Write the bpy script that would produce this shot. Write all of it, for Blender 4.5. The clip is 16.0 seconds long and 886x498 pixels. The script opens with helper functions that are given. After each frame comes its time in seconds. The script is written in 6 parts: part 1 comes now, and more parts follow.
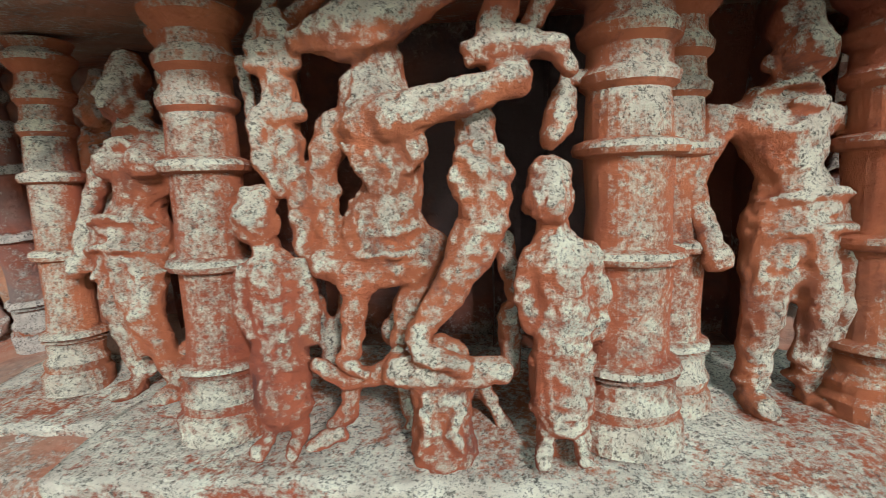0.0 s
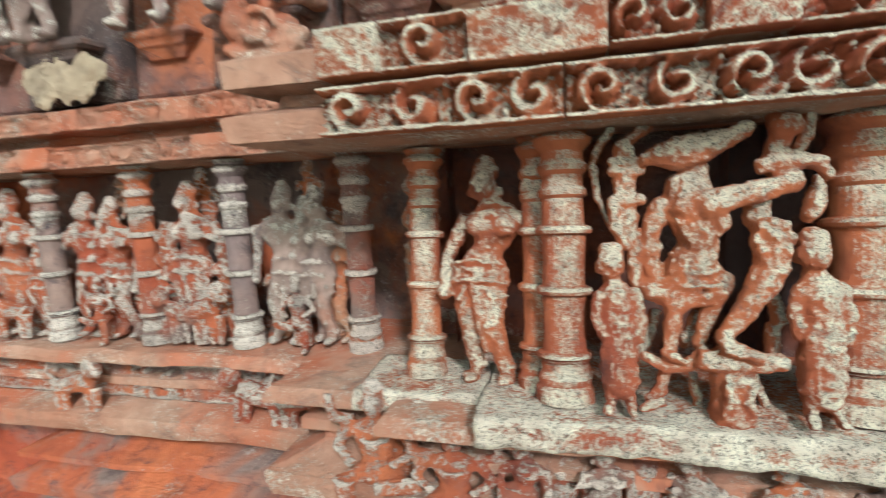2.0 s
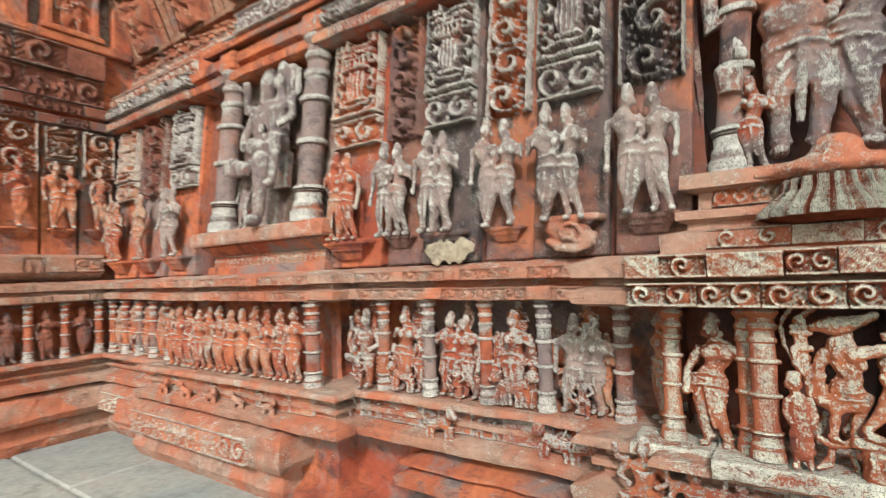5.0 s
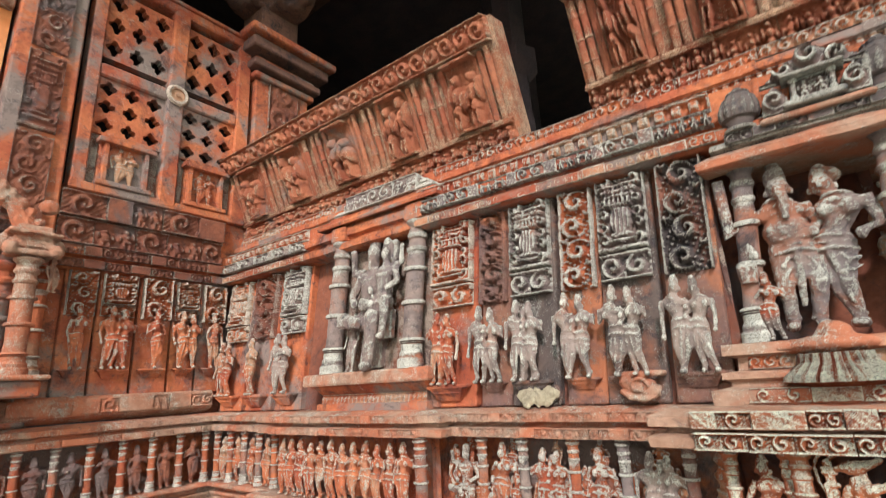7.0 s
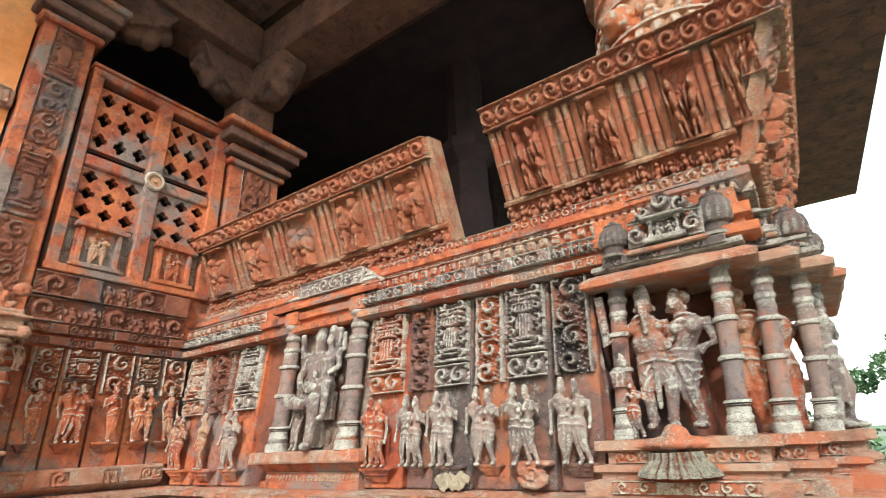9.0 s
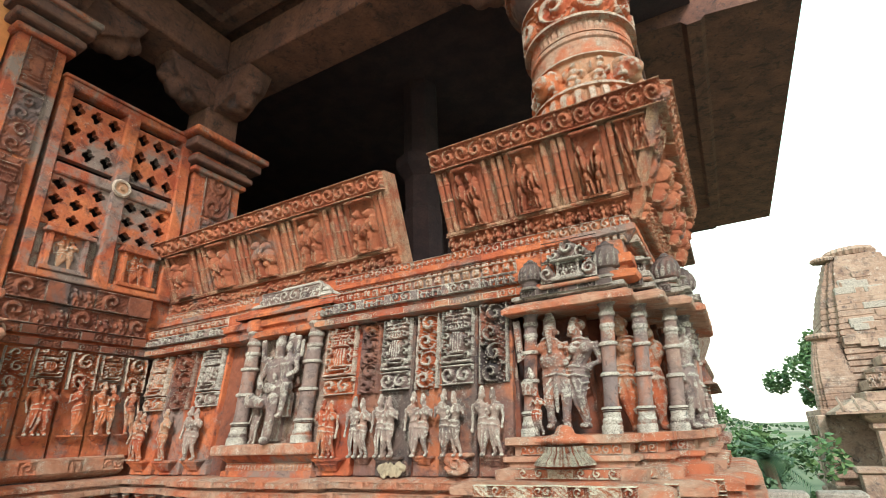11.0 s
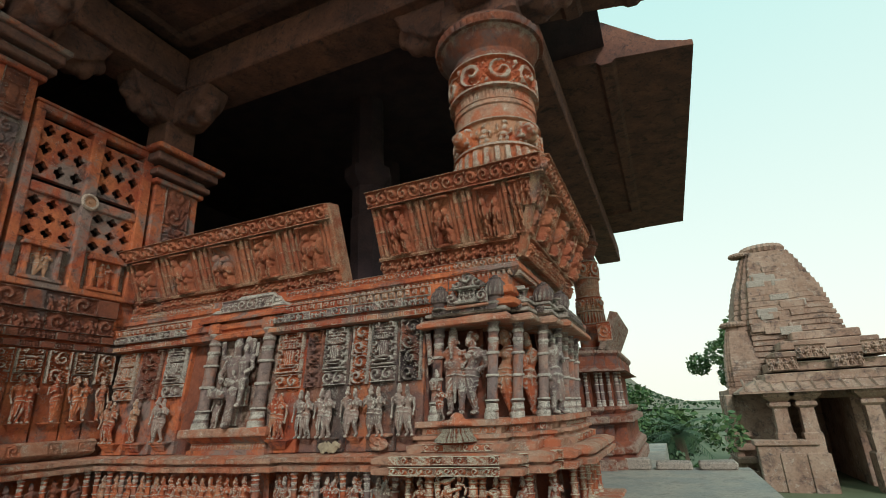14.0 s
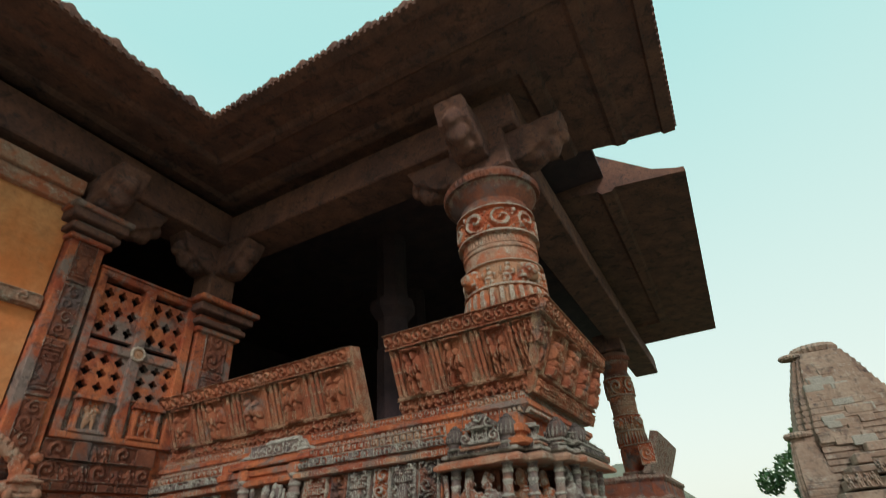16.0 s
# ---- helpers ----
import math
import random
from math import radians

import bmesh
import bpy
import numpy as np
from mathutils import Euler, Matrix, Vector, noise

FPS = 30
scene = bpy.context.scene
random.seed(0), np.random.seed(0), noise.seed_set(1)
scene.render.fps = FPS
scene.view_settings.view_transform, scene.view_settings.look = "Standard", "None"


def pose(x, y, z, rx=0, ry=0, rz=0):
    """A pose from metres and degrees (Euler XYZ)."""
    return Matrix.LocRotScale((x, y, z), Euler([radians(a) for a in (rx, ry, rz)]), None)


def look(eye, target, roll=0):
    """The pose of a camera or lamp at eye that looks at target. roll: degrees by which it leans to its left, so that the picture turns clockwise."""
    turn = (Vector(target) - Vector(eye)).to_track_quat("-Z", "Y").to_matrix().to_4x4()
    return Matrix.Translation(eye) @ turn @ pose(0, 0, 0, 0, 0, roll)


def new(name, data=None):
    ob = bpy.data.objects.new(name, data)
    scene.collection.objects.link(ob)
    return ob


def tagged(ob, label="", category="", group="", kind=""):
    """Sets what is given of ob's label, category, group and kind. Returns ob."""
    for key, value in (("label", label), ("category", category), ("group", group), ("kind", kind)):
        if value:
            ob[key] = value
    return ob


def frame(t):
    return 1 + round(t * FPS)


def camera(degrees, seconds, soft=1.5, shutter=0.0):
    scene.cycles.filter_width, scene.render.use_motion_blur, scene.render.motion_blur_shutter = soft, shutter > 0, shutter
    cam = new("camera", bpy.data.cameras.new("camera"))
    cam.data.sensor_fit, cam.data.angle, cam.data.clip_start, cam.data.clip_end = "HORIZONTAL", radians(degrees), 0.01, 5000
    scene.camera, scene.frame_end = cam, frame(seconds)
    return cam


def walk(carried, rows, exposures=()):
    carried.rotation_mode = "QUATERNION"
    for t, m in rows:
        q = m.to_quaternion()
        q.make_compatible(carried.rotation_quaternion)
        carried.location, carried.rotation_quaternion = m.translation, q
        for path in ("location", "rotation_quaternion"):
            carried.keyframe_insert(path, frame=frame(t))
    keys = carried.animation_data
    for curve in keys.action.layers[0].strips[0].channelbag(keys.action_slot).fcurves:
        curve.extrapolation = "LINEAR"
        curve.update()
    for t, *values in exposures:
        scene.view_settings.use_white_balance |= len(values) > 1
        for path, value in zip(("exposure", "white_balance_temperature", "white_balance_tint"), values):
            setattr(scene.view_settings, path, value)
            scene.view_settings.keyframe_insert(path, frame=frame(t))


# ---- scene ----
cam = camera(83.5, 16.0, soft=0.85, shutter=0.5)
PATH = [
    (0, (-0.178, 0.018, 1.453), (-0.387, 1.938, 0.935), -2.90),
    (0.5, (-0.200, -0.009, 1.460), (-0.429, 1.912, 0.953), -2.80),
    (1, (-0.245, -0.060, 1.477), (-0.513, 1.862, 0.996), -2.80),
    (1.5, (-0.296, -0.130, 1.493), (-0.673, 1.788, 1.075), -3.48),
    (2, (-0.363, -0.220, 1.499), (-0.877, 1.687, 1.193), -3.39),
    (2.5, (-0.406, -0.308, 1.496), (-1.082, 1.566, 1.311), -3.29),
    (3, (-0.441, -0.387, 1.511), (-1.223, 1.450, 1.393), -3.04),
    (3.5, (-0.446, -0.466, 1.539), (-1.315, 1.333, 1.458), -3.00),
    (4, (-0.421, -0.573, 1.567), (-1.382, 1.181, 1.547), -2.90),
    (4.5, (-0.384, -0.701, 1.596), (-1.421, 1.008, 1.632), -2.47),
    (5, (-0.328, -0.854, 1.635), (-1.459, 0.793, 1.722), -2.20),
    (5.2, (-0.306, -0.918, 1.647), (-1.473, 0.702, 1.769), -2.31),
    (7.3, (-0.207, -1.465, 1.806), (-1.346, 0.078, 2.372), -3.20),
    (7.5, (-0.174, -1.483, 1.825), (-1.301, 0.058, 2.419), -3.20),
    (8, (-0.054, -1.497, 1.847), (-1.160, 0.032, 2.511), -2.90),
    (8.5, (0.071, -1.524, 1.862), (-1.012, 0.004, 2.564), -2.70),
    (9, (0.192, -1.586, 1.867), (-0.855, -0.044, 2.592), -2.60),
    (9.5, (0.283, -1.656, 1.869), (-0.725, -0.092, 2.602), -2.60),
    (10, (0.348, -1.761, 1.867), (-0.600, -0.159, 2.598), -2.60),
    (10.2, (0.374, -1.810, 1.870), (-0.554, -0.194, 2.596), -2.60),
    (12.3, (0.763, -2.200, 1.882), (-0.107, -0.521, 2.533), -2.10),
    (12.5, (0.805, -2.237, 1.884), (-0.050, -0.548, 2.530), -2.20),
    (13, (0.887, -2.397, 1.905), (0.092, -0.670, 2.526), -2.40),
    (13.5, (0.968, -2.534, 1.918), (0.210, -0.784, 2.522), -2.60),
    (14, (1.062, -2.645, 1.911), (0.317, -0.895, 2.529), -2.70),
    (14.5, (1.178, -2.746, 1.893), (0.425, -1.020, 2.568), -2.90),
    (15, (1.307, -2.824, 1.898), (0.541, -1.148, 2.676), -3.30),
    (15.5, (1.371, -2.856, 1.933), (0.604, -1.243, 2.833), -4.00),
    (16, (1.405, -2.909, 1.977), (0.645, -1.375, 3.012), -4.70),
]
EXPOSURES = [(0, 0.92, 5600, 14), (2, 1.14, 5800, 14), (5, 1.02, 5800, 14), (7.5, 0.98, 5800, 13), (9, 1.1, 5900, 12), (10, 1.1, 6000, 12), (12.5, 0.15, 6050, 12), (14, -0.36, 6000, 11), (15, -0.58, 5950, 10), (16, -0.52, 5900, 9)]
walk(cam, [(t, look(eye, target, roll)) for t, eye, target, roll in PATH], EXPOSURES)

# ---- world, sun, exposure ----
wd = bpy.data.worlds.new("sky")
scene.world = wd
wd.use_nodes = True
wn, wl = wd.node_tree.nodes, wd.node_tree.links
sky = wn.new("ShaderNodeTexSky")
sky.sky_type = "NISHITA"
sky.sun_disc = False
sky.sun_elevation = radians(30)
sky.sun_rotation = radians(153)
sky.dust_density = 4.0
# thin bright haze: cream at the horizon, pale teal overhead
wco = wn.new("ShaderNodeTexCoord")
sep = wn.new("ShaderNodeSeparateXYZ")
wl.new(wco.outputs["Generated"], sep.inputs[0])
rmp = wn.new("ShaderNodeValToRGB")
rmp.color_ramp.elements[0].position, rmp.color_ramp.elements[0].color = 0.0, (13.5, 13.2, 10.6, 1)
rmp.color_ramp.elements[1].position, rmp.color_ramp.elements[1].color = 0.75, (7.2, 11.4, 9.9, 1)
wl.new(sep.outputs["Z"], rmp.inputs[0])
tint = wn.new("ShaderNodeMix")
tint.data_type, tint.blend_type = "RGBA", "MIX"
tint.inputs[0].default_value = 0.8
wl.new(rmp.outputs[0], tint.inputs[7])
wl.new(sky.outputs[0], tint.inputs[6])
bgn = wn["Background"]
bgn.inputs[1].default_value = 0.12
wl.new(tint.outputs[2], bgn.inputs[0])
sun_data = bpy.data.lights.new("sun", "SUN")
sun_data.energy, sun_data.angle, sun_data.color = 2.3, radians(7), (1, 0.92, 0.82)
sun = new("sun", sun_data)
sun.matrix_world = look((3.6, -7, 5.2), (0, 0, 0))


# ---- materials ----
def stone(name, base, second, lichen, amount, dark=0.25, scale=1.0, rough=0.9, bump=0.5, edge=0.0, face=0.0, third=None, share=0.5, soft=0.06):
    """Weathered carved stone: two base tones, lichen crust on raised parts, dark stains and grain."""
    m = bpy.data.materials.new(name)
    m.use_nodes = True
    n, k = m.node_tree.nodes, m.node_tree.links
    bsdf = n["Principled BSDF"]
    bsdf.inputs["Roughness"].default_value = rough
    bsdf.inputs["Specular IOR Level"].default_value = 0.25
    co = n.new("ShaderNodeTexCoord")
    geo = n.new("ShaderNodeNewGeometry")

    def tex(sc, detail, rgh=0.6, dist=0.0):
        t = n.new("ShaderNodeTexNoise")
        t.inputs["Scale"].default_value = sc * scale
        t.inputs["Detail"].default_value = detail
        t.inputs["Roughness"].default_value = rgh
        t.inputs["Distortion"].default_value = dist
        k.new(geo.outputs["Position"], t.inputs["Vector"])
        return t.outputs["Fac"]

    def ramp(src, lo, hi):
        r = n.new("ShaderNodeMapRange")
        r.inputs["From Min"].default_value, r.inputs["From Max"].default_value = lo, hi
        k.new(src, r.inputs["Value"])
        return r.outputs["Result"]

    def mix(fac, a, b):
        x = n.new("ShaderNodeMix")
        x.data_type = "RGBA"
        k.new(fac, x.inputs[0]) if hasattr(fac, "is_linked") else None
        for v, sock in ((a, x.inputs[6]), (b, x.inputs[7])):
            if isinstance(v, tuple):
                sock.default_value = (*v, 1)
            else:
                k.new(v, sock)
        return x.outputs[2]

    def math(op, a, b):
        x = n.new("ShaderNodeMath")
        x.operation = op
        for v, sock in ((a, x.inputs[0]), (b, x.inputs[1])):
            if isinstance(v, (int, float)):
                sock.default_value = v
            else:
                k.new(v, sock)
        return x.outputs[0]

    col = mix(ramp(tex(3.0, 4), 0.38, 0.62), base, second)
    col = mix(math("MULTIPLY", ramp(tex(38, 3), 0.3, 0.8), 0.5), col, tuple(c * 0.55 for c in base))
    if third:
        col = mix(ramp(tex(2.3, 5, 0.65, 0.4), 0.62 - 0.25 * share, 0.72 - 0.25 * share), col, third)
    # dark weather stains
    st = math("MULTIPLY", ramp(tex(5.5, 5, 0.7, 0.6), 0.52, 0.72), dark)
    col = mix(st, col, (0.035, 0.028, 0.032))
    # lichen crust: patches broken by fine speckle, more on edges
    patch = math("ADD", math("MULTIPLY", tex(9, 7, 0.72), 0.85), math("MULTIPLY", tex(170, 6, 0.8), 0.85))
    if edge > 0:
        patch = math("ADD", patch, math("MULTIPLY", math("SUBTRACT", ramp(geo.outputs["Pointiness"], 0.42, 0.58), 0.5), edge))
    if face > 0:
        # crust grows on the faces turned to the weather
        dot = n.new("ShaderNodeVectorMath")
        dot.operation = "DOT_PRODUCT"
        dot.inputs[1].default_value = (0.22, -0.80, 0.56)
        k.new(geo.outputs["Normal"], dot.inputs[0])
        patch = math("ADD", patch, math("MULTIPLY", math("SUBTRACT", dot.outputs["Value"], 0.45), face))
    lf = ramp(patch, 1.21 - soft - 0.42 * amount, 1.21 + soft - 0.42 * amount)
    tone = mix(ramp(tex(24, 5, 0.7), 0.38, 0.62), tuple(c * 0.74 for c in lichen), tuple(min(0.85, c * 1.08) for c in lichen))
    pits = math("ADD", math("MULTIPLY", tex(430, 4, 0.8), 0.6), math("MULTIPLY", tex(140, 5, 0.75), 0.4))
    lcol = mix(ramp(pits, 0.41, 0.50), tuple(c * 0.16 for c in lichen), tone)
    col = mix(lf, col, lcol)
    # black weathering over stone and crust alike
    col = mix(math("MULTIPLY", ramp(tex(17, 6, 0.75, 0.5), 0.55, 0.66), dark * 0.75), col, (0.045, 0.04, 0.05))
    k.new(col, bsdf.inputs["Base Color"])
    bmp = n.new("ShaderNodeBump")
    bmp.inputs["Strength"].default_value = bump
    bmp.inputs["Distance"].default_value = 0.011
    hgt = math("ADD", math("MULTIPLY", tex(130, 6, 0.8), 1.3), math("MULTIPLY", tex(14, 4), 0.8))
    hgt = math("ADD", hgt, math("MULTIPLY", lf, 0.35))
    k.new(hgt, bmp.inputs["Height"])
    k.new(bmp.outputs[0], bsdf.inputs["Normal"])
    return m


RED, ORANGE = (0.42, 0.095, 0.045), (0.64, 0.20, 0.08)
PALE = (0.62, 0.55, 0.48)
GREYISH, TAN = (0.27, 0.19, 0.16), (0.50, 0.27, 0.16)
m_red = stone("red_ochre_sandstone", RED, ORANGE, PALE, 0.44, 0.85, bump=0.9, third=GREYISH, share=0.55)
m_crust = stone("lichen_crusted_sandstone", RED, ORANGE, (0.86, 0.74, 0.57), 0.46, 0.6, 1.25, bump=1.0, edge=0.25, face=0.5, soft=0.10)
m_ledge = stone("crusted_ledge_stone", RED, ORANGE, (0.84, 0.73, 0.58), 0.95, 0.4, 1.0, bump=1.0, edge=0.3, soft=0.07)
m_half = stone("half_crusted_carving", RED, ORANGE, (0.66, 0.57, 0.48), 0.60, 0.45, 1.2, bump=1.0, edge=0.6, face=0.15, third=GREYISH, share=0.4)
m_redfig = stone("red_ochre_carving", RED, ORANGE, (0.60, 0.47, 0.37), 0.52, 0.5, bump=0.9, edge=0.7, face=0.12, third=TAN, share=0.5)
m_tan = stone("tan_red_carving", (0.40, 0.115, 0.06), (0.52, 0.19, 0.095), (0.62, 0.38, 0.24), 0.36, 0.5, bump=0.9, edge=0.45, third=GREYISH, share=0.2)
m_pale = stone("pale_weathered_stone", (0.44, 0.20, 0.12), (0.54, 0.34, 0.24), (0.72, 0.62, 0.50), 0.62, 0.5, bump=0.9, third=(0.50, 0.16, 0.08), share=0.55)
m_grey = stone("grey_weathered_stone", (0.24, 0.18, 0.17), (0.36, 0.24, 0.19), (0.60, 0.54, 0.46), 0.58, 0.85, bump=0.9, edge=0.6, face=0.12, third=(0.40, 0.15, 0.085), share=0.3)
m_slate = stone("blackened_grey_stone", (0.10, 0.075, 0.07), (0.20, 0.14, 0.12), (0.44, 0.38, 0.32), 0.30, 0.9, bump=0.9, edge=0.8, third=(0.34, 0.13, 0.08), share=0.35)
m_pan = stone("grey_crusted_red_stone", (0.24, 0.13, 0.11), (0.40, 0.17, 0.10), (0.50, 0.43, 0.35), 0.58, 0.9, bump=1.0, third=(0.50, 0.17, 0.08), share=0.5)
m_slab = stone("blackened_panel_stone", (0.13, 0.095, 0.085), (0.24, 0.16, 0.13), (0.54, 0.48, 0.42), 0.64, 0.85, bump=1.0, third=(0.36, 0.14, 0.08), share=0.4)
m_brown = stone("brown_red_stone", (0.20, 0.065, 0.04), (0.32, 0.11, 0.06), (0.45, 0.33, 0.26), 0.34, 0.6, bump=0.9, edge=0.5, third=(0.15, 0.10, 0.09), share=0.4)
m_roof = stone("dark_roof_stone", (0.155, 0.078, 0.062), (0.26, 0.12, 0.08), (0.24, 0.20, 0.20), 0.30, 0.9, bump=1.0)
# stone inside the hall, its base tones lowered to carry the shade
m_hall_shade = stone("hall_shade_stone", (0.055, 0.036, 0.04), (0.085, 0.05, 0.05), (0.16, 0.13, 0.14), 0.2, 0.6, bump=0.8)
m_floor = stone("paving_stone", (0.30, 0.30, 0.27), (0.40, 0.36, 0.30), (0.52, 0.50, 0.45), 0.4, 0.4, 0.6)
m_plaster = stone("ochre_plaster", (0.64, 0.20, 0.06), (0.66, 0.30, 0.12), (0.50, 0.44, 0.38), 0.16, 0.25, 0.4, bump=0.2)
m_far = stone("sunlit_grey_stone", (0.29, 0.18, 0.13), (0.40, 0.28, 0.21), (0.58, 0.50, 0.42), 0.55, 0.9, 0.35)


def leafmat(name, a, b):
    m = bpy.data.materials.new(name)
    m.use_nodes = True
    n, k = m.node_tree.nodes, m.node_tree.links
    g = n.new("ShaderNodeNewGeometry")
    x = n.new("ShaderNodeMix")
    x.data_type = "RGBA"
    x.inputs[6].default_value, x.inputs[7].default_value = (*a, 1), (*b, 1)
    k.new(g.outputs["Random Per Island"], x.inputs[0])
    k.new(x.outputs[2], n["Principled BSDF"].inputs["Base Color"])
    n["Principled BSDF"].inputs["Roughness"].default_value = 0.6
    return m


m_leaf = leafmat("green_leaves", (0.03, 0.085, 0.025), (0.09, 0.15, 0.045))
m_palm = leafmat("palm_leaves", (0.02, 0.055, 0.025), (0.06, 0.105, 0.04))
m_hill = stone("scrub_hillside", (0.10, 0.13, 0.07), (0.20, 0.20, 0.12), (0.30, 0.28, 0.20), 0.3, 0.3, 0.02)
# far hillside, with the haze of distance mixed into its grey-olive tones
m_hazy_slope = stone("hazy_grey_hillside", (0.17, 0.17, 0.12), (0.26, 0.23, 0.17), (0.33, 0.31, 0.25), 0.4, 0.3, 0.02)
m_bark = stone("bark", (0.16, 0.11, 0.08), (0.22, 0.16, 0.11), (0.3, 0.28, 0.25), 0.2)


# ---- mesh tools ----
class MB:
    """Collects vertices and faces for one mesh."""

    def __init__(self):
        self.v, self.f = [], []

    def add(self, v, f):
        o = len(self.v)
        self.v.extend([tuple(p) for p in v])
        self.f.extend([tuple(i + o for i in q) for q in f])
        return self

    def box(self, x0, x1, y0, y1, z0, z1, b=0.0):
        if b <= 0:
            v = [(x, y, z) for z in (z0, z1) for y in (y0, y1) for x in (x0, x1)]
            return self.add(v, [(0, 2, 3, 1), (4, 5, 7, 6), (0, 1, 5, 4), (2, 6, 7, 3), (0, 4, 6, 2), (1, 3, 7, 5)])
        prof = [(z0, b), (z0 + b, 0), (z1 - b, 0), (z1, b)]
        rings = []
        for z, i in prof:
            c = b
            X0, X1, Y0, Y1 = x0 + i, x1 - i, y0 + i, y1 - i
            rings.append([(X0 + c, Y0, z), (X1 - c, Y0, z), (X1, Y0 + c, z), (X1, Y1 - c, z), (X1 - c, Y1, z), (X0 + c, Y1, z), (X0, Y1 - c, z), (X0, Y0 + c, z)])
        return self.rings(rings)

    def rings(self, rings, cap=True):
        n = len(rings[0])
        v = [p for r in rings for p in r]
        f = [(i * n + j, i * n + (j + 1) % n, (i + 1) * n + (j + 1) % n, (i + 1) * n + j) for i in range(len(rings) - 1) for j in range(n)]
        if cap:
            f += [tuple(range(n - 1, -1, -1)), tuple((len(rings) - 1) * n + j for j in range(n))]
        return self.add(v, f)

    def lathe(self, cx, cy, prof, n=16, sq=False):
        """Turned shape; prof: rows of (radius, z) from the foot up. sq: square plan."""
        out = []
        for r, z in prof:
            if sq:
                out.append([(cx - r, cy - r, z), (cx + r, cy - r, z), (cx + r, cy + r, z), (cx - r, cy + r, z)])
            else:
                out.append([(cx + r * math.cos(2 * math.pi * j / n), cy + r * math.sin(2 * math.pi * j / n), z) for j in range(n)])
        return self.rings(out)

    def tube(self, pts, radii, n=8):
        """Round limb through the points with a radius at each."""
        pts = [Vector(p) for p in pts]
        if not hasattr(radii, "__len__"):
            radii = [radii] * len(pts)
        out = []
        for i, p in enumerate(pts):
            d = (pts[min(i + 1, len(pts) - 1)] - pts[max(i - 1, 0)])
            d = d.normalized() if d.length > 1e-9 else Vector((0, 0, 1))
            a = d.cross(Vector((0, 1, 0.01)))
            a = a.normalized() if a.length > 1e-4 else Vector((1, 0, 0))
            b = d.cross(a)
            out.append([tuple(p + radii[i] * (a * math.cos(2 * math.pi * j / n) + b * math.sin(2 * math.pi * j / n))) for j in range(n)])
        return self.rings(out)

    def ball(self, c, r, n=10, m=7):
        """Ellipsoid; r: a number or three radii."""
        if not hasattr(r, "__len__"):
            r = (r, r, r)
        out = []
        for i in range(m + 1):
            t = -math.pi / 2 + math.pi * (0.06 + 0.88 * i / m)
            out.append([(c[0] + r[0] * math.cos(t) * math.cos(2 * math.pi * j / n), c[1] + r[1] * math.cos(t) * math.sin(2 * math.pi * j / n), c[2] + r[2] * math.sin(t)) for j in range(n)])
        return self.rings(out)

    def sweep(self, path, prof):
        """Closed profile of (out, z) led along a plan line, mitred; out is to the right of the way."""
        n = len(path)
        rows = []
        for i in range(n):
            p = Vector(path[i])
            d0 = (p - Vector(path[i - 1])).normalized() if i else None
            d1 = (Vector(path[i + 1]) - p).normalized() if i < n - 1 else None
            d0, d1 = d0 or d1, d1 or d0
            n0, n1 = Vector((d0.y, -d0.x)), Vector((d1.y, -d1.x))
            m = (n0 + n1) / max(1e-6, 1 + n0.dot(n1))
            rows.append([(p.x + m.x * o, p.y + m.y * o, z) for o, z in prof])
        k = len(prof)
        v = [q for r in rows for q in r]
        f = [(i * k + j, (i + 1) * k + j, (i + 1) * k + (j + 1) % k, i * k + (j + 1) % k) for i in range(n - 1) for j in range(k)]
        f += [tuple(range(k)), tuple((n - 1) * k + j for j in range(k - 1, -1, -1))]
        return self.add(v, f)

    def worn(self, d, f=9.0, seed=0.0):
        """Shifts the points by coarse and fine noise: chipped, uneven stone."""
        o = Vector((seed, seed * 2, 0))
        out = []
        for p in self.v:
            q = Vector(p)
            out.append(tuple(q + noise.noise_vector(q * f + o) * d + noise.noise_vector(q * f * 4 + o) * d * 0.5))
        self.v = out
        return self

    def moved(self, m):
        self.v = [tuple(m @ Vector(p)) for p in self.v]
        return self

    def mesh(self, name, mat, smooth=False):
        me = bpy.data.meshes.new(name)
        me.from_pydata(self.v, [], self.f)
        me.materials.append(mat)
        bm = bmesh.new()
        bm.from_mesh(me)
        bmesh.ops.recalc_face_normals(bm, faces=bm.faces)
        bm.to_mesh(me)
        bm.free()
        if smooth:
            me.polygons.foreach_set("use_smooth", [True] * len(me.polygons))
        return me


def thing(name, mb, mat, label="", category="", group="", kind="", smooth=False):
    return tagged(new(name, mb.mesh(name, mat, smooth) if isinstance(mb, MB) else mb), label, category, group, kind)


def part(name, mb, mat, parent, label="", smooth=False):
    ob = new(name, mb.mesh(name, mat, smooth) if isinstance(mb, MB) else mb)
    ob.parent = parent
    if label:
        ob["label"] = label
    return ob


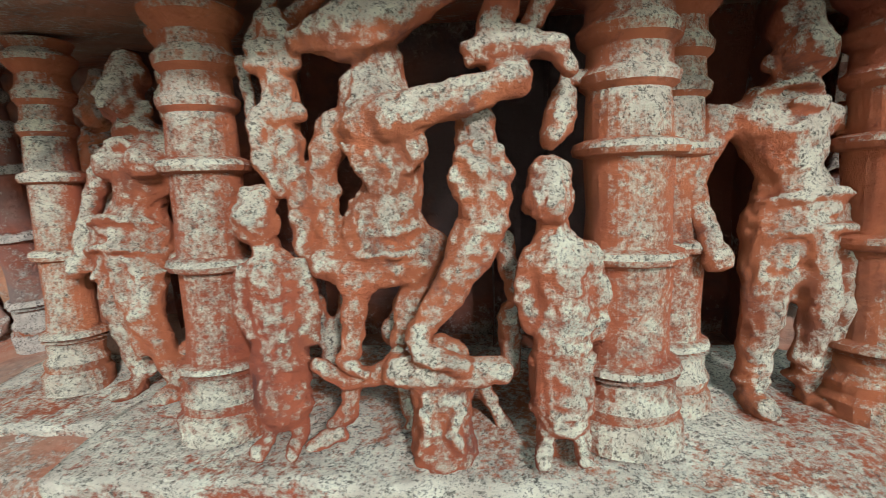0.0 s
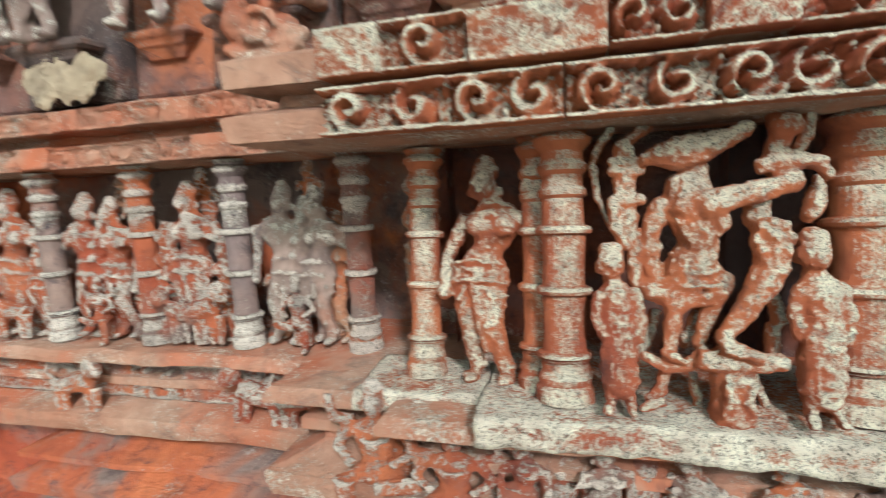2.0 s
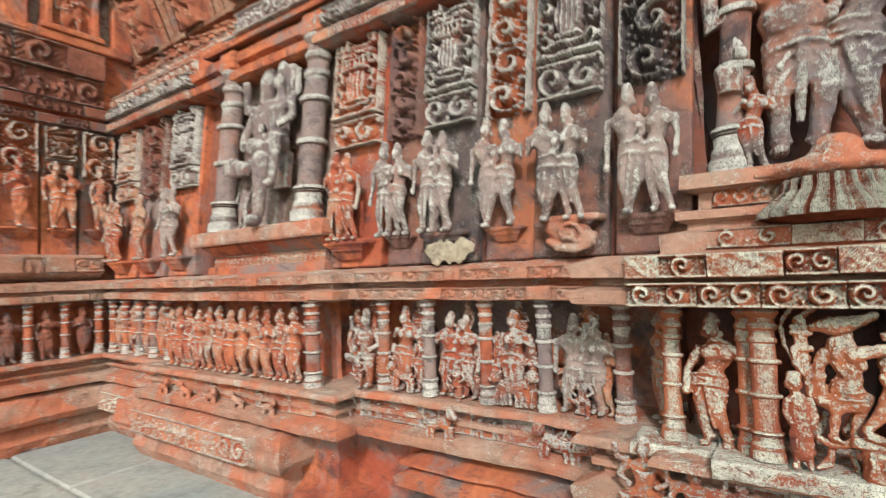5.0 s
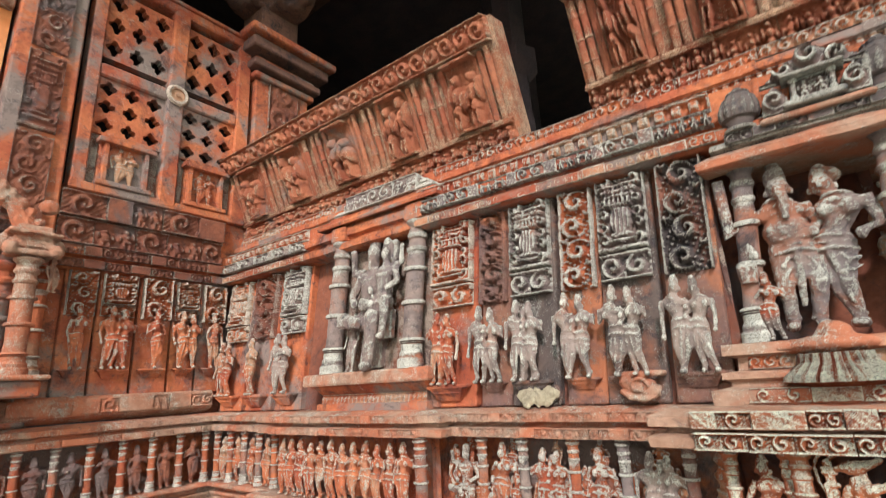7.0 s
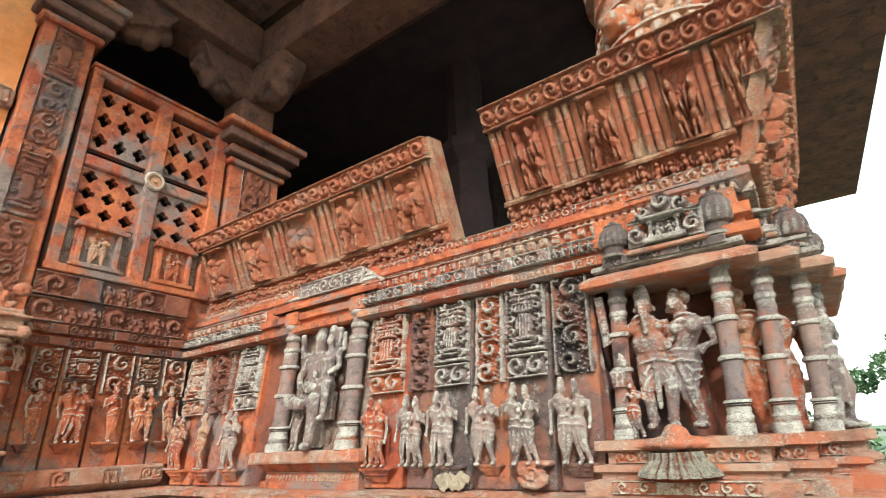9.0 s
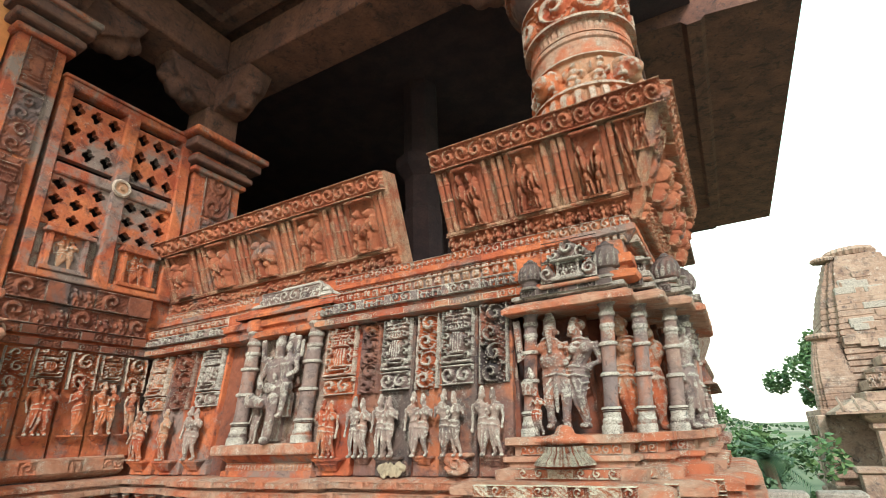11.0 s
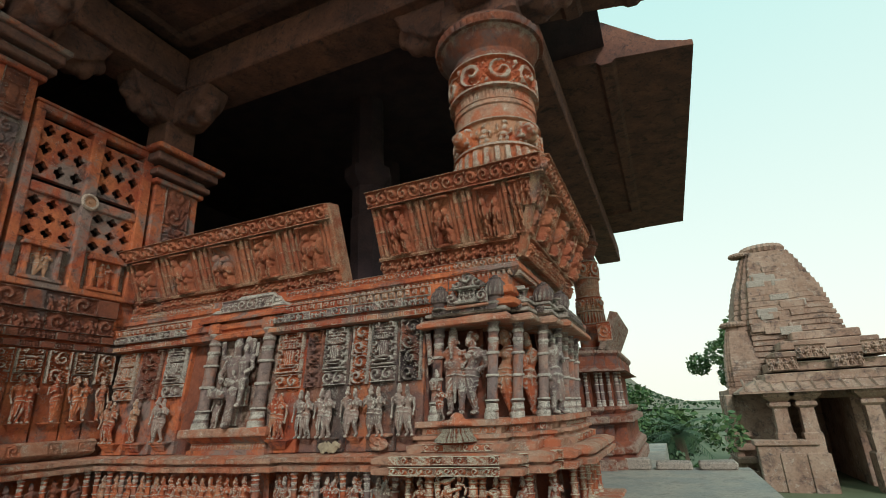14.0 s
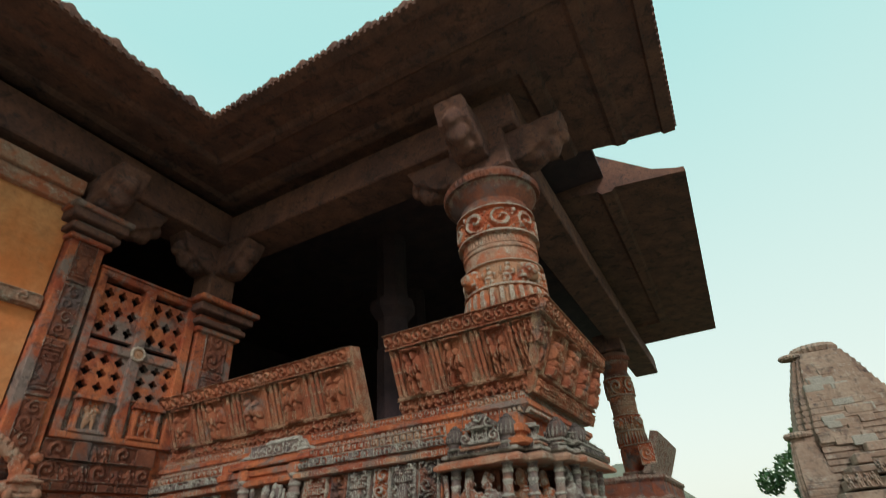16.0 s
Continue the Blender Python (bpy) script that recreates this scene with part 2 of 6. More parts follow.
def carved(name, mb, mat, voxel, rough=0.0, seed=0):
    """Fuses the limbs of mb into one worn stone skin."""
    me = mb.mesh(name, mat)
    ob = bpy.data.objects.new(name, me)
    scene.collection.objects.link(ob)
    md = ob.modifiers.new("fuse", "REMESH")
    md.mode, md.voxel_size, md.use_smooth_shade = "VOXEL", voxel, True
    sm = ob.modifiers.new("wear", "SMOOTH")
    sm.factor, sm.iterations = 0.5, 2
    dg = bpy.context.evaluated_depsgraph_get()
    out = bpy.data.meshes.new_from_object(ob.evaluated_get(dg))
    bpy.data.objects.remove(ob)
    bpy.data.meshes.remove(me)
    if rough > 0:
        n = len(out.vertices)
        co = np.empty(n * 3)
        no = np.empty(n * 3)
        out.vertices.foreach_get("co", co)
        out.vertices.foreach_get("normal", no)
        co, no = co.reshape(-1, 3), no.reshape(-1, 3)
        f = 1.0 / (voxel * 5)
        d = np.array([noise.noise(Vector((p[0] * f + seed, p[1] * f, p[2] * f))) for p in co])
        d += 0.6 * np.array([noise.noise(Vector((p[0] * f * 2.3, p[1] * f * 2.3 + seed, p[2] * f * 2.3))) for p in co])
        co += no * (d * rough * 1.25)[:, None]
        out.vertices.foreach_set("co", co.ravel())
        out.update()
    out.name = name
    out.materials.clear()
    out.materials.append(mat)
    return out


def with_mat(me, mat):
    c = me.copy()
    c.materials.clear()
    c.materials.append(mat)
    return c


def body(mb, ox=0.0, h=1.0, sway=0.03, female=False, arm_l=(0.19, 0.50, 0.17, 0.36), arm_r=(0.19, 0.50, 0.17, 0.36), cross=0.0, lean=0.0, crown=0.06, oy=0.0, oz=0.0):
    """A standing figure 1 high (times h), looking to -y. arm: elbow out, elbow up, hand out, hand up."""
    def P(x, y, z):
        return (ox + h * (x + lean * z), oy + h * y, oz + h * z)
    hip, chest, head = sway, -sway * 0.6, sway * 0.4
    for s, a in ((-1, arm_l), (1, arm_r)):
        foot = s * 0.065 - s * cross * 0.13
        knee = s * 0.075 + hip * 0.7 - s * cross * 0.05 + sway * s * 0.4
        mb.tube([P(hip + s * 0.06, 0, 0.5), P(knee, -0.035 - 0.02 * (s > 0), 0.27), P(foot, 0.0, 0.05)], [h * 0.072, h * 0.05, h * 0.034], 10)
        mb.ball(P(foot + s * 0.012, -0.045, 0.025), (h * 0.038, h * 0.075, h * 0.03), 8, 5)
        mb.tube([P(chest + s * 0.13, 0, 0.76), P(s * a[0], -0.01, a[1] + 0.08), P(s * a[2], -0.07, a[3] + 0.08)], [h * 0.042, h * 0.032, h * 0.026], 8)
        mb.ball(P(s * a[2], -0.075, a[3] + 0.07), h * 0.036, 8, 5)
        if female:
            mb.ball(P(chest + s * 0.055, -0.065, 0.705), h * 0.052, 10, 6)
    mb.ball(P(hip, 0, 0.5), (h * 0.135, h * 0.085, h * 0.075))
    mb.tube([P(hip, 0, 0.5), P((hip + chest) / 2, 0, 0.6), P(chest, 0, 0.72)], [h * 0.098, h * 0.07, h * 0.105], 10)
    mb.ball(P(chest, 0, 0.73), (h * 0.145, h * 0.08, h * 0.07))
    mb.tube([P(chest, 0, 0.78), P(head, -0.01, 0.86)], [h * 0.045, h * 0.042], 8)
    mb.ball(P(head, -0.02, 0.89), (h * 0.062, h * 0.066, h * 0.075))
    mb.ball(P(head, -0.085, 0.885), (h * 0.013, h * 0.016, h * 0.02), 6, 4)
    mb.ball(P(head, 0.01, 0.955), (h * 0.062, h * 0.06, h * crown))
    mb.ball(P(head, 0.01, 0.962 + crown * 0.7), (h * 0.044, h * 0.044, h * 0.034), 8, 5)
    for s in (-1, 1):
        mb.ball(P(head + s * 0.066, 0.0, 0.865), (h * 0.018, h * 0.02, h * 0.024), 8, 5)
        mb.ball(P(head + s * 0.026, -0.08, 0.90), (h * 0.012, h * 0.008, h * 0.008), 6, 4)
        mb.ball(P(chest + s * 0.137, 0, 0.71), (h * 0.05, h * 0.05, h * 0.014), 8, 4)
        mb.ball(P(s * 0.065 - s * cross * 0.13, 0, 0.075), (h * 0.047, h * 0.047, h * 0.014), 8, 4)
        mb.tube([P(hip + s * 0.03, -0.07, 0.45), P(hip * 0.8 + s * 0.075, -0.085, 0.38), P(hip * 0.8 + s * 0.125, -0.03, 0.40)], [h * 0.012, h * 0.014, h * 0.012], 5)
        mb.tube([P(hip + s * 0.02, -0.07, 0.40), P(hip * 0.8 + s * 0.075, -0.08, 0.32), P(hip * 0.8 + s * 0.12, -0.03, 0.35)], [h * 0.010, h * 0.012, h * 0.010], 5)
    mb.ball(P(head, -0.088, 0.86), (h * 0.022, h * 0.01, h * 0.008), 6, 4)
    mb.ball(P(chest * 0.6, -0.085, 0.76), (h * 0.05, h * 0.014, h * 0.02), 8, 4)
    for z, r in ((0.545, 0.112), (0.46, 0.128), (0.80, 0.075)):
        ring = [P(hip * (z < 0.6) + chest * (z > 0.6) + r * math.cos(t), -0.01 + 0.72 * r * math.sin(t), z - 0.012 * math.cos(2 * t)) for t in np.linspace(0, 2 * math.pi, 15)]
        mb.tube(ring, h * 0.014, 5)
    # hanging sash between the legs
    mb.tube([P(hip, -0.085, 0.46), P(hip * 0.5, -0.075, 0.3), P(0, -0.06, 0.14)], [h * 0.022, h * 0.026, h * 0.016], 6)
    return mb


def seated(mb, ox=0.0, h=1.0, oy=0.0, oz=0.0, knee=1):
    """A figure seated on a block, one leg down."""
    def P(x, y, z):
        return (ox + h * x, oy + h * y, oz + h * z)
    mb.ball(P(0, 0, 0.36), (h * 0.17, h * 0.11, h * 0.09))
    mb.tube([P(0, 0, 0.36), P(0, 0, 0.5), P(0, -0.01, 0.66)], [h * 0.12, h * 0.095, h * 0.13], 10)
    mb.ball(P(0, 0, 0.67), (h * 0.17, h * 0.09, h * 0.08))
    mb.tube([P(0, 0, 0.72), P(0, -0.01, 0.82)], [h * 0.05, h * 0.045], 8)
    mb.ball(P(0, -0.02, 0.86), (h * 0.07, h * 0.07, h * 0.085))
    mb.ball(P(0, 0.0, 0.95), (h * 0.07, h * 0.06, h * 0.09))
    mb.tube([P(knee * 0.08, 0, 0.36), P(knee * 0.17, -0.16, 0.38), P(knee * 0.14, -0.14, 0.05)], [h * 0.085, h * 0.07, h * 0.045], 8)
    mb.ball(P(knee * 0.15, -0.18, 0.03), (h * 0.045, h * 0.08, h * 0.035), 8, 5)
    mb.tube([P(-knee * 0.08, 0, 0.36), P(-knee * 0.26, -0.13, 0.37), P(-knee * 0.02, -0.15, 0.33)], [h * 0.085, h * 0.07, h * 0.045], 8)
    for s in (-1, 1):
        mb.tube([P(s * 0.16, 0, 0.7), P(s * 0.24, -0.03, 0.55), P(s * 0.12, -0.12, 0.48)], [h * 0.052, h * 0.042, h * 0.035], 8)
        mb.tube([P(s * 0.15, 0.02, 0.72), P(s * 0.27, 0, 0.74), P(s * 0.28, -0.03, 0.92)], [h * 0.045, h * 0.038, h * 0.032], 8)
    mb.box(ox - h * 0.13, ox + h * 0.13, oy + h * 0.03, oy + h * 0.12, oz + h * 0.02, oz + h * 0.3)
    return mb


def pillar_rows(r, h, cap=0.26, seg=(0.0, 0.16, 0.40, 0.62)):
    """Outline of a ringed stone colonnette of height h."""
    rows = [(1.35, 0.0), (1.35, 0.05), (1.2, 0.065), (1.25, 0.09), (1.08, 0.11), (1.12, 0.14), (1.0, 0.16)]
    for z in seg[1:]:
        rows += [(1.0, z - 0.012), (1.24, z - 0.006), (1.30, z + 0.006), (1.24, z + 0.018), (0.98, z + 0.026), (0.95, z + 0.1)]
    t = 1 - cap
    rows += [(0.92, t), (1.08, t + 0.012), (1.12, t + 0.03), (0.94, t + 0.045), (0.9, t + 0.085), (1.1, t + 0.1), (1.16, t + 0.12), (0.98, t + 0.14), (0.96, t + 0.17), (1.3, t + 0.2), (1.36, t + 0.215), (1.05, t + 0.235), (1.25, 1.0)]
    rows = sorted(rows, key=lambda q: q[1])
    return [(r * a, h * b) for a, b in rows]


def pillar_mesh(name, r, h, mat, n=18, worn=0.03):
    """Colonnette with uneven, worn turning."""
    mb = MB().lathe(0, 0, pillar_rows(r, h), n)
    rnd = random.Random(int(h * 1000) + n)
    off = Vector((rnd.random() * 9, rnd.random() * 9, 0))
    mb.v = [(x * (1 + worn * 2 * noise.noise(Vector((x, y, z)) / (r * 1.3) + off)), y * (1 + worn * 2 * noise.noise(Vector((x, y, z)) / (r * 1.3) + off)), z) for x, y, z in mb.v]
    return mb.mesh(name, mat, False)


# ---- carved relief patterns: heights from 0 to 1 over a field of x, z in metres ----
def spiral(X, Z, cx, cz, R, way, turns=1.6):
    dx, dz = X - cx, Z - cz
    r = np.hypot(dx, dz) / R
    th = np.arctan2(dz, dx) * way
    s = 0.5 + 0.5 * np.cos(th + turns * 2 * np.pi * np.sqrt(np.clip(r, 0.02, 4)))
    return np.where(r < 1.02, np.clip(s * 1.5 - 0.2, 0, 1) * np.clip((1.05 - r) * 8, 0, 1), 0)


def scrolls(w, h, period=None):
    p = period or h * 1.05
    n = max(1, int(round(w / p)))
    p = w / n

    def f(X, Z):
        out = np.zeros_like(X)
        for k in range(n):
            cx = -w / 2 + (k + 0.5) * p
            out = np.maximum(out, spiral(X, Z, cx, h * 0.5, min(p, h) * 0.46, 1 if k % 2 else -1))
            lx, lz = cx + p * 0.5, h * (0.8 if k % 2 else 0.2)
            d = np.hypot((X - lx) / 0.6, Z - lz)
            out = np.maximum(out, np.clip(1.3 - d / (h * 0.13), 0, 1))
        edge = np.maximum(np.abs(Z - h * 0.04), 0)
        rim = (Z < h * 0.08) | (Z > h * 0.93)
        out = np.maximum(out, 0.5 * np.clip(np.sin(X * 34 / h) * np.sin(Z * 30 / h + X * 9 / h), 0, 1))
        return np.where(rim, 0.9, out)
    return f


def tall_scroll(w, h):
    n = max(2, int(round(1.4 * h / w)))
    p = h / n

    def f(X, Z):
        out = np.zeros_like(X)
        for k in range(n):
            out = np.maximum(out, spiral(X, Z, (0.07 if k % 2 else -0.07) * w, (k + 0.5) * p, min(w, p) * 0.47, 1 if k % 2 else -1, 1.7))
            out = np.maximum(out, spiral(X, Z, (-0.36 if k % 2 else 0.36) * w, (k + 1) * p, w * 0.13, -1, 1))
        out = np.maximum(out, 0.55 * np.clip(np.sin(X * 30 / w + Z * 11 / w) * np.sin(Z * 30 / w - X * 8 / w), 0, 1))
        return np.where(np.abs(X) > w * 0.46, 0.8, out)
    return f


def shrine_tiers(w, h):
    """A fluted vase on a foot under stepped mouldings, with scrolls on both sides."""
    def f(X, Z):
        u, v = np.abs(X) / (w / 2), Z / h
        nib = (0.5 + 0.5 * np.cos(X / w * 2 * np.pi * 9)) * (0.5 + 0.5 * np.cos(v * 2 * np.pi * 14))
        out = 0.25 * nib
        belly = 0.30 + 0.16 * np.sin(np.clip((v - 0.24) / 0.34, 0, 1) * np.pi)
        pot = (v > 0.24) & (v < 0.58) & (u < belly)
        out = np.where(pot, 0.62 + 0.38 * np.abs(np.cos(X / w * 2 * np.pi * 6)) * np.clip((belly - u) * 12, 0, 1), out)
        for a, b, ww in ((0.0, 0.05, 1.0), (0.12, 0.16, 0.62), (0.19, 0.23, 0.42), (0.60, 0.635, 0.50), (0.72, 0.75, 0.66), (0.79, 0.83, 0.74), (0.87, 0.90, 0.9)):
            out = np.where((v > a) & (v < b) & (u < ww), 1.0, out)
        fan = (v > 0.635) & (v < 0.72) & (u < 0.62)
        out = np.where(fan, np.clip(1.2 * np.abs(np.cos(X / w * 2 * np.pi * 5 * (1 + 0.6 * (v - 0.635)))), 0, 1), out)
        dent = ((v > 0.75) & (v < 0.79)) | ((v > 0.83) & (v < 0.87))
        out = np.where(dent & (u < 0.7), np.clip(2 * np.cos(X / w * 2 * np.pi * 11), 0, 1), out)
        for sd in (-1, 1):
            for cz, r, way in ((0.15, 0.15, 1), (0.33, 0.13, -1), (0.50, 0.13, 1), (0.66, 0.11, -1)):
                out = np.maximum(out, spiral(X, Z, sd * w * 0.355, h * cz, w * r, sd * way, 1.3))
            out = np.maximum(out, spiral(X, Z, sd * w * 0.3, h * 0.95, w * 0.15, sd, 1.2))
        return np.where(u > 0.95, 0.8, out)
    return f


def beads(w, h, period, duty=0.55):
    def f(X, Z):
        ph = np.cos((X / period) * 2 * np.pi)
        body = np.clip((ph + duty) * 2, 0, 1) * np.clip(1.4 - np.abs(Z / h - 0.5) * 2.2, 0, 1)
        return np.where((Z < h * 0.09) | (Z > h * 0.91), 0.9, body)
    return f


def crowd(w, h, period, seed=1):
    """A row of small worn figures and leaves."""
    rs = np.random.RandomState(seed)
    n = max(2, int(w / period))
    items = [(-w / 2 + (i + 0.5) * w / n, rs.uniform(-0.2, 0.2), rs.uniform(0.75, 1.0), rs.choice((-1, 1))) for i in range(n)]

    def f(X, Z):
        out = np.zeros_like(X)
        p = w / n
        for cx, ln, hh, way in items:
            x = (X - cx - ln * (Z - h / 2) * 0.8) / p
            z = Z / (h * hh)
            for bx, bz, rx, rz in ((0, 0.84, 0.15, 0.10), (0, 0.58, 0.22, 0.17), (0.03 * way, 0.36, 0.26, 0.12), (0.14, 0.16, 0.11, 0.2), (-0.14, 0.16, 0.11, 0.2), (0.34 * way, 0.62, 0.09, 0.2), (-0.32 * way, 0.5, 0.09, 0.16)):
                d = ((x - bx) / rx) ** 2 + ((z - bz) / rz) ** 2
                out = np.maximum(out, np.sqrt(np.clip(1 - d * 0.8, 0, 1)))
        return np.where((Z < h * 0.05) | (Z > h * 0.96), 0.75, out)
    return f


def relief(w, h, f, depth, step, thick=0.03, hole=None, worn=0.25, seed=0.0):
    """A carved slab in the x-z plane, face to -y: floor of the carving at y = 0, raised to -depth."""
    nx, nz = max(4, int(w / step)), max(4, int(h / step))
    xs, zs = np.linspace(-w / 2, w / 2, nx + 1), np.linspace(0, h, nz + 1)
    X, Z = np.meshgrid(xs, zs)
    H = f(X, Z)
    wob = np.sin(X / w * 17 + seed) * np.sin(Z / h * 13 + seed * 2) * 0.5 + np.sin(X / step * 0.31 + Z / step * 0.47 + seed) * 0.5
    rs = np.random.RandomState(int(seed * 10) + 3)
    Y = -(H * depth * (1 + worn * 0.4 * wob)) + rs.normal(0, depth * 0.04, X.shape)
    mb = MB()
    v = list(zip(X.ravel().tolist(), Y.ravel().tolist(), Z.ravel().tolist()))
    k = nx + 1
    keep = None
    if hole is not None:
        keep = ~hole(X, Z)
    fs = []
    for j in range(nz):
        for i in range(nx):
            if keep is None or (keep[j, i] and keep[j, i + 1] and keep[j + 1, i] and keep[j + 1, i + 1]):
                fs.append((j * k + i, j * k + i + 1, (j + 1) * k + i + 1, (j + 1) * k + i))
            else:
                pass
    # edges of the slab, led back
    rim = [i for i in range(k)] + [j * k + nx for j in range(1, nz + 1)] + [nz * k + i for i in range(nx - 1, -1, -1)] + [j * k for j in range(nz - 1, 0, -1)]
    o = len(v)
    v += [(v[i][0], thick, v[i][2]) for i in rim]
    m = len(rim)
    fs += [(rim[a], o + a, o + (a + 1) % m, rim[(a + 1) % m]) for a in range(m)]
    if keep is not None:
        # sides of the openings
        back = {}
        def bk(i):
            if i not in back:
                back[i] = len(v)
                v.append((v[i][0], thick, v[i][2]))
            return back[i]
        solid = np.zeros((nz, nx), bool)
        for j in range(nz):
            for i in range(nx):
                solid[j, i] = keep[j, i] and keep[j, i + 1] and keep[j + 1, i] and keep[j + 1, i + 1]
        for j in range(nz):
            for i in range(nx):
                if not solid[j, i]:
                    for dj, di, a, b in ((0, -1, (j, i), (j + 1, i)), (0, 1, (j + 1, i + 1), (j, i + 1)), (-1, 0, (j, i + 1), (j, i)), (1, 0, (j + 1, i), (j + 1, i + 1))):
                        jj, ii = j + dj, i + di
                        if 0 <= jj < nz and 0 <= ii < nx and solid[jj, ii]:
                            p, q = a[0] * k + a[1], b[0] * k + b[1]
                            fs.append((p, q, bk(q), bk(p)))
    mb.add(v, fs)
    return mb


def raw_mesh(name, mb, mat, smooth=True):
    me = bpy.data.meshes.new(name)
    me.from_pydata(mb.v, [], mb.f)
    me.materials.append(mat)
    if smooth:
        me.polygons.foreach_set("use_smooth", [True] * len(me.polygons))
    return me


def at(x, y, z, rz=0.0, s=1.0, sx=None, sz=None, rx=0.0):
    return pose(x, y, z, rx, 0, rz) @ Matrix.Diagonal((sx or s, s, sz or s, 1))


def put(name, me, m, parent=None, label="", category="", group="", kind=""):
    ob = new(name, me)
    ob.matrix_basis = m
    if parent is not None:
        ob.parent = parent
        if label:
            ob["label"] = label
        return ob
    return tagged(ob, label, category, group, kind)


# ---- structure ----
GROUND = 0.73
LOW = [(-3.85, -3.6), (-3.85, 0.6), (-2.9, 0.6), (-2.9, 0.5), (-1.78, 0.5), (-1.78, 0.6), (-0.62, 0.6), (-0.62, 0.5), (-0.43, 0.5), (-0.43, 0.44), (0.12, 0.44), (0.12, 0.56), (0.24, 0.56), (0.24, 0.76), (0.34, 0.76), (0.34, 1.0), (0.42, 1.0), (0.42, 2.0), (-0.6, 2.0)]
EDGE = [(-3.85, -3.6), (-3.85, 0.6), (-2.9, 0.6), (-2.9, 0.5), (-1.78, 0.5), (-1.78, 0.6), (-0.62, 0.6), (-0.62, 0.42), (0.1, 0.42), (0.1, 0.54), (0.24, 0.54), (0.24, 0.76), (0.34, 0.76), (0.34, 1.0), (0.42, 1.0), (0.42, 2.0), (-0.6, 2.0)]
UP = [(-3.85, -3.6), (-3.85, 0.57), (-0.46, 0.57), (-0.46, 0.74), (-0.1, 0.74), (-0.1, 0.9), (0.03, 0.9), (0.03, 1.1), (0.13, 1.1), (0.13, 1.3), (0.2, 1.3), (0.2, 2.0), (-0.6, 2.0)]
AED = [(-0.46, 0.57), (-0.46, 0.55), (0.03, 0.55), (0.03, 0.68), (0.16, 0.68), (0.16, 0.9), (0.27, 0.9), (0.27, 1.15), (0.32, 1.15), (0.32, 2.0), (-0.6, 2.0)]
CORN = [(-3.85, -0.55), (-3.85, 0.57), (-1.2, 0.57), (-0.4, 0.60), (0.14, 0.60), (0.14, 2.4), (-0.6, 2.4)]


def dense(pts, step):
    """The line with points put in so that none lie further apart than step."""
    out = [tuple(pts[0])]
    for a, b in zip(pts, pts[1:]):
        n = max(1, int(math.dist(a, b) / step))
        out += [(a[0] + (b[0] - a[0]) * i / n, a[1] + (b[1] - a[1]) * i / n) for i in range(1, n + 1)]
    return out


def band(name, path, prof, mat, back=-0.25, label="", category="trim", chip=0.0045, step=0.022):
    """A moulded course along a plan line, its edges chipped and uneven."""
    z0, z1 = prof[0][1], prof[-1][1]
    mb = MB().sweep(dense(path, step), [(back, z0), *dense(prof, 0.025), (back, z1)])
    mb.worn(chip, 10.0, z0 * 7)
    me = raw_mesh(name, mb, mat, False)
    bm = bmesh.new()
    bm.from_mesh(me)
    bmesh.ops.recalc_face_normals(bm, faces=bm.faces)
    bm.to_mesh(me)
    bm.free()
    return tagged(new(name, me), label, category, kind="structure")


g = MB()
g.add([(-900, -900, -1.5), (900, -900, -1.5), (900, 900, -1.5), (-900, 900, -1.5)], [(0, 1, 2, 3)])
thing("ground", g, m_hill, "dry scrubland ground below the temple terrace", "ground", kind="structure")
thing("terrace", MB().box(-12, 14, -16, 3.5, -1.6, GROUND).box(-12, 2.1, 3.5, 8.1, -1.6, GROUND - 0.004).box(-12, 0.7, 8.1, 14, -1.6, GROUND - 0.008), m_floor, "grey weathered stone temple terrace", "terrace", kind="structure")
# plinth courses
band("plinth", LOW, [(0.10, GROUND - 0.1), (0.10, 0.80), (0.02, 0.82), (0.02, 1.035)], m_red, label="plain red stained stone plinth course", chip=0.008)
LEFTP = [(-3.85, -3.6), (-3.85, 0.6), (-3.05, 0.6), (-3.05, 0.5), (-2.08, 0.5), (-2.08, 0.75)]
band("plinth_slab", LEFTP, [(0.10, 0.74), (0.13, 0.80), (0.10, 0.88), (0.17, 0.90), (0.19, 0.93), (0.18, 1.02), (0.12, 1.05)], m_pale, label="pale weathered projecting plinth slab", chip=0.01)
band("plinth_moulding", [(-1.25, 0.7), (-1.25, 0.6), (-0.62, 0.6)], [(0.10, 0.74), (0.10, 0.9), (0.18, 0.93), (0.185, 0.96), (0.13, 0.985), (0.17, 1.0), (0.17, 1.01), (0.06, 1.045)], m_red, label="red sandstone stepped plinth moulding", chip=0.006)
LEDGE = EDGE[:6] + [(-0.62, 0.6), (-0.62, 0.50), (-0.43, 0.50), (-0.43, 0.44), (0.1, 0.44)] + EDGE[9:]
band("base_ledge", LEDGE, [(0.10, 1.055), (0.165, 1.065), (0.17, 1.085), (0.17, 1.10), (0.12, 1.115), (0.105, 1.12), (0.105, 1.14), (0.13, 1.145), (0.13, 1.16), (0.10, 1.165), (0.10, 1.185), (0.15, 1.195), (0.165, 1.2), (0.165, 1.21), (0.155, 1.22), (0.0, 1.224)], m_pale, label="pale lichen covered moulded ledge under the frieze")
k_ = LOW.index((-0.62, 0.5))
band("frieze_wall", LOW[:k_ - 1] + [(-0.63, 0.6)], [(-0.05, 1.22), (-0.05, 1.545)], m_red, back=-0.3, label="red stained back wall of the figure frieze")
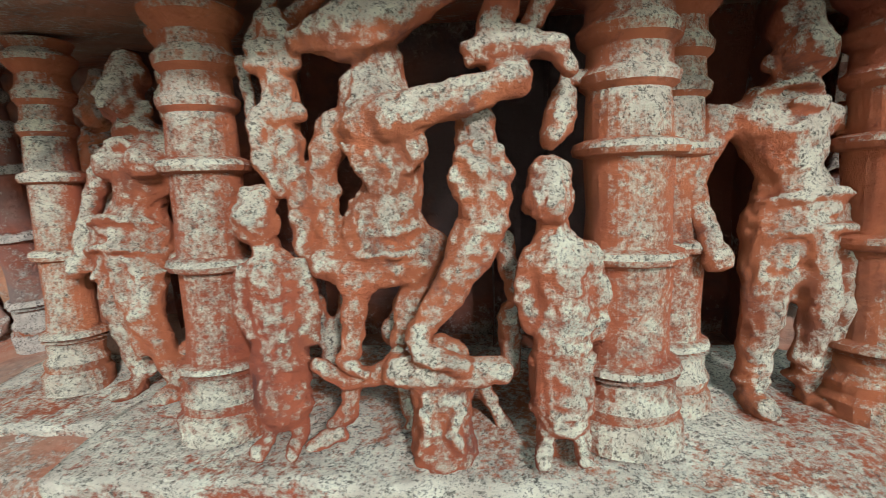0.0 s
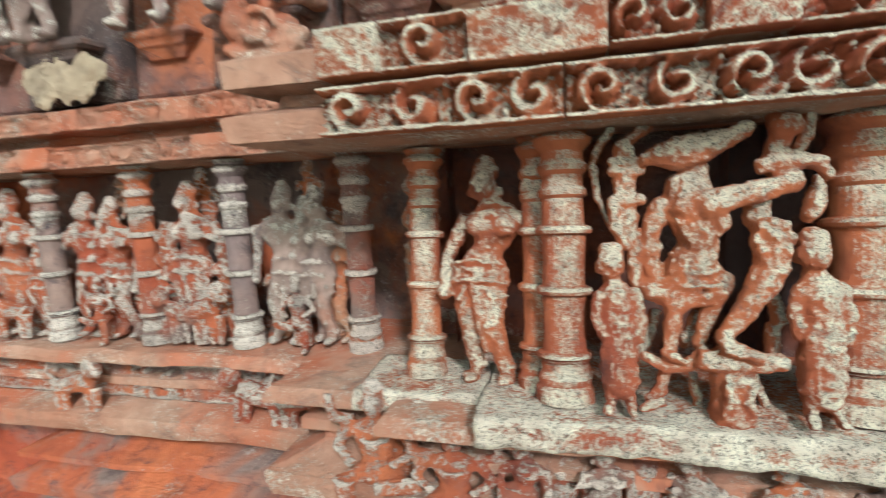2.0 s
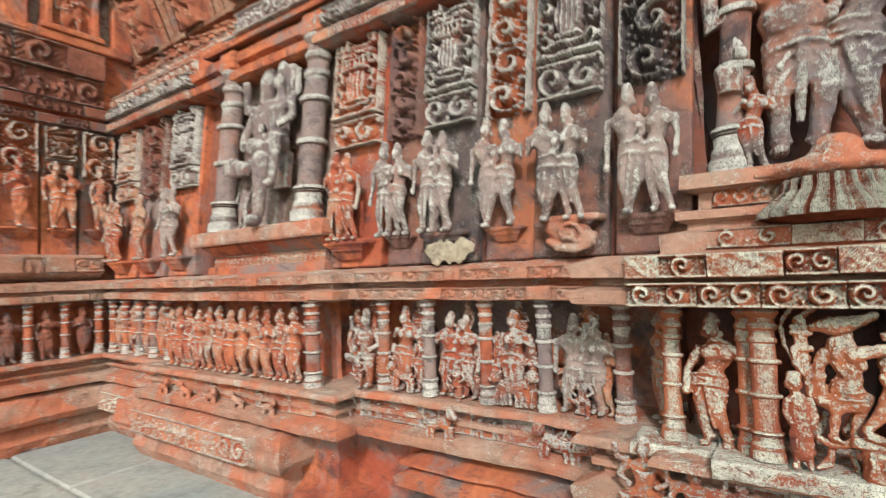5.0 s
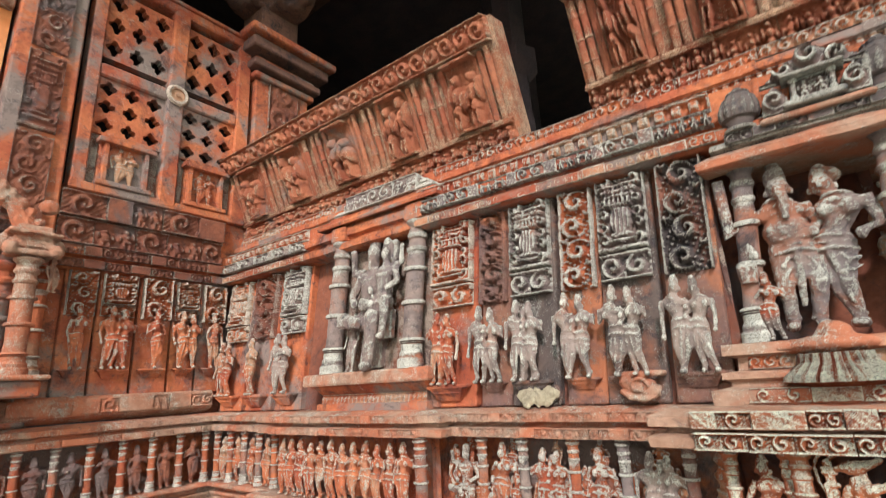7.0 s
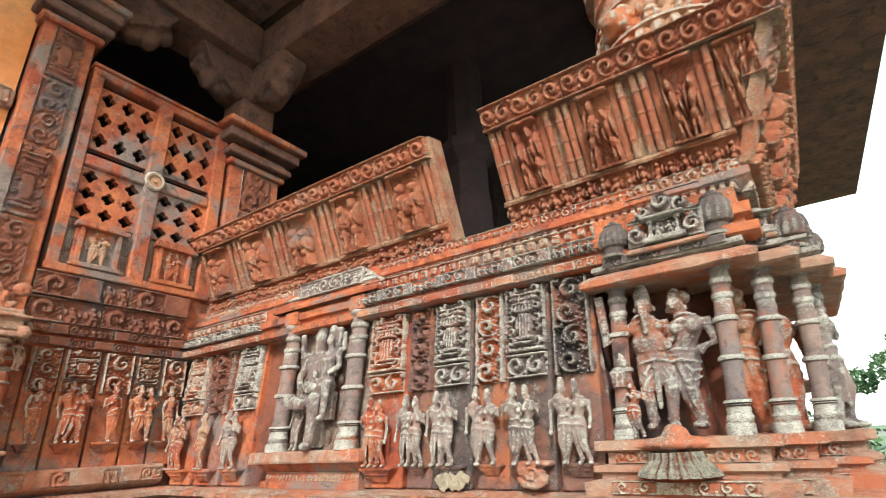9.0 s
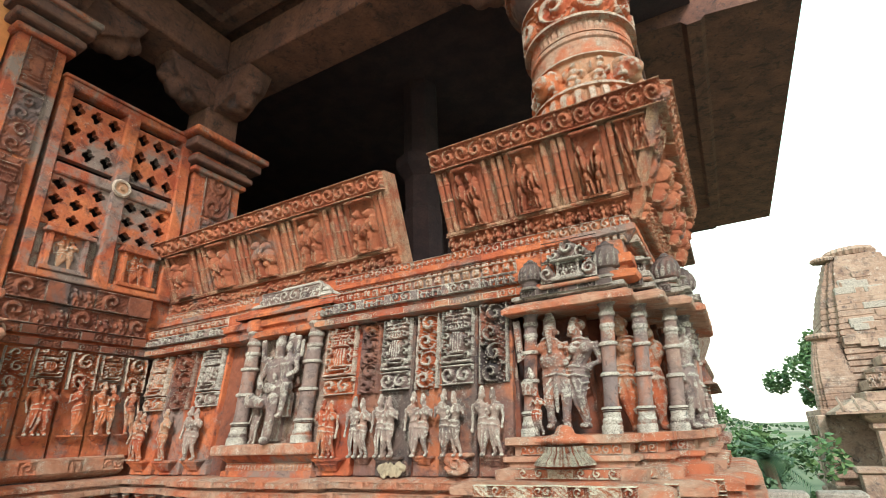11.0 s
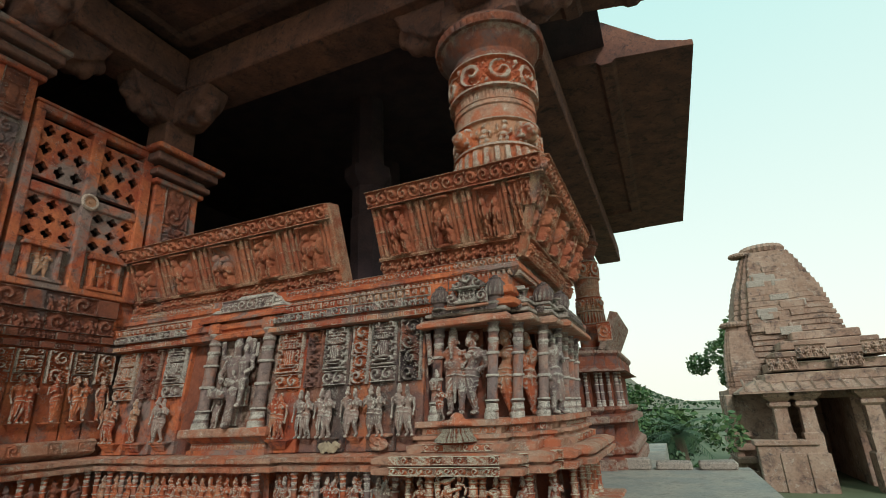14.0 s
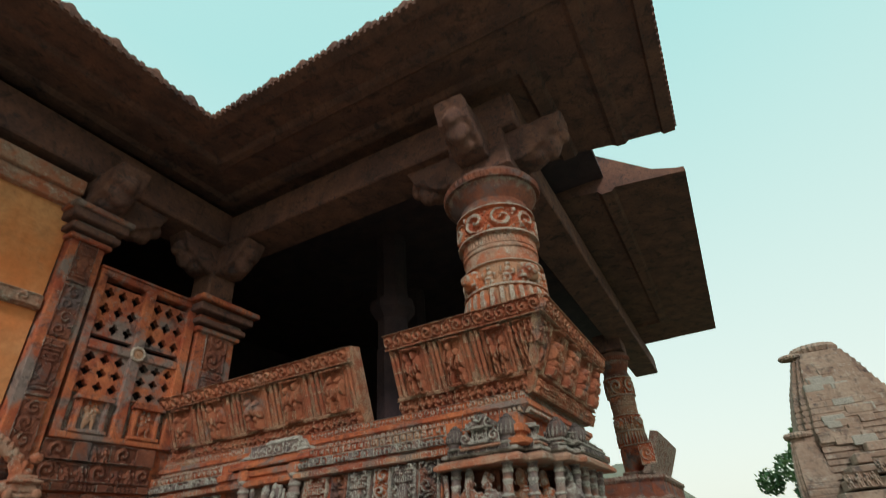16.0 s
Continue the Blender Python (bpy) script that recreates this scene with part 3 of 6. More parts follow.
# browner stone than the rest: the deep recess's shade is put into its colour
band("frieze_wall_corner", LOW[k_ - 1:], [(-0.07, 1.22), (-0.07, 1.545)], m_brown, back=-0.3, label="back wall of the projecting frieze corner, recess shade in its dark red")
band("frieze_cornice", EDGE, [(0.08, 1.535), (0.13, 1.545), (0.135, 1.575), (0.09, 1.585), (0.085, 1.60), (0.13, 1.605), (0.13, 1.635), (0.07, 1.655)], m_pale, label="pale two tiered cornice over the frieze")
band("panel_wall", UP, [(0, 1.64), (-0.075, 2.58)], m_brown, label="red sandstone wall of carved upright panels")
band("panel_cornice", CORN, [(0.04, 2.565), (0.07, 2.575), (0.075, 2.61), (0.03, 2.625), (0.03, 2.645), (0.06, 2.655), (0.06, 2.70), (0.02, 2.715), (0.02, 2.79), (0.0, 2.80)], m_red, label="red carved cornice with a dentil course")
SEAT = [(-3.86, 0.66), (0.2, 0.66), (0.2, 2.5), (-0.6, 2.5)]
band("seat_ledge", SEAT, [(-0.02, 2.79), (0.02, 2.84), (0.035, 2.85), (0.035, 2.885), (0.0, 2.895), (-0.02, 2.90), (-0.02, 2.955)], m_red, back=-0.7, label="moulded red stone ledge below the seat backs")
# inside of the hall: floor, walls and ceiling, deep shade put into their colour
thing("floor_hall", MB().box(-4.6, -0.58, 1.3, 7.2, 2.3, 2.5), m_hall_shade, "stone floor of the open hall, darkened for shade", "floor", kind="structure")
# inner walls added so that the hall stays closed and dark
thing("wall_inner_north", MB().box(-8, -1.25, 7.2, 7.5, 0.7, 6.8), m_hall_shade, "inner stone wall of the hall, darkened for shade", "wall", kind="structure")
thing("wall_inner_west", MB().box(-8.3, -8, -4, 7.5, 0.7, 7.0), m_hall_shade, "inner stone wall of the hall, darkened for shade", "wall", kind="structure")
# unseen wall added to shut outside light out of the hall
thing("wall_behind", MB().box(-8, -4.3, -3.9, -3.6, 0.7, 7.0), m_plaster, "added plastered wall, unseen, keeping light out of the hall", "wall", kind="structure")
thing("ceiling", MB().box(-8.3, 1.0, 0.9, 12, 6.62, 6.8).box(-8.3, -3.75, -4.1, 0.9, 6.63, 6.81), m_hall_shade, "stone ceiling slabs, darkened for shade", "ceiling", kind="structure")
# plastered closed wall beyond the lattice
thing("wall_west", MB().box(-4.3, -3.88, -3.6, -0.92, 1.6, 5.62), m_plaster, "added plastered wall, unseen, keeping light out of the hall with weather streaks", "wall", kind="structure")
w = MB().box(-4.3, -3.82, -3.6, -0.92, 4.16, 4.30, 0.01).box(-4.3, -3.8, -3.6, -0.92, 5.30, 5.45, 0.01).box(-4.3, -3.74, -3.6, -0.95, 5.45, 5.62, 0.01)
thing("wall_trim", w, m_pale, "pale carved string course on the plaster wall", "trim", kind="structure")
thing("wall_vedika_west", MB().box(-4.3, -3.86, -0.92, 0.9, 1.6, 3.09), m_red, "red stone wall under the lattice", "wall", kind="structure")

# ---- beams, eaves and roof ----
thing("architrave", MB().box(-4.6, 0.5, 0.85, 1.4, 5.75, 6.2, 0.02).box(-0.25, 0.35, 1.4, 12, 5.75, 6.2, 0.02).box(-4.25, -3.7, -3.6, 0.85, 5.72, 6.2, 0.02), m_roof, "dark stone roof beams over the columns", "beam", kind="structure")
EAVE = [(-2.55, -4.2), (-2.55, -0.5), (2.04, -0.5), (2.04, 2.63)]
eprof = [(-2.6, 6.62), (-1.45, 6.5), (-1.40, 6.44), (-1.25, 6.44), (-1.2, 6.49), (-0.75, 6.40), (-0.7, 6.35), (-0.6, 6.34), (-0.55, 6.38), (-0.16, 6.32), (-0.14, 6.27), (0, 6.27), (0.0, 6.345), (-0.05, 6.36), (-1.3, 6.75), (-2.6, 7.3)]
eave = thing("eave", MB().sweep(EAVE, eprof), m_roof, "dark weathered sloping stone eave with ribbed underside", "eave", kind="structure")
PEAVE = [(2.06, 3.55), (2.06, 10.8), (-0.5, 10.8)]
pprof = [(-1.9, 6.48), (-1.2, 6.40), (-1.15, 6.33), (-1.0, 6.33), (-0.95, 6.38), (-0.12, 6.27), (0, 6.25), (0, 6.33), (-0.1, 6.35), (-0.4, 6.47), (-0.75, 6.77), (-1.25, 7.2), (-1.9, 7.3)]
thing("eave_porch", MB().sweep(PEAVE, pprof), m_roof, "dark stone eave of the far porch", "eave", kind="structure")
# toothed course along the eave's lip and merlons above it
tooth = MB().box(-0.022, 0.022, -0.012, 0.012, -0.03, 0.03).mesh("tooth", m_roof)
for i in range(58):
    x = -2.52 + 4.5 * i / 57
    put("tooth", tooth, at(x, -0.512, 6.305), eave)
for i in range(40):
    put("tooth", tooth, at(-2.535, -0.56 - 3.4 * i / 39, 6.305, 90), eave)
for i in range(36):
    put("tooth", tooth, at(2.052, -0.45 + 3.0 * i / 35, 6.305, 90), eave)
mer = MB()
mer.ball((0, 0, 0.02), (0.10, 0.05, 0.05))
mer.ball((0, 0, 0.06), (0.05, 0.04, 0.045))
merlon = carved("merlon", mer, m_roof, 0.012)
for i in range(11):
    put("merlon", merlon, at(-2.1 + 0.42 * i, -0.46, 6.355), eave)
for i in range(9):
    put("merlon", merlon, at(-2.6, -0.75 - 0.42 * i, 6.355, 90), eave)
for i in range(6):
    put("merlon", merlon, at(2.0, -0.1 + 0.42 * i, 6.355, 90), eave)

# paving slabs of the court with open joints
ter = bpy.data.objects["terrace"]
prnd = random.Random(3)
yy = -2.6
while yy < 0.55:
    h = prnd.choice((0.38, 0.5, 0.62))
    xx = -3.9 + prnd.uniform(-0.3, 0)
    while xx < 0.4:
        w = prnd.choice((0.6, 0.8, 1.05))
        z = GROUND + prnd.uniform(0.008, 0.018)
        part("slab", MB().box(xx + 0.008, xx + w - 0.008, yy + 0.008, yy + h - 0.008, GROUND - 0.02, z, 0.008), m_floor, ter)
        xx += w
    yy += h


def rough_slab(name, x0, x1, y0, y1, z0, z1, step, amp, mat, parent, seed=0.0):
    """A block with broken, eroded faces."""
    bm = bmesh.new()
    bmesh.ops.create_cube(bm, size=1.0)
    for v in bm.verts:
        v.co = Vector(((x0 + x1) / 2 + v.co.x * (x1 - x0), (y0 + y1) / 2 + v.co.y * (y1 - y0), (z0 + z1) / 2 + v.co.z * (z1 - z0)))
    for axis, L in ((0, x1 - x0), (1, y1 - y0), (2, z1 - z0)):
        n = max(1, int(L / step))
        for i in range(1, n):
            co = [0, 0, 0]
            co[axis] = (x0, y0, z0)[axis] + L * i / n
            no = [0, 0, 0]
            no[axis] = 1
            bmesh.ops.bisect_plane(bm, geom=bm.verts[:] + bm.edges[:] + bm.faces[:], plane_co=co, plane_no=no)
    for v in bm.verts:
        p = v.co.copy()
        d = noise.noise_vector(p * 11 + Vector((seed, 0, 0))) * amp + noise.noise_vector(p * 45 + Vector((0, seed, 0))) * amp * 0.45
        v.co += Vector((d.x * 0.6, d.y, d.z * 0.55))
    me = bpy.data.meshes.new(name)
    bm.to_mesh(me)
    bm.free()
    me.materials.append(mat)
    me.polygons.foreach_set("use_smooth", [True] * len(me.polygons))
    ob = new(name, me)
    ob.parent = parent
    return ob


lg = bpy.data.objects["base_ledge"]
for i, (a, b, yf, zt) in enumerate(((-0.64, -0.47, 0.325, 1.232), (-0.47, 0.14, 0.262, 1.240))):
    rough_slab("ledge_stone", a, b - 0.003, yf, 0.45, 1.205, zt, 0.006, 0.010, m_ledge, lg, i * 3.0)
# ---- carved figures, each one plain fused mesh ----
rnd = random.Random(7)
ARMS = [(0.175, 0.50, 0.155, 0.36), (0.19, 0.52, 0.08, 0.60), (0.19, 0.58, 0.09, 0.68), (0.18, 0.50, 0.04, 0.50), (0.185, 0.56, 0.05, 0.64), (0.18, 0.48, 0.17, 0.30)]
FIG = []
for i in range(8):
    mb = body(MB(), sway=rnd.choice((-0.05, -0.03, 0.03, 0.05)), female=i % 2 == 1, arm_l=ARMS[rnd.randrange(6)], arm_r=ARMS[rnd.randrange(6)], cross=rnd.choice((0, 0, 0.6)), crown=rnd.uniform(0.05, 0.09))
    FIG.append(carved("figure", mb, m_red, 0.016, 0.006, i * 3.1))
PAIR = []
for i in range(6):
    mb = MB()
    a, b = ARMS[rnd.randrange(6)], ARMS[rnd.randrange(6)]
    body(mb, -0.15, 1.0, 0.05, False, a, (0.17, 0.55, 0.12, 0.50), cross=0.5 * (i % 2), lean=0.03)
    body(mb, 0.16, 0.96, -0.05, True, (0.17, 0.55, 0.14, 0.62), b, cross=0.6 * (i % 3 == 1), lean=-0.03)
    if i in (2, 4):
        body(mb, 0.0, 0.9, 0.02, True, oy=0.06)
    PAIR.append(carved("figure_pair", mb, m_grey, 0.016, 0.006, i * 2.3))
SIT = [carved("seated_figure", seated(MB(), knee=k), m_red, 0.017, 0.006, 5 + k) for k in (1, -1)]
BEAST = []
for k in (1, -1):
    mb = MB()
    mb.tube([(-0.3 * k, 0, 0.42), (0, -0.02, 0.46), (0.25 * k, -0.02, 0.55)], [0.12, 0.14, 0.13], 10)
    mb.ball((0.36 * k, -0.06, 0.72), (0.14, 0.12, 0.15))
    mb.ball((0.46 * k, -0.1, 0.66), (0.08, 0.07, 0.07))
    for x in (-0.3, -0.18, 0.18, 0.3):
        mb.tube([(x * k, -0.02, 0.4), (x * k * 1.15, -0.05, 0.2), (x * k * 1.05, -0.04, 0.02)], [0.08, 0.055, 0.05], 8)
    mb.tube([(-0.38 * k, 0, 0.45), (-0.52 * k, -0.02, 0.6), (-0.42 * k, -0.03, 0.8)], [0.035, 0.03, 0.03], 6)
    BEAST.append(carved("carved_beast", mb, m_pale, 0.02, 0.008, 2 + k))


FIG_R, FIG_C, FIG_P = [[with_mat(f, m) for f in FIG] for m in (m_redfig, m_half, m_brown)]
m_palefig = stone("pale_grey_carving", (0.34, 0.25, 0.22), (0.44, 0.32, 0.26), (0.66, 0.59, 0.50), 0.50, 0.8, bump=0.9, edge=0.6, face=0.15, third=(0.42, 0.17, 0.10), share=0.3)
PAIR_R, PAIR_G, PAIR_C = [[with_mat(f, m) for f in PAIR] for m in (m_redfig, m_palefig, m_half)]
SIT_C = [with_mat(f, m_half) for f in SIT]
BEAST_C = [with_mat(f, m_half) for f in BEAST]

# ---- colonnettes of the frieze ----
def pillar_set(r, h, mat, n=18):
    """Shaft, base and capital of a ringed colonnette, each a mesh of its own."""
    rows = pillar_rows(r, h)
    cut = [q for q in rows if q[1] <= h * 0.111], [q for q in rows if h * 0.105 <= q[1] <= h * 0.745], [q for q in rows if q[1] >= h * 0.735]
    out = []
    for nm, rr in zip(("base", "shaft", "capital"), cut):
        mb = MB().lathe(0, 0, rr, n)
        mb.v = [(x * (1 + 0.07 * noise.noise(Vector((x, y, z)) / (r * 1.2))), y * (1 + 0.07 * noise.noise(Vector((x, y, z)) / (r * 1.2))), z) for x, y, z in mb.v]
        out.append(mb.mesh(nm, mat))
    return out


COL_A = pillar_set(0.021, 0.318, m_half)
COL_B = pillar_set(0.021, 0.318, m_grey)
COL_C = pillar_set(0.0215, 0.318, m_crust, 28)
FR = "colonnettes of the frieze"


def colonnette(ms, x, y, z=1.222, s=1.0, label="ringed red stone colonnette in the frieze", group=FR, rz=0.0, sz=1.0, parent=None):
    m = at(x, y, z, rz, s, sz=sz)
    ob = put("colonnette", ms[1], m, parent, label, "colonnette", group)
    put("base", ms[0], Matrix(), ob)
    put("capital", ms[2], Matrix(), ob)
    return ob


def statue(me, x, y, z, h, rz=0.0, label="worn red stone figure carved in the frieze", group="frieze figures", sx=None, cat="statue"):
    return put("statue", me, at(x, y, z, rz, h, sx=sx or h), None, label, cat, group)


# section under the panels
for i, x in enumerate((-1.525, -1.325, -1.105, -0.912, -0.693)):
    colonnette(COL_B if i % 2 else COL_A, x, 0.495, s=1.0, label="ringed stone colonnette, grey lichen on red stain")
BX = (-1.62, -1.425, -1.215, -1.01, -0.80)
for i, x in enumerate(BX):
    if i in (2, 4):
        statue((PAIR_C if i == 2 else PAIR_G)[i], x, 0.505, 1.228, 0.265, label="grey lichened pair of figures carved in the frieze")
    elif i == 0:
        statue(SIT_C[0], x, 0.51, 1.228, 0.27, label="lichen spotted seated figure in the frieze")
    else:
        statue((FIG_R, FIG_C)[i % 2][i], x, 0.505, 1.228, 0.275, sx=0.3, label="worn standing figure in the frieze, red and grey")
    if i in (3,):
        statue(BEAST_C[0], x + 0.02, 0.475, 1.228, 0.13, label="small rearing beast beside a frieze figure", cat="carving")
# smaller companions crowding each bay
for i, x in enumerate(BX):
    for sd in (-1, 1):
        statue((FIG_C, FIG_R)[(i + sd) % 2][(i * 2 + sd) % 8], x + sd * 0.058, 0.525 - 0.02 * (i % 2), 1.226, 0.15 + 0.03 * ((i + sd) % 3), rz=rnd.uniform(-30, 30), label="small companion crowded beside a frieze figure", sx=0.17)
    statue((SIT_C, BEAST_C)[i % 2][i % 2], x + 0.01 * (i % 3 - 1), 0.475, 1.226, 0.12, label="small crouching figure at the feet of others")
    statue((FIG_R, FIG_C)[i % 2][(i + 5) % 8], x + rnd.uniform(-0.03, 0.03), 0.55, 1.39, 0.14, rz=rnd.uniform(-40, 40), label="small flying figure high in the frieze bay", sx=0.2)
# dancers below the niche
for i in range(12):
    x = -2.83 + 0.084 * i
    statue(FIG_R[i % 8], x, 0.41, 1.228, 0.262 + 0.01 * (i % 3), rz=rnd.uniform(-20, 20), label="red stone dancer in the crowded frieze row", sx=0.28)
colonnette(COL_A, -1.80, 0.405, s=1.3, sz=1.0, label="stout pale colonnette at the frieze corner")
statue(FIG_R[2], -1.70, 0.55, 1.228, 0.26, rz=70, label="red stone figure on the side of the frieze step")
# short stretch near the inner corner
for i in range(5):
    x = -3.7 + 0.165 * i
    colonnette(COL_A, x, 0.50, label="ringed red stone colonnette near the corner")
    if i < 5:
        statue(FIG_R[(i + 3) % 8], x + 0.083, 0.51, 1.228, 0.265, sx=0.28)
# west wall frieze
for i in range(12):
    y = 0.44 - 0.17 * i
    colonnette(COL_A, -3.75, y, label="ringed red stone colonnette on the west wall")
    statue(FIG_P[(i * 3) % 8], -3.755, y - 0.085, 1.228, 0.265, rz=90, sx=0.29, label="dark red figure in the west wall frieze")

# ---- the projecting corner of the frieze: its stones lean back a little from foot to head ----
LEAN_BACK = pose(0, 0.36, 1.53) @ pose(0, 0, 0, -8, 0, 0) @ pose(0, -0.36, -1.53)


def leaned(ob):
    ob.matrix_basis = LEAN_BACK @ ob.matrix_basis
    return ob



leaned(colonnette(COL_C, -0.56, 0.435, 1.236, s=0.95, sz=0.955, label="lichen crusted colonnette at the projecting corner"))
leaned(colonnette(COL_C, -0.376, 0.362, 1.236, s=1.12, sz=0.955, label="stout lichen crusted colonnette beside the archer"))
leaned(colonnette(COL_C, -0.405, 0.40, 1.236, s=0.95, sz=0.955, label="red stained colonnette set behind another"))
leaned(colonnette(COL_C, -0.093, 0.362, 1.236, s=1.28, sz=0.955, label="stout lichen crusted colonnette beside the archer"))
leaned(colonnette(COL_C, -0.052, 0.405, 1.236, s=1.05, sz=0.955, label="lichen crusted colonnette set behind another"))
leaned(colonnette(COL_C, 0.09, 0.40, 1.236, s=1.35, sz=0.955, label="stout colonnette at the corner of the frieze"))
for x, y in ((0.2, 0.53), (0.30, 0.72), (0.38, 0.97), (0.40, 1.2), (0.40, 1.45), (0.40, 1.7), (0.40, 1.95)):
    colonnette(COL_C, x, y, s=1.15, sz=1.0, label="lichened colonnette round the corner")
man = body(MB(), sway=0.035, arm_l=(0.23, 0.50, 0.20, 0.34), arm_r=(0.20, 0.52, 0.19, 0.30), crown=0.07)
man.tube([(0.02, -0.08, 0.47), (0.03, -0.1, 0.3), (0.02, -0.08, 0.12)], [0.03, 0.035, 0.02], 8)
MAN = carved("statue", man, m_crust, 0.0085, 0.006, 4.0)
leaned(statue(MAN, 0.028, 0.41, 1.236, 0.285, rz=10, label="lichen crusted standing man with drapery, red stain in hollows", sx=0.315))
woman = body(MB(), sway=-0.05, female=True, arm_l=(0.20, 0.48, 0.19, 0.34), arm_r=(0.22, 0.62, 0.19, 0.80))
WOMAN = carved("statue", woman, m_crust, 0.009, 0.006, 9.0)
leaned(statue(WOMAN, -0.468, 0.42, 1.236, 0.28, rz=-12, label="red stone standing woman between colonnettes", sx=0.30))
statue(FIG_R[5], -0.60, 0.54, 1.222, 0.29, rz=-60, label="orange stained figure in the inner angle")
statue(FIG_C[4], 0.165, 0.52, 1.222, 0.28, rz=30, label="lichened figure round the frieze corner")
statue(FIG_C[3], 0.31, 0.71, 1.222, 0.28, rz=40, label="lichened figure round the frieze corner")


def H(u, w, y=0.345):
    """A place on the archer relief's own grid of about 36 mm, u across and w down."""
    return (-0.4938 + 0.03604 * u, y, 1.532 - 0.0378 * w)


def limb(mb, pts, rads, y=0.345):
    mb.tube([H(p[0], p[1], p[2] if len(p) > 2 else y) for p in pts], [0.0365 * r for r in rads], 12)
    for p, r in ((pts[0], rads[0]), (pts[-1], rads[-1])):
        mb.ball(H(p[0], p[1], p[2] if len(p) > 2 else y), 0.0365 * r, 10, 6)


arch = MB()
# beast-headed archer: head and mane, neck, chest, hips
limb(arch, [(5.6, 0.98), (5.95, 0.9), (6.5, 0.82), (7.2, 0.72), (7.75, 0.5), (8.1, 0.35)], [0.2, 0.34, 0.46, 0.38, 0.24, 0.24], 0.33)
arch.ball(H(6.5, 0.95, 0.33), (0.018, 0.014, 0.015))
limb(arch, [(6.9, 1.2), (6.9, 1.75)], [0.38, 0.42], 0.345)
limb(arch, [(6.7, 1.85), (6.8, 2.2), (6.9, 2.7), (7.0, 3.3), (6.75, 4.0)], [0.6, 0.78, 0.66, 0.52, 0.7], 0.345)
# webs of stone left between the figures
for u0, w0, u1, w1, r in ((5.9, 5.2, 5.6, 6.2, 0.16), (7.2, 5.0, 6.7, 6.0, 0.2), (8.9, 4.3, 9.2, 5.4, 0.2), (9.0, 5.6, 9.0, 6.6, 0.2), (8.5, 7.0, 8.9, 7.8, 0.14), (6.9, 7.0, 7.1, 7.9, 0.14), (10.3, 6.4, 10.8, 6.7, 0.14), (5.2, 5.4, 5.6, 6.6, 0.2)):
    limb(arch, [(u0, w0), ((u0 + u1) / 2, (w0 + w1) / 2 + 0.05), (u1, w1)], [r * 1.1, r, r * 1.1], 0.365)
arch.ball(H(6.6, 4.45, 0.342), (0.031, 0.019, 0.018))
limb(arch, [(5.7, 4.5), (6.4, 4.72), (7.4, 4.55)], [0.28, 0.34, 0.3], 0.337)
# belts and folds
for w, r in ((3.55, 0.6), (3.9, 0.66), (4.25, 0.72)):
    limb(arch, [(6.85 + r * math.cos(t), w + 0.12 * math.sin(t), 0.345 - 0.0353 * r * math.sin(t)) for t in np.linspace(0, math.pi, 9)], [0.07] * 9)
for k in range(5):
    limb(arch, [(6.3 + 0.2 * k, 2.6 + 0.08 * k, 0.322), (6.7 + 0.12 * k, 3.3, 0.325)], [0.06, 0.05])
# legs
limb(arch, [(6.35, 4.6), (6.25, 5.4), (6.15, 6.1)], [0.33, 0.24, 0.17], 0.335)
limb(arch, [(6.0, 6.15, 0.33), (6.5, 6.35, 0.322)], [0.14, 0.12])
limb(arch, [(7.55, 4.3), (7.25, 5.1), (6.95, 5.95)], [0.36, 0.24, 0.17], 0.345)
limb(arch, [(8.55, 3.95), (8.15, 4.7), (7.55, 5.55)], [0.42, 0.33, 0.22], 0.322)
limb(arch, [(7.45, 5.6, 0.32), (7.5, 5.9, 0.315), (8.2, 6.1, 0.312)], [0.24, 0.22, 0.16])
arch.ball(H(8.55, 3.15, 0.318), (0.019, 0.012, 0.021))
for t in np.linspace(0, 2 * math.pi, 9)[:-1]:
    arch.ball(H(8.55 + 0.4 * math.cos(t), 3.15 + 0.42 * math.sin(t), 0.311), 0.0052, 6, 5)
arch.ball(H(8.55, 3.15, 0.308), 0.0075, 8, 5)
limb(arch, [(8.6, 3.3), (8.6, 3.9)], [0.45, 0.42], 0.322)
limb(arch, [(8.45, 2.2), (8.5, 2.7)], [0.3, 0.36], 0.345)
# arms
limb(arch, [(6.0, 2.3), (5.72, 3.0), (5.75, 3.7), (5.85, 4.5)], [0.34, 0.26, 0.22, 0.24], 0.345)
limb(arch, [(7.1, 2.25), (7.8, 2.05), (8.6, 1.9), (9.15, 1.75)], [0.4, 0.32, 0.27, 0.28], 0.325)
limb(arch, [(7.3, 2.3), (7.5, 2.75), (7.4, 3.0)], [0.3, 0.2, 0.12], 0.328)
limb(arch, [(9.1, 1.6), (8.7, 1.25), (8.95, 0.6), (8.9, 0.1)], [0.3, 0.3, 0.3, 0.28], 0.335)
limb(arch, [(8.5, 1.3), (9.2, 1.2), (9.8, 1.3), (9.95, 1.6)], [0.24, 0.27, 0.22, 0.18], 0.33)
limb(arch, [(9.35, 1.1), (9.6, 0.6), (9.65, 0.1)], [0.16, 0.2, 0.2], 0.34)
arch.ball(H(9.0, 0.35, 0.325), (0.015, 0.012, 0.012))
limb(arch, [(10.0, 1.7), (9.95, 2.2), (9.75, 2.65)], [0.14, 0.3, 0.2], 0.35)
limb(arch, [(10.0, 1.65), (10.5, 1.6)], [0.13, 0.13], 0.36)
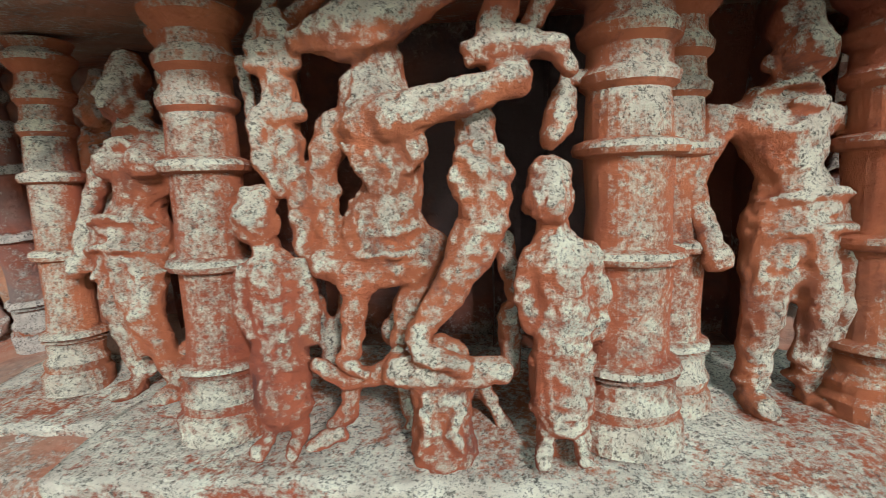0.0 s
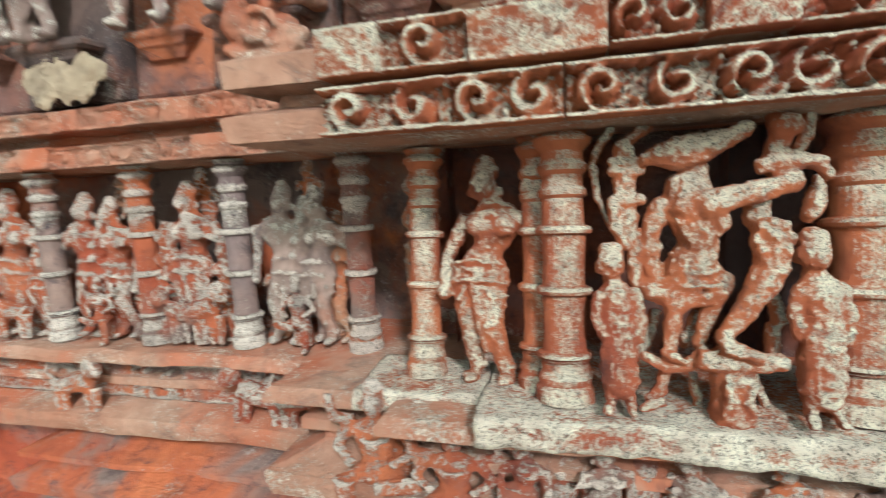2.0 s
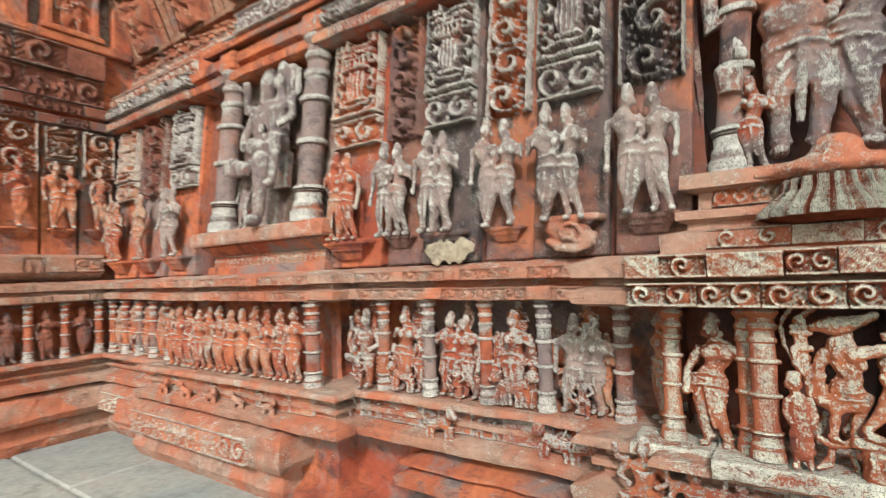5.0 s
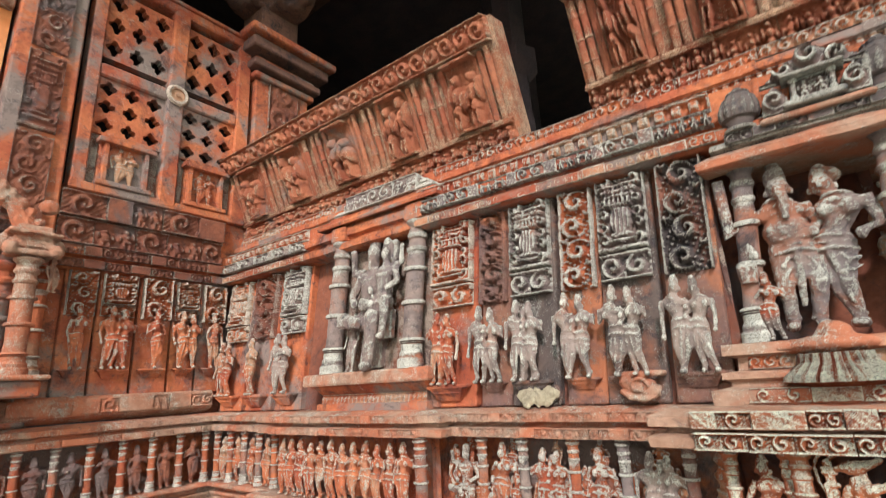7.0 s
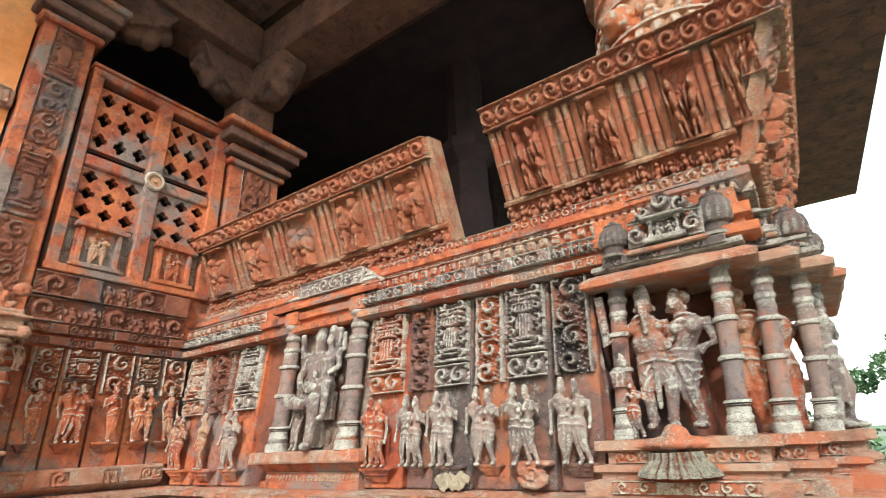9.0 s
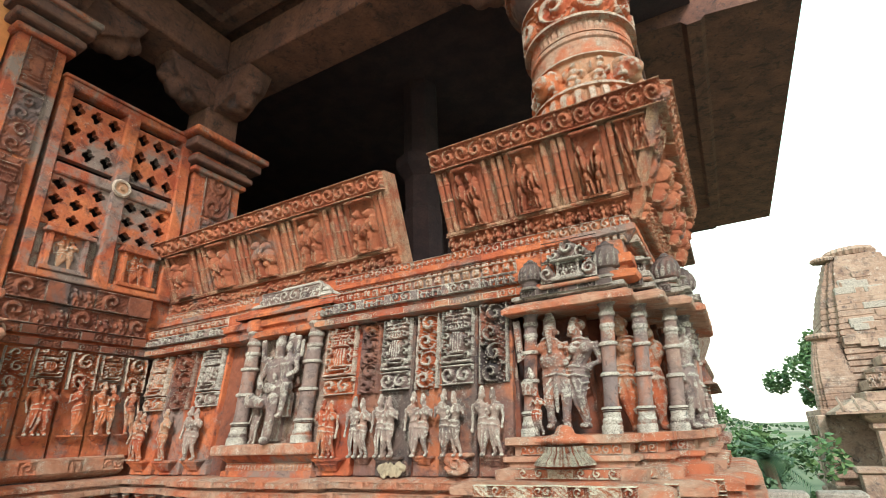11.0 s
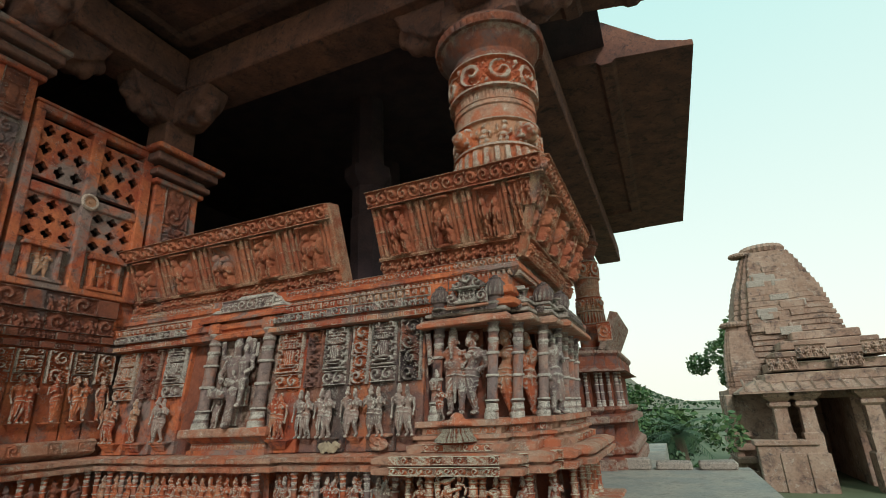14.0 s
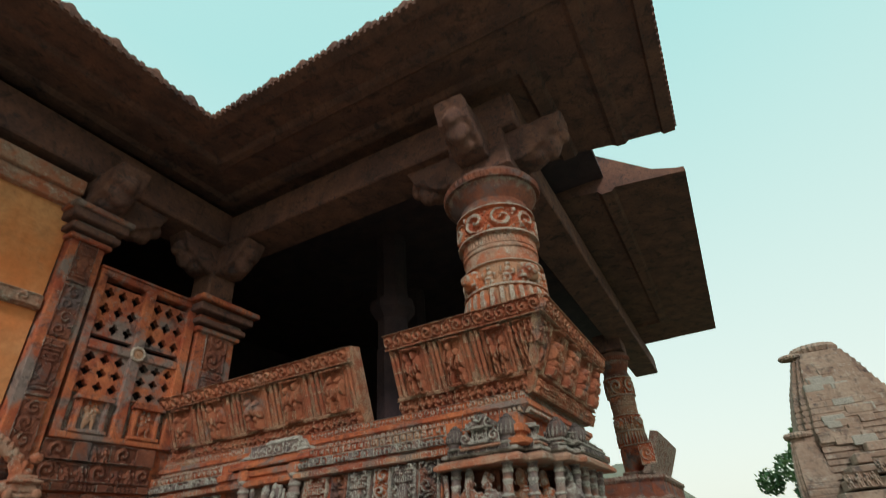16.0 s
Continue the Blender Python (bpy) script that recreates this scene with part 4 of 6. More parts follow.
# plinth the archer steps on, and loop of cloth
limb(arch, [(5.5, 6.3), (6.0, 6.55), (6.7, 6.5), (7.0, 6.1)], [0.15, 0.2, 0.2, 0.15], 0.335)
limb(arch, [(7.0, 6.3), (7.8, 6.35), (8.8, 6.3)], [0.26, 0.3, 0.24], 0.325)
limb(arch, [(7.75, 6.4), (7.75, 7.2), (7.75, 7.85)], [0.6, 0.52, 0.62], 0.338)
limb(arch, [(7.5, 6.9), (7.6, 7.3), (7.4, 7.6)], [0.13, 0.15, 0.1], 0.318)
limb(arch, [(8.1, 6.9), (7.95, 7.3), (8.15, 7.6)], [0.13, 0.15, 0.1], 0.318)
limb(arch, [(6.1, 6.6), (6.0, 7.2), (5.7, 7.55)], [0.2, 0.16, 0.2], 0.345)
limb(arch, [(5.9, 7.5, 0.33), (5.4, 7.65, 0.325)], [0.15, 0.13])
# bow and staff
limb(arch, [(4.15, 1.0), (4.35, 0.45), (4.75, -0.1)], [0.12, 0.13, 0.12], 0.37)
limb(arch, [(4.2, 1.0), (4.3, 1.9), (4.65, 2.7)], [0.12, 0.1, 0.1], 0.36)
limb(arch, [(4.95, 0.7), (5.3, 0.25), (5.8, -0.1)], [0.16, 0.18, 0.16], 0.36)
limb(arch, [(5.05, 0.6), (5.05, 1.5), (5.1, 2.2), (5.25, 3.4), (5.3, 4.3)], [0.3, 0.33, 0.3, 0.2, 0.2], 0.345)
for w in (1.0, 1.25, 2.05):
    limb(arch, [(4.7, w), (5.45, w)], [0.15, 0.15], 0.337)
limb(arch, [(4.7, 2.2), (4.75, 2.8), (5.05, 3.3)], [0.16, 0.18, 0.14], 0.335)
limb(arch, [(5.2, 3.3), (5.9, 3.3)], [0.15, 0.16], 0.345)
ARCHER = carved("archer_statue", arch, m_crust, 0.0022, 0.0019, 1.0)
put("archer_statue", ARCHER, LEAN_BACK, None, "lichen crusted beast-headed archer relief with red stained hollows", "statue")


def attendant(u0, w0, s, seed, lean, name_label, bag=False):
    mb = MB()
    def L(pts, rads, y):
        limb(mb, [(u0 + p[0] * s, w0 + p[1] * s, *(p[2:])) for p in pts], [r * s for r in rads], y)
    mb.ball(H(u0, w0, 0.33), (0.0136 * s, 0.0125 * s, 0.0165 * s))
    mb.ball(H(u0, w0 + 0.05, 0.3185), (0.003, 0.004, 0.0045), 6, 5)
    mb.ball(H(u0 + 0.02, w0 - 0.32 * s, 0.336), (0.0135 * s, 0.013 * s, 0.011 * s))
    for sd in (-1, 1):
        mb.ball(H(u0 + sd * 0.33 * s, w0 + 0.1, 0.335), (0.0035, 0.005, 0.007), 6, 5)
        mb.ball(H(u0 + sd * 0.14 * s, w0 - 0.06, 0.3195), (0.003, 0.0025, 0.0022), 6, 5)
    L([(0.05, 0.4), (0.1, 0.7)], [0.26, 0.28], 0.338)
    L([(0.15, 0.95), (0.2, 1.6), (0.22, 2.2), (0.22, 2.7)], [0.5, 0.44, 0.48, 0.44], 0.337)
    mb.ball(H(u0 + 0.15 * s, w0 + 0.95 * s, 0.335), (0.021 * s, 0.013, 0.011 * s))
    L([(-0.3, 0.9), (-0.42, 1.5), (-0.25, 2.0), (0.05, 2.1)], [0.2, 0.16, 0.14, 0.12], 0.333)
    L([(0.65, 0.85), (0.82, 1.5), (0.78, 2.1)], [0.22, 0.18, 0.15], 0.34)
    L([(-0.02, 2.5), (-0.02, 3.2), (-0.08, 3.8)], [0.3, 0.22, 0.15], 0.333)
    L([(0.42, 2.5), (0.46, 3.2), (0.5, 3.8)], [0.3, 0.22, 0.15], 0.336)
    L([(-0.06, 3.85, 0.33), (-0.15, 3.95, 0.318)], [0.15, 0.13], 0.33)
    L([(0.5, 3.85, 0.33), (0.5, 3.95, 0.318)], [0.15, 0.13], 0.33)
    L([(0.2, 2.3), (0.2, 2.9), (0.2, 3.3)], [0.5, 0.52, 0.5], 0.337)
    for w in (1.95, 2.45, 2.85, 3.25):
        L([(0.22 + 0.5 * math.cos(t), w + 0.06 * math.sin(t), 0.337 - 0.0155 * s * math.sin(t)) for t in np.linspace(0, math.pi, 9)], [0.06] * 9, 0.33)
    me = carved("statue", mb, m_crust, 0.0021, 0.0019, seed)
    put("statue", me, LEAN_BACK, None, name_label, "statue", "attendants of the archer")


attendant(4.6, 3.75, 1.0, 2.0, 0, "small lichen crusted attendant carved beside the archer")
attendant(9.65, 3.55, 1.06, 6.0, 0, "small lichen crusted attendant in a tall cap beside the archer")
# dressed edge of the ledge with small dancing figures below it
for i in range(9):
    x = -0.60 + 0.088 * i
    y = 0.365 if x < -0.46 else 0.305
    statue(FIG_C[(i * 5) % 8], x, y, 1.06, 0.135, rz=rnd.uniform(-30, 30), label="tiny lichened dancer under the frieze ledge", group="ledge dancers", sx=0.17)
statue(SIT_C[1], -0.615, 0.33, 1.05, 0.19, label="lichen white seated figure at the ledge end", group="ledge dancers", sx=0.22)
statue(SIT_C[0], -0.51, 0.315, 1.05, 0.15, label="lichen white seated figure at the ledge end", group="ledge dancers", sx=0.2)
for x, y in ((-1.26, 0.45), (-0.87, 0.45), (-0.78, 0.45), (-1.71, 0.46)):
    statue(BEAST_C[int(x * 100) % 2], x, y, 1.09, 0.135, label="carved lichened beast on the ledge moulding", group="ledge beasts", cat="carving")
for i in range(5):
    statue(BEAST[i % 2], -2.8 + 0.2 * i, 0.35, 1.09, 0.10, label="small carved creature on the ledge moulding", group="ledge beasts", cat="carving")
# ---- scroll-carved cornice blocks ----
def find(name):
    return bpy.data.objects[name]


SCROLL = {}


def scroll_mesh(w, h, mat, kind="scroll", step=0.0035, depth=0.012):
    key = (round(w, 3), round(h, 3), mat.name, kind)
    if key not in SCROLL:
        f = {"scroll": scrolls(w, h), "wide": scrolls(w, h, h * 1.5), "beads": beads(w, h, h * 0.9), "fine": beads(w, h, h * 0.5), "crowd": crowd(w, h, h * 0.6, len(SCROLL)), "plain": lambda X, Z: 0.8 + 0 * X}[kind]
        SCROLL[key] = raw_mesh("block", relief(w, h, f, depth, step, 0.03, seed=len(SCROLL)), mat)
    return SCROLL[key]


def course(parent, p0, p1, z, h, mat, kinds, lens, step=0.004, depth=0.012, out=0.0, tilt=0.0, jitter=0.004):
    """A course of carved blocks from p0 to p1 in plan, faces to the right of the way."""
    a, b = Vector(p0), Vector(p1)
    L = (b - a).length
    d = (b - a) / L
    nrm = Vector((d.y, -d.x))
    rz = math.degrees(math.atan2(d.y, d.x))
    s, i = 0.0, 0
    while s < L - 0.01:
        w = min(lens[i % len(lens)], L - s)
        if L - s - w < 0.06:
            w = L - s
        me = scroll_mesh(w - 0.003, h, mat, kinds[i % len(kinds)], step, depth)
        c = a + d * (s + w / 2) + nrm * (out + rnd.uniform(0, jitter))
        put("block", me, pose(c.x, c.y, z + rnd.uniform(-0.0015, 0.0015), tilt, 0, rz), parent)
        s += w
        i += 1


cor = find("frieze_cornice")
for (a, b), h1, mat in ((((-0.62, 0.42), (0.1, 0.42)), 0.048, m_crust), (((0.24, 0.76), (0.4, 0.76)), 0.048, m_crust), (((0.1, 0.54), (0.24, 0.54)), 0.048, m_crust)):
    course(cor, a, b, 1.542, h1, mat, ("wide", "scroll"), (0.14, 0.11, 0.13), 0.003, 0.024, 0.137)
    course(cor, a, b, 1.602, h1, mat, ("plain", "wide", "plain", "scroll"), (0.07, 0.09, 0.13, 0.08), 0.003, 0.022, 0.132)
for a, b in (((-1.76, 0.6), (-0.62, 0.6)), ((-2.9, 0.5), (-1.78, 0.5)), ((-3.72, 0.6), (-2.9, 0.6))):
    course(cor, a, b, 1.543, 0.036, m_pale, ("scroll", "plain", "wide", "scroll"), (0.08, 0.07, 0.12, 0.1), 0.004, 0.014, 0.138)
    course(cor, a, b, 1.603, 0.034, m_pale, ("scroll", "plain", "wide"), (0.07, 0.06, 0.1), 0.004, 0.013, 0.133)
course(cor, (-3.85, -2.2), (-3.85, 0.46), 1.543, 0.036, m_pale, ("plain", "scroll"), (0.18, 0.12), 0.006, 0.009, 0.138)
# small carved stretches on the base ledge and plinth
led = find("base_ledge")
course(led, (-1.76, 0.6), (-0.62, 0.6), 1.118, 0.07, m_half, ("plain", "crowd", "plain", "scroll"), (0.13, 0.11, 0.16, 0.07), 0.004, 0.02, 0.105)
course(led, (-2.9, 0.5), (-1.78, 0.5), 1.118, 0.07, m_redfig, ("plain", "scroll", "plain"), (0.12, 0.06, 0.15), 0.004, 0.018, 0.105)
course(led, (-0.43, 0.44), (0.1, 0.44), 1.06, 0.12, m_half, ("crowd",), (0.27,), 0.003, 0.03, 0.10)
sl = find("plinth_slab")
course(sl, (-3.05, 0.5), (-2.10, 0.5), 0.905, 0.10, m_redfig, ("crowd", "crowd", "scroll"), (0.42, 0.36, 0.2), 0.005, 0.02, 0.18)
course(sl, (-3.72, 0.6), (-3.05, 0.6), 0.905, 0.10, m_crust, ("crowd", "scroll"), (0.3, 0.2), 0.005, 0.02, 0.18)
course(find("plinth_moulding"), (-1.25, 0.6), (-0.62, 0.6), 0.76, 0.14, m_redfig, ("crowd",), (0.34,), 0.005, 0.025, 0.10)
# upper cornice: leaf blocks, gargets and a dentil row
uc = find("panel_cornice")
for a, b in (((-1.86, 0.575), (-0.42, 0.60)), ((-3.75, 0.57), (-2.8, 0.57))):
    course(uc, a, b, 2.573, 0.04, m_redfig, ("plain", "scroll", "crowd"), (0.1, 0.12, 0.09), 0.004, 0.012, 0.074)
    course(uc, a, b, 2.645, 0.06, m_grey, ("crowd", "plain", "wide", "plain"), (0.16, 0.05, 0.14, 0.06), 0.0035, 0.035, 0.055)
    course(uc, a, b, 2.715, 0.07, m_redfig, ("beads",), (0.4,), 0.004, 0.045, 0.01)
course(uc, (-3.85, -0.55), (-3.85, 0.5), 2.573, 0.05, m_brown, ("scroll", "plain"), (0.15, 0.12), 0.006, 0.02, 0.074)
course(uc, (-3.85, -0.55), (-3.85, 0.5), 2.655, 0.06, m_brown, ("crowd", "plain", "scroll"), (0.15, 0.1, 0.14), 0.006, 0.02, 0.06)
course(uc, (-3.85, -0.55), (-3.85, 0.5), 2.73, 0.16, m_brown, ("scroll", "crowd"), (0.2, 0.25), 0.007, 0.03, 0.03)
course(uc, (-3.85, -0.55), (-3.85, 0.5), 2.90, 0.16, m_brown, ("wide", "plain", "crowd"), (0.25, 0.15, 0.2), 0.007, 0.03, 0.05)

sg = find("seat_ledge")
for a, b in (((-1.84, 0.66), (0.18, 0.66)), ((-3.8, 0.66), (-2.68, 0.66)), ((0.2, 0.68), (0.2, 2.4))):
    course(sg, a, b, 2.795, 0.042, m_redfig, ("beads",), (0.4,), 0.004, 0.035, 0.0, 0, 0)
    course(sg, a, b, 2.898, 0.056, m_redfig, ("crowd", "scroll"), (0.3, 0.35), 0.005, 0.022, -0.015, 0, 0)

# ---- upright carved panels ----
BRK = MB().box(-0.5, 0.5, -0.30, 0.05, -0.10, 0.0, 0.03)
BRK.add([(-0.42, -0.26, -0.10), (0.42, -0.26, -0.10), (0.42, 0.05, -0.10), (-0.42, 0.05, -0.10), (-0.26, -0.08, -0.34), (0.26, -0.08, -0.34), (0.26, 0.05, -0.34), (-0.26, 0.05, -0.34)], [(0, 1, 5, 4), (1, 2, 6, 5), (3, 0, 4, 7), (4, 5, 6, 7)])
BRK.box(-0.36, 0.36, -0.22, 0.05, -0.20, -0.15, 0.02)


def tilt(ob, x, y, z0, a=0.06, b=0.075):
    """The old wall leans back and aside a little: shears a thing and its parts, more the higher they stand over z0."""
    S = Matrix.Translation((x, y, z0)) @ Matrix(((1, 0, a, 0), (0, 1, b, 0), (0, 0, 1, 0), (0, 0, 0, 1))) @ Matrix.Translation((-x, -y, -z0))

    def walk_down(o, above):
        W = above @ o.matrix_basis
        o.data = o.data.copy()
        o.data.transform(W.inverted() @ S @ W)
        for c in o.children:
            walk_down(c, W)
    walk_down(ob, Matrix())
    return ob


def panel(x, y, w, z0, z1, mat, mat2, pattern, fig, fig_h, rz=0.0, label="", step=0.005, thick=0.035, split=0.5, bz=0.105):
    """An upright slab: plain foot with a figure on a bracket, carved upper field."""
    h = z1 - z0
    slab = MB().box(-w / 2, w / 2, -thick, 0.03, 0, h, 0.006)
    ob = put("carved_panel", slab.mesh("carved_panel", mat), at(x, y, z0, rz), None, label, "panel", "carved wall panels")
    hh = h * (1 - split) - 0.02
    f = {"scroll": tall_scroll, "shrine": shrine_tiers}[pattern](w * 0.86, hh * (0.72 if pattern == "shrine" else 1))
    if pattern == "shrine":
        put("carving", raw_mesh("carving", relief(w * 0.86, hh * 0.72, f, 0.056, step, 0.01, seed=w * 50), mat2), at(0, -thick - 0.004, h - 0.015 - hh * 0.72), ob)
        put("carving", raw_mesh("carving", relief(w * 0.86, hh * 0.24, scrolls(w * 0.86, hh * 0.24, w * 0.42), 0.045, step, 0.01, seed=w * 70), mat2), at(0, -thick - 0.004, h - 0.015 - hh * 0.98), ob)
    else:
        put("carving", raw_mesh("carving", relief(w * 0.86, hh, f, 0.056, step, 0.01, seed=w * 60), mat2), at(0, -thick - 0.004, h - 0.015 - hh), ob)
    br = BRK.mesh("bracket", mat)
    put("bracket", br, at(0, -thick, bz + 0.0, 0, w * 0.8), ob)
    if rz == 0:
        tilt(ob, x, y, z0, 0.045)
    if fig is not None:
        c = pose(x, y, z0, 0, 0, rz) @ Vector((0, -thick - 0.05, bz - 0.004))
        put("statue", fig, at(c.x, c.y, c.z, rz, fig_h * 0.9, sx=fig_h * (0.82 if w < 0.24 else 0.86), sz=fig_h), None, "worn " + ("grey" if mat is not m_red else "red") + " stone figures standing on a bracket", "statue", "panel figures")
    return ob


PB = [(-1.70, 0.275, m_red, m_redfig, "shrine", PAIR_R[2]), (-1.463, 0.155, m_pan, m_pan, "scroll", PAIR_G[0]), (-1.262, 0.222, m_slab, m_grey, "shrine", PAIR_G[4]), (-1.042, 0.165, m_pan, m_half, "scroll", PAIR_G[1]), (-0.842, 0.222, m_slab, m_grey, "shrine", PAIR_G[3]), (-0.614, 0.188, m_pan, m_slate, "scroll", PAIR_G[5])]
for i, (x, w, ma, mb_, pt, fg) in enumerate(PB):
    panel(x, 0.565 + (0.012 if i in (1, 3) else 0), w, 1.66, 2.57, ma, mb_, pt, fg, 0.335, label="tall sandstone panel with %s carving above a figure" % ("scroll" if pt == "scroll" else "tiered shrine"))
for i, (x, w) in enumerate(((-3.63, 0.27), (-3.30, 0.28), (-2.98, 0.26))):
    panel(x, 0.565, w, 1.66, 2.57, m_red, (m_redfig, m_brown, m_grey)[i], ("shrine", "scroll", "shrine")[i], (PAIR_R[0], FIG_R[3], PAIR_G[1])[i], 0.36, label="tall red sandstone panel with carving above a figure")
LW = [-1.3, -1.05, -0.86, -0.47, -0.287, -0.052, 0.173, 0.357, 0.56]
for i in range(3, 8):
    y0, y1 = LW[i], LW[i + 1]
    panel(-3.845, (y0 + y1) / 2, (y1 - y0) * 0.93, 1.80, 2.57, m_red, m_redfig, ("scroll", "shrine")[i % 2 == 0], (PAIR_R, FIG_R)[i % 2][i % 5], 0.38, rz=90, bz=0.165, split=0.62, label="red sandstone panel with carving above a figure", step=0.006)
# pale ledge under the west panels, and the pillar of a niche beside them
part("ledge_block", MB().sweep([(-3.85, -1.2), (-3.85, 0.47)], [(-0.02, 1.66), (0.05, 1.68), (0.09, 1.70), (0.09, 1.80), (0.08, 1.812), (-0.02, 1.815)]), m_pale, sl, "pale weathered ledge")
course(sl, (-3.85, -1.2), (-3.85, 0.47), 1.71, 0.085, m_pale, ("plain", "crowd", "plain", "scroll"), (0.2, 0.1, 0.14, 0.1), 0.005, 0.012, 0.095)
wn_ = put("wall_niche", MB().box(-3.86, -3.52, -1.3, -0.58, 1.815, 1.90, 0.01).mesh("pedestal", m_red), Matrix(), None, "projecting red stone niche with a pale pillar on the side wall", "niche")
part("back", MB().box(-3.86, -3.80, -1.3, -0.56, 1.90, 2.62), m_red, wn_)
part("slab", MB().box(-3.86, -3.48, -1.3, -0.55, 1.90, 1.925, 0.008), m_pale, wn_)
COL_W = pillar_set(0.05, 0.64, m_pale, 24), pillar_set(0.045, 0.62, m_redfig, 20)
colonnette(COL_W[0], -3.58, -0.70, 1.925, 1.0, "pale ringed pillar", parent=wn_)
colonnette(COL_W[1], -3.76, -0.60, 1.925, 1.0, "red ringed pillar", parent=wn_)
cb = MB().box(-0.10, 0.10, -0.10, 0.10, 0, 0.03, 0.006).box(-0.08, 0.08, -0.09, 0.09, 0.04, 0.10, 0.006).box(-0.11, 0.11, -0.12, 0.12, 0.11, 0.135, 0.006).box(-0.07, 0.07, -0.08, 0.08, 0.135, 0.17, 0.006)
for s in (-1, 1):
    cb.ball((0, s * 0.115, 0.07), (0.04, 0.045, 0.05)).ball((0.08, s * 0.10, 0.03), (0.035, 0.035, 0.04))
put("bracket", carved("bracket", cb, m_pale, 0.006, 0.004), at(-3.60, -0.70, 2.55), wn_, "pale carved bracket with scrolled ends")
ar = MB()
ar.tube([(0, 0.02, 0.0), (0, -0.04, 0.14), (0, -0.18, 0.24), (0, -0.40, 0.28)], [0.06, 0.055, 0.05, 0.05], 8)
for k in range(10):
    ar.ball((0.03, 0.06 - 0.045 * k, 0.05 + 0.235 * math.sin(min(1.57, 0.22 * k))), (0.03, 0.028, 0.03))
ar.ball((0.0, 0.10, 0.16), (0.04, 0.05, 0.045))
put("arch", carved("arch", ar, m_pale, 0.007, 0.006), at(-3.62, -0.74, 2.70), wn_, "pale scroll-carved arch springing from the bracket")
bf = body(MB(), sway=0.05, crown=0.04)
put("bracket_figure", carved("bracket_figure", bf, m_pale, 0.012, 0.006), at(-3.60, -0.585, 2.37, 120, 0.19), wn_, "small pale figure under the bracket")

# white mortar patch over a broken bracket
mp = MB()
for k in range(9):
    mp.ball((-0.07 + 0.0175 * k, rnd.uniform(-0.002, 0.002), rnd.uniform(-0.025, 0.0)), (rnd.uniform(0.018, 0.034), 0.006, rnd.uniform(0.02, 0.05)))
m_mortar = stone("pale_mortar", (0.50, 0.40, 0.27), (0.58, 0.48, 0.34), (0.6, 0.54, 0.44), 0.4, 0.4, bump=1.0)
thing("mortar_patch", carved("mortar_patch", mp, m_mortar, 0.004, 0.004), m_mortar, "cream mortar patch on a broken bracket", "patch")
find("mortar_patch").matrix_basis = at(-1.235, 0.50, 1.715)

mk = MB()
mk.ball((0, 0, 0), (0.07, 0.04, 0.05), 14, 8).ball((0.06, -0.02, -0.015), (0.035, 0.03, 0.022)).ball((-0.06, -0.01, 0.02), (0.035, 0.03, 0.03))
mk.tube([(0.045 * math.cos(t) * (1 - t / 9), -0.045, 0.0 + 0.04 * math.sin(t) * (1 - t / 9)) for t in np.linspace(0, 7, 22)], 0.008, 6)
mk.tube([(-0.09, -0.01, -0.02), (-0.05, -0.03, -0.045), (0.02, -0.035, -0.055), (0.09, -0.03, -0.035)], [0.012, 0.016, 0.016, 0.01], 8)
mk.box(-0.10, 0.11, -0.03, 0.05, 0.04, 0.065, 0.006)
for k in range(5):
    mk.ball((0.02 + 0.016 * k, -0.045, -0.03), (0.006, 0.006, 0.008), 6, 4)
thing("beast_bracket", carved("beast_bracket", mk, m_pale, 0.005, 0.003), m_pale, "pale carved beast head bracket below a panel figure", "bracket")
find("beast_bracket").matrix_basis = at(-0.815, 0.50, 1.725, 0, 0.8)

# ---- niche with the seated pair ----
nx0, nx1 = -2.60, -1.825
niche = put("niche", MB().box(nx0 + 0.04, nx1 - 0.02, 0.56, 0.66, 1.66, 2.75).mesh("niche", m_brown), Matrix(), None, "projecting stone niche with pillars and stepped roof", "niche")
part("pedestal", MB().sweep([(nx0, 0.62), (nx0, 0.52), (nx1, 0.52), (nx1, 0.62)], [(-0.1, 1.655), (0.02, 1.655), (0.02, 1.69), (0.0, 1.695), (0.0, 1.74), (0.05, 1.785), (0.05, 1.79), (-0.1, 1.79)]), m_red, niche)
part("slab", MB().sweep([(nx0, 0.62), (nx0, 0.50), (nx1, 0.50), (nx1, 0.62)], [(-0.12, 1.79), (0.07, 1.79), (0.075, 1.80), (0.075, 1.845), (0.065, 1.855), (-0.12, 1.855)]), m_pale, niche, "pale worn pedestal slab")
course(niche, (nx0, 0.52), (nx1, 0.52), 1.69, 0.05, m_redfig, ("crowd",), (0.4,), 0.005, 0.012, 0.0, 0, 0)
COL_N = pillar_set(0.05, 0.80, m_grey, 24)
for x in (nx0 + 0.09, nx1 - 0.09):
    colonnette(COL_N, x, 0.49, 1.853, 1.0, "grey ringed pillar", parent=niche)
    part("pillar_block", MB().box(x - 0.06, x + 0.06, 0.43, 0.56, 2.62, 2.715, 0.008), m_red, niche)
part("niche_eave", MB().sweep([(nx0, 0.62), (nx0, 0.50), (nx1, 0.50), (nx1, 0.62)], [(-0.15, 2.74), (0.03, 2.735), (0.085, 2.72), (0.09, 2.735), (0.04, 2.77), (0.03, 2.80), (-0.15, 2.80)]), m_red, niche, "sloping red stone eave")
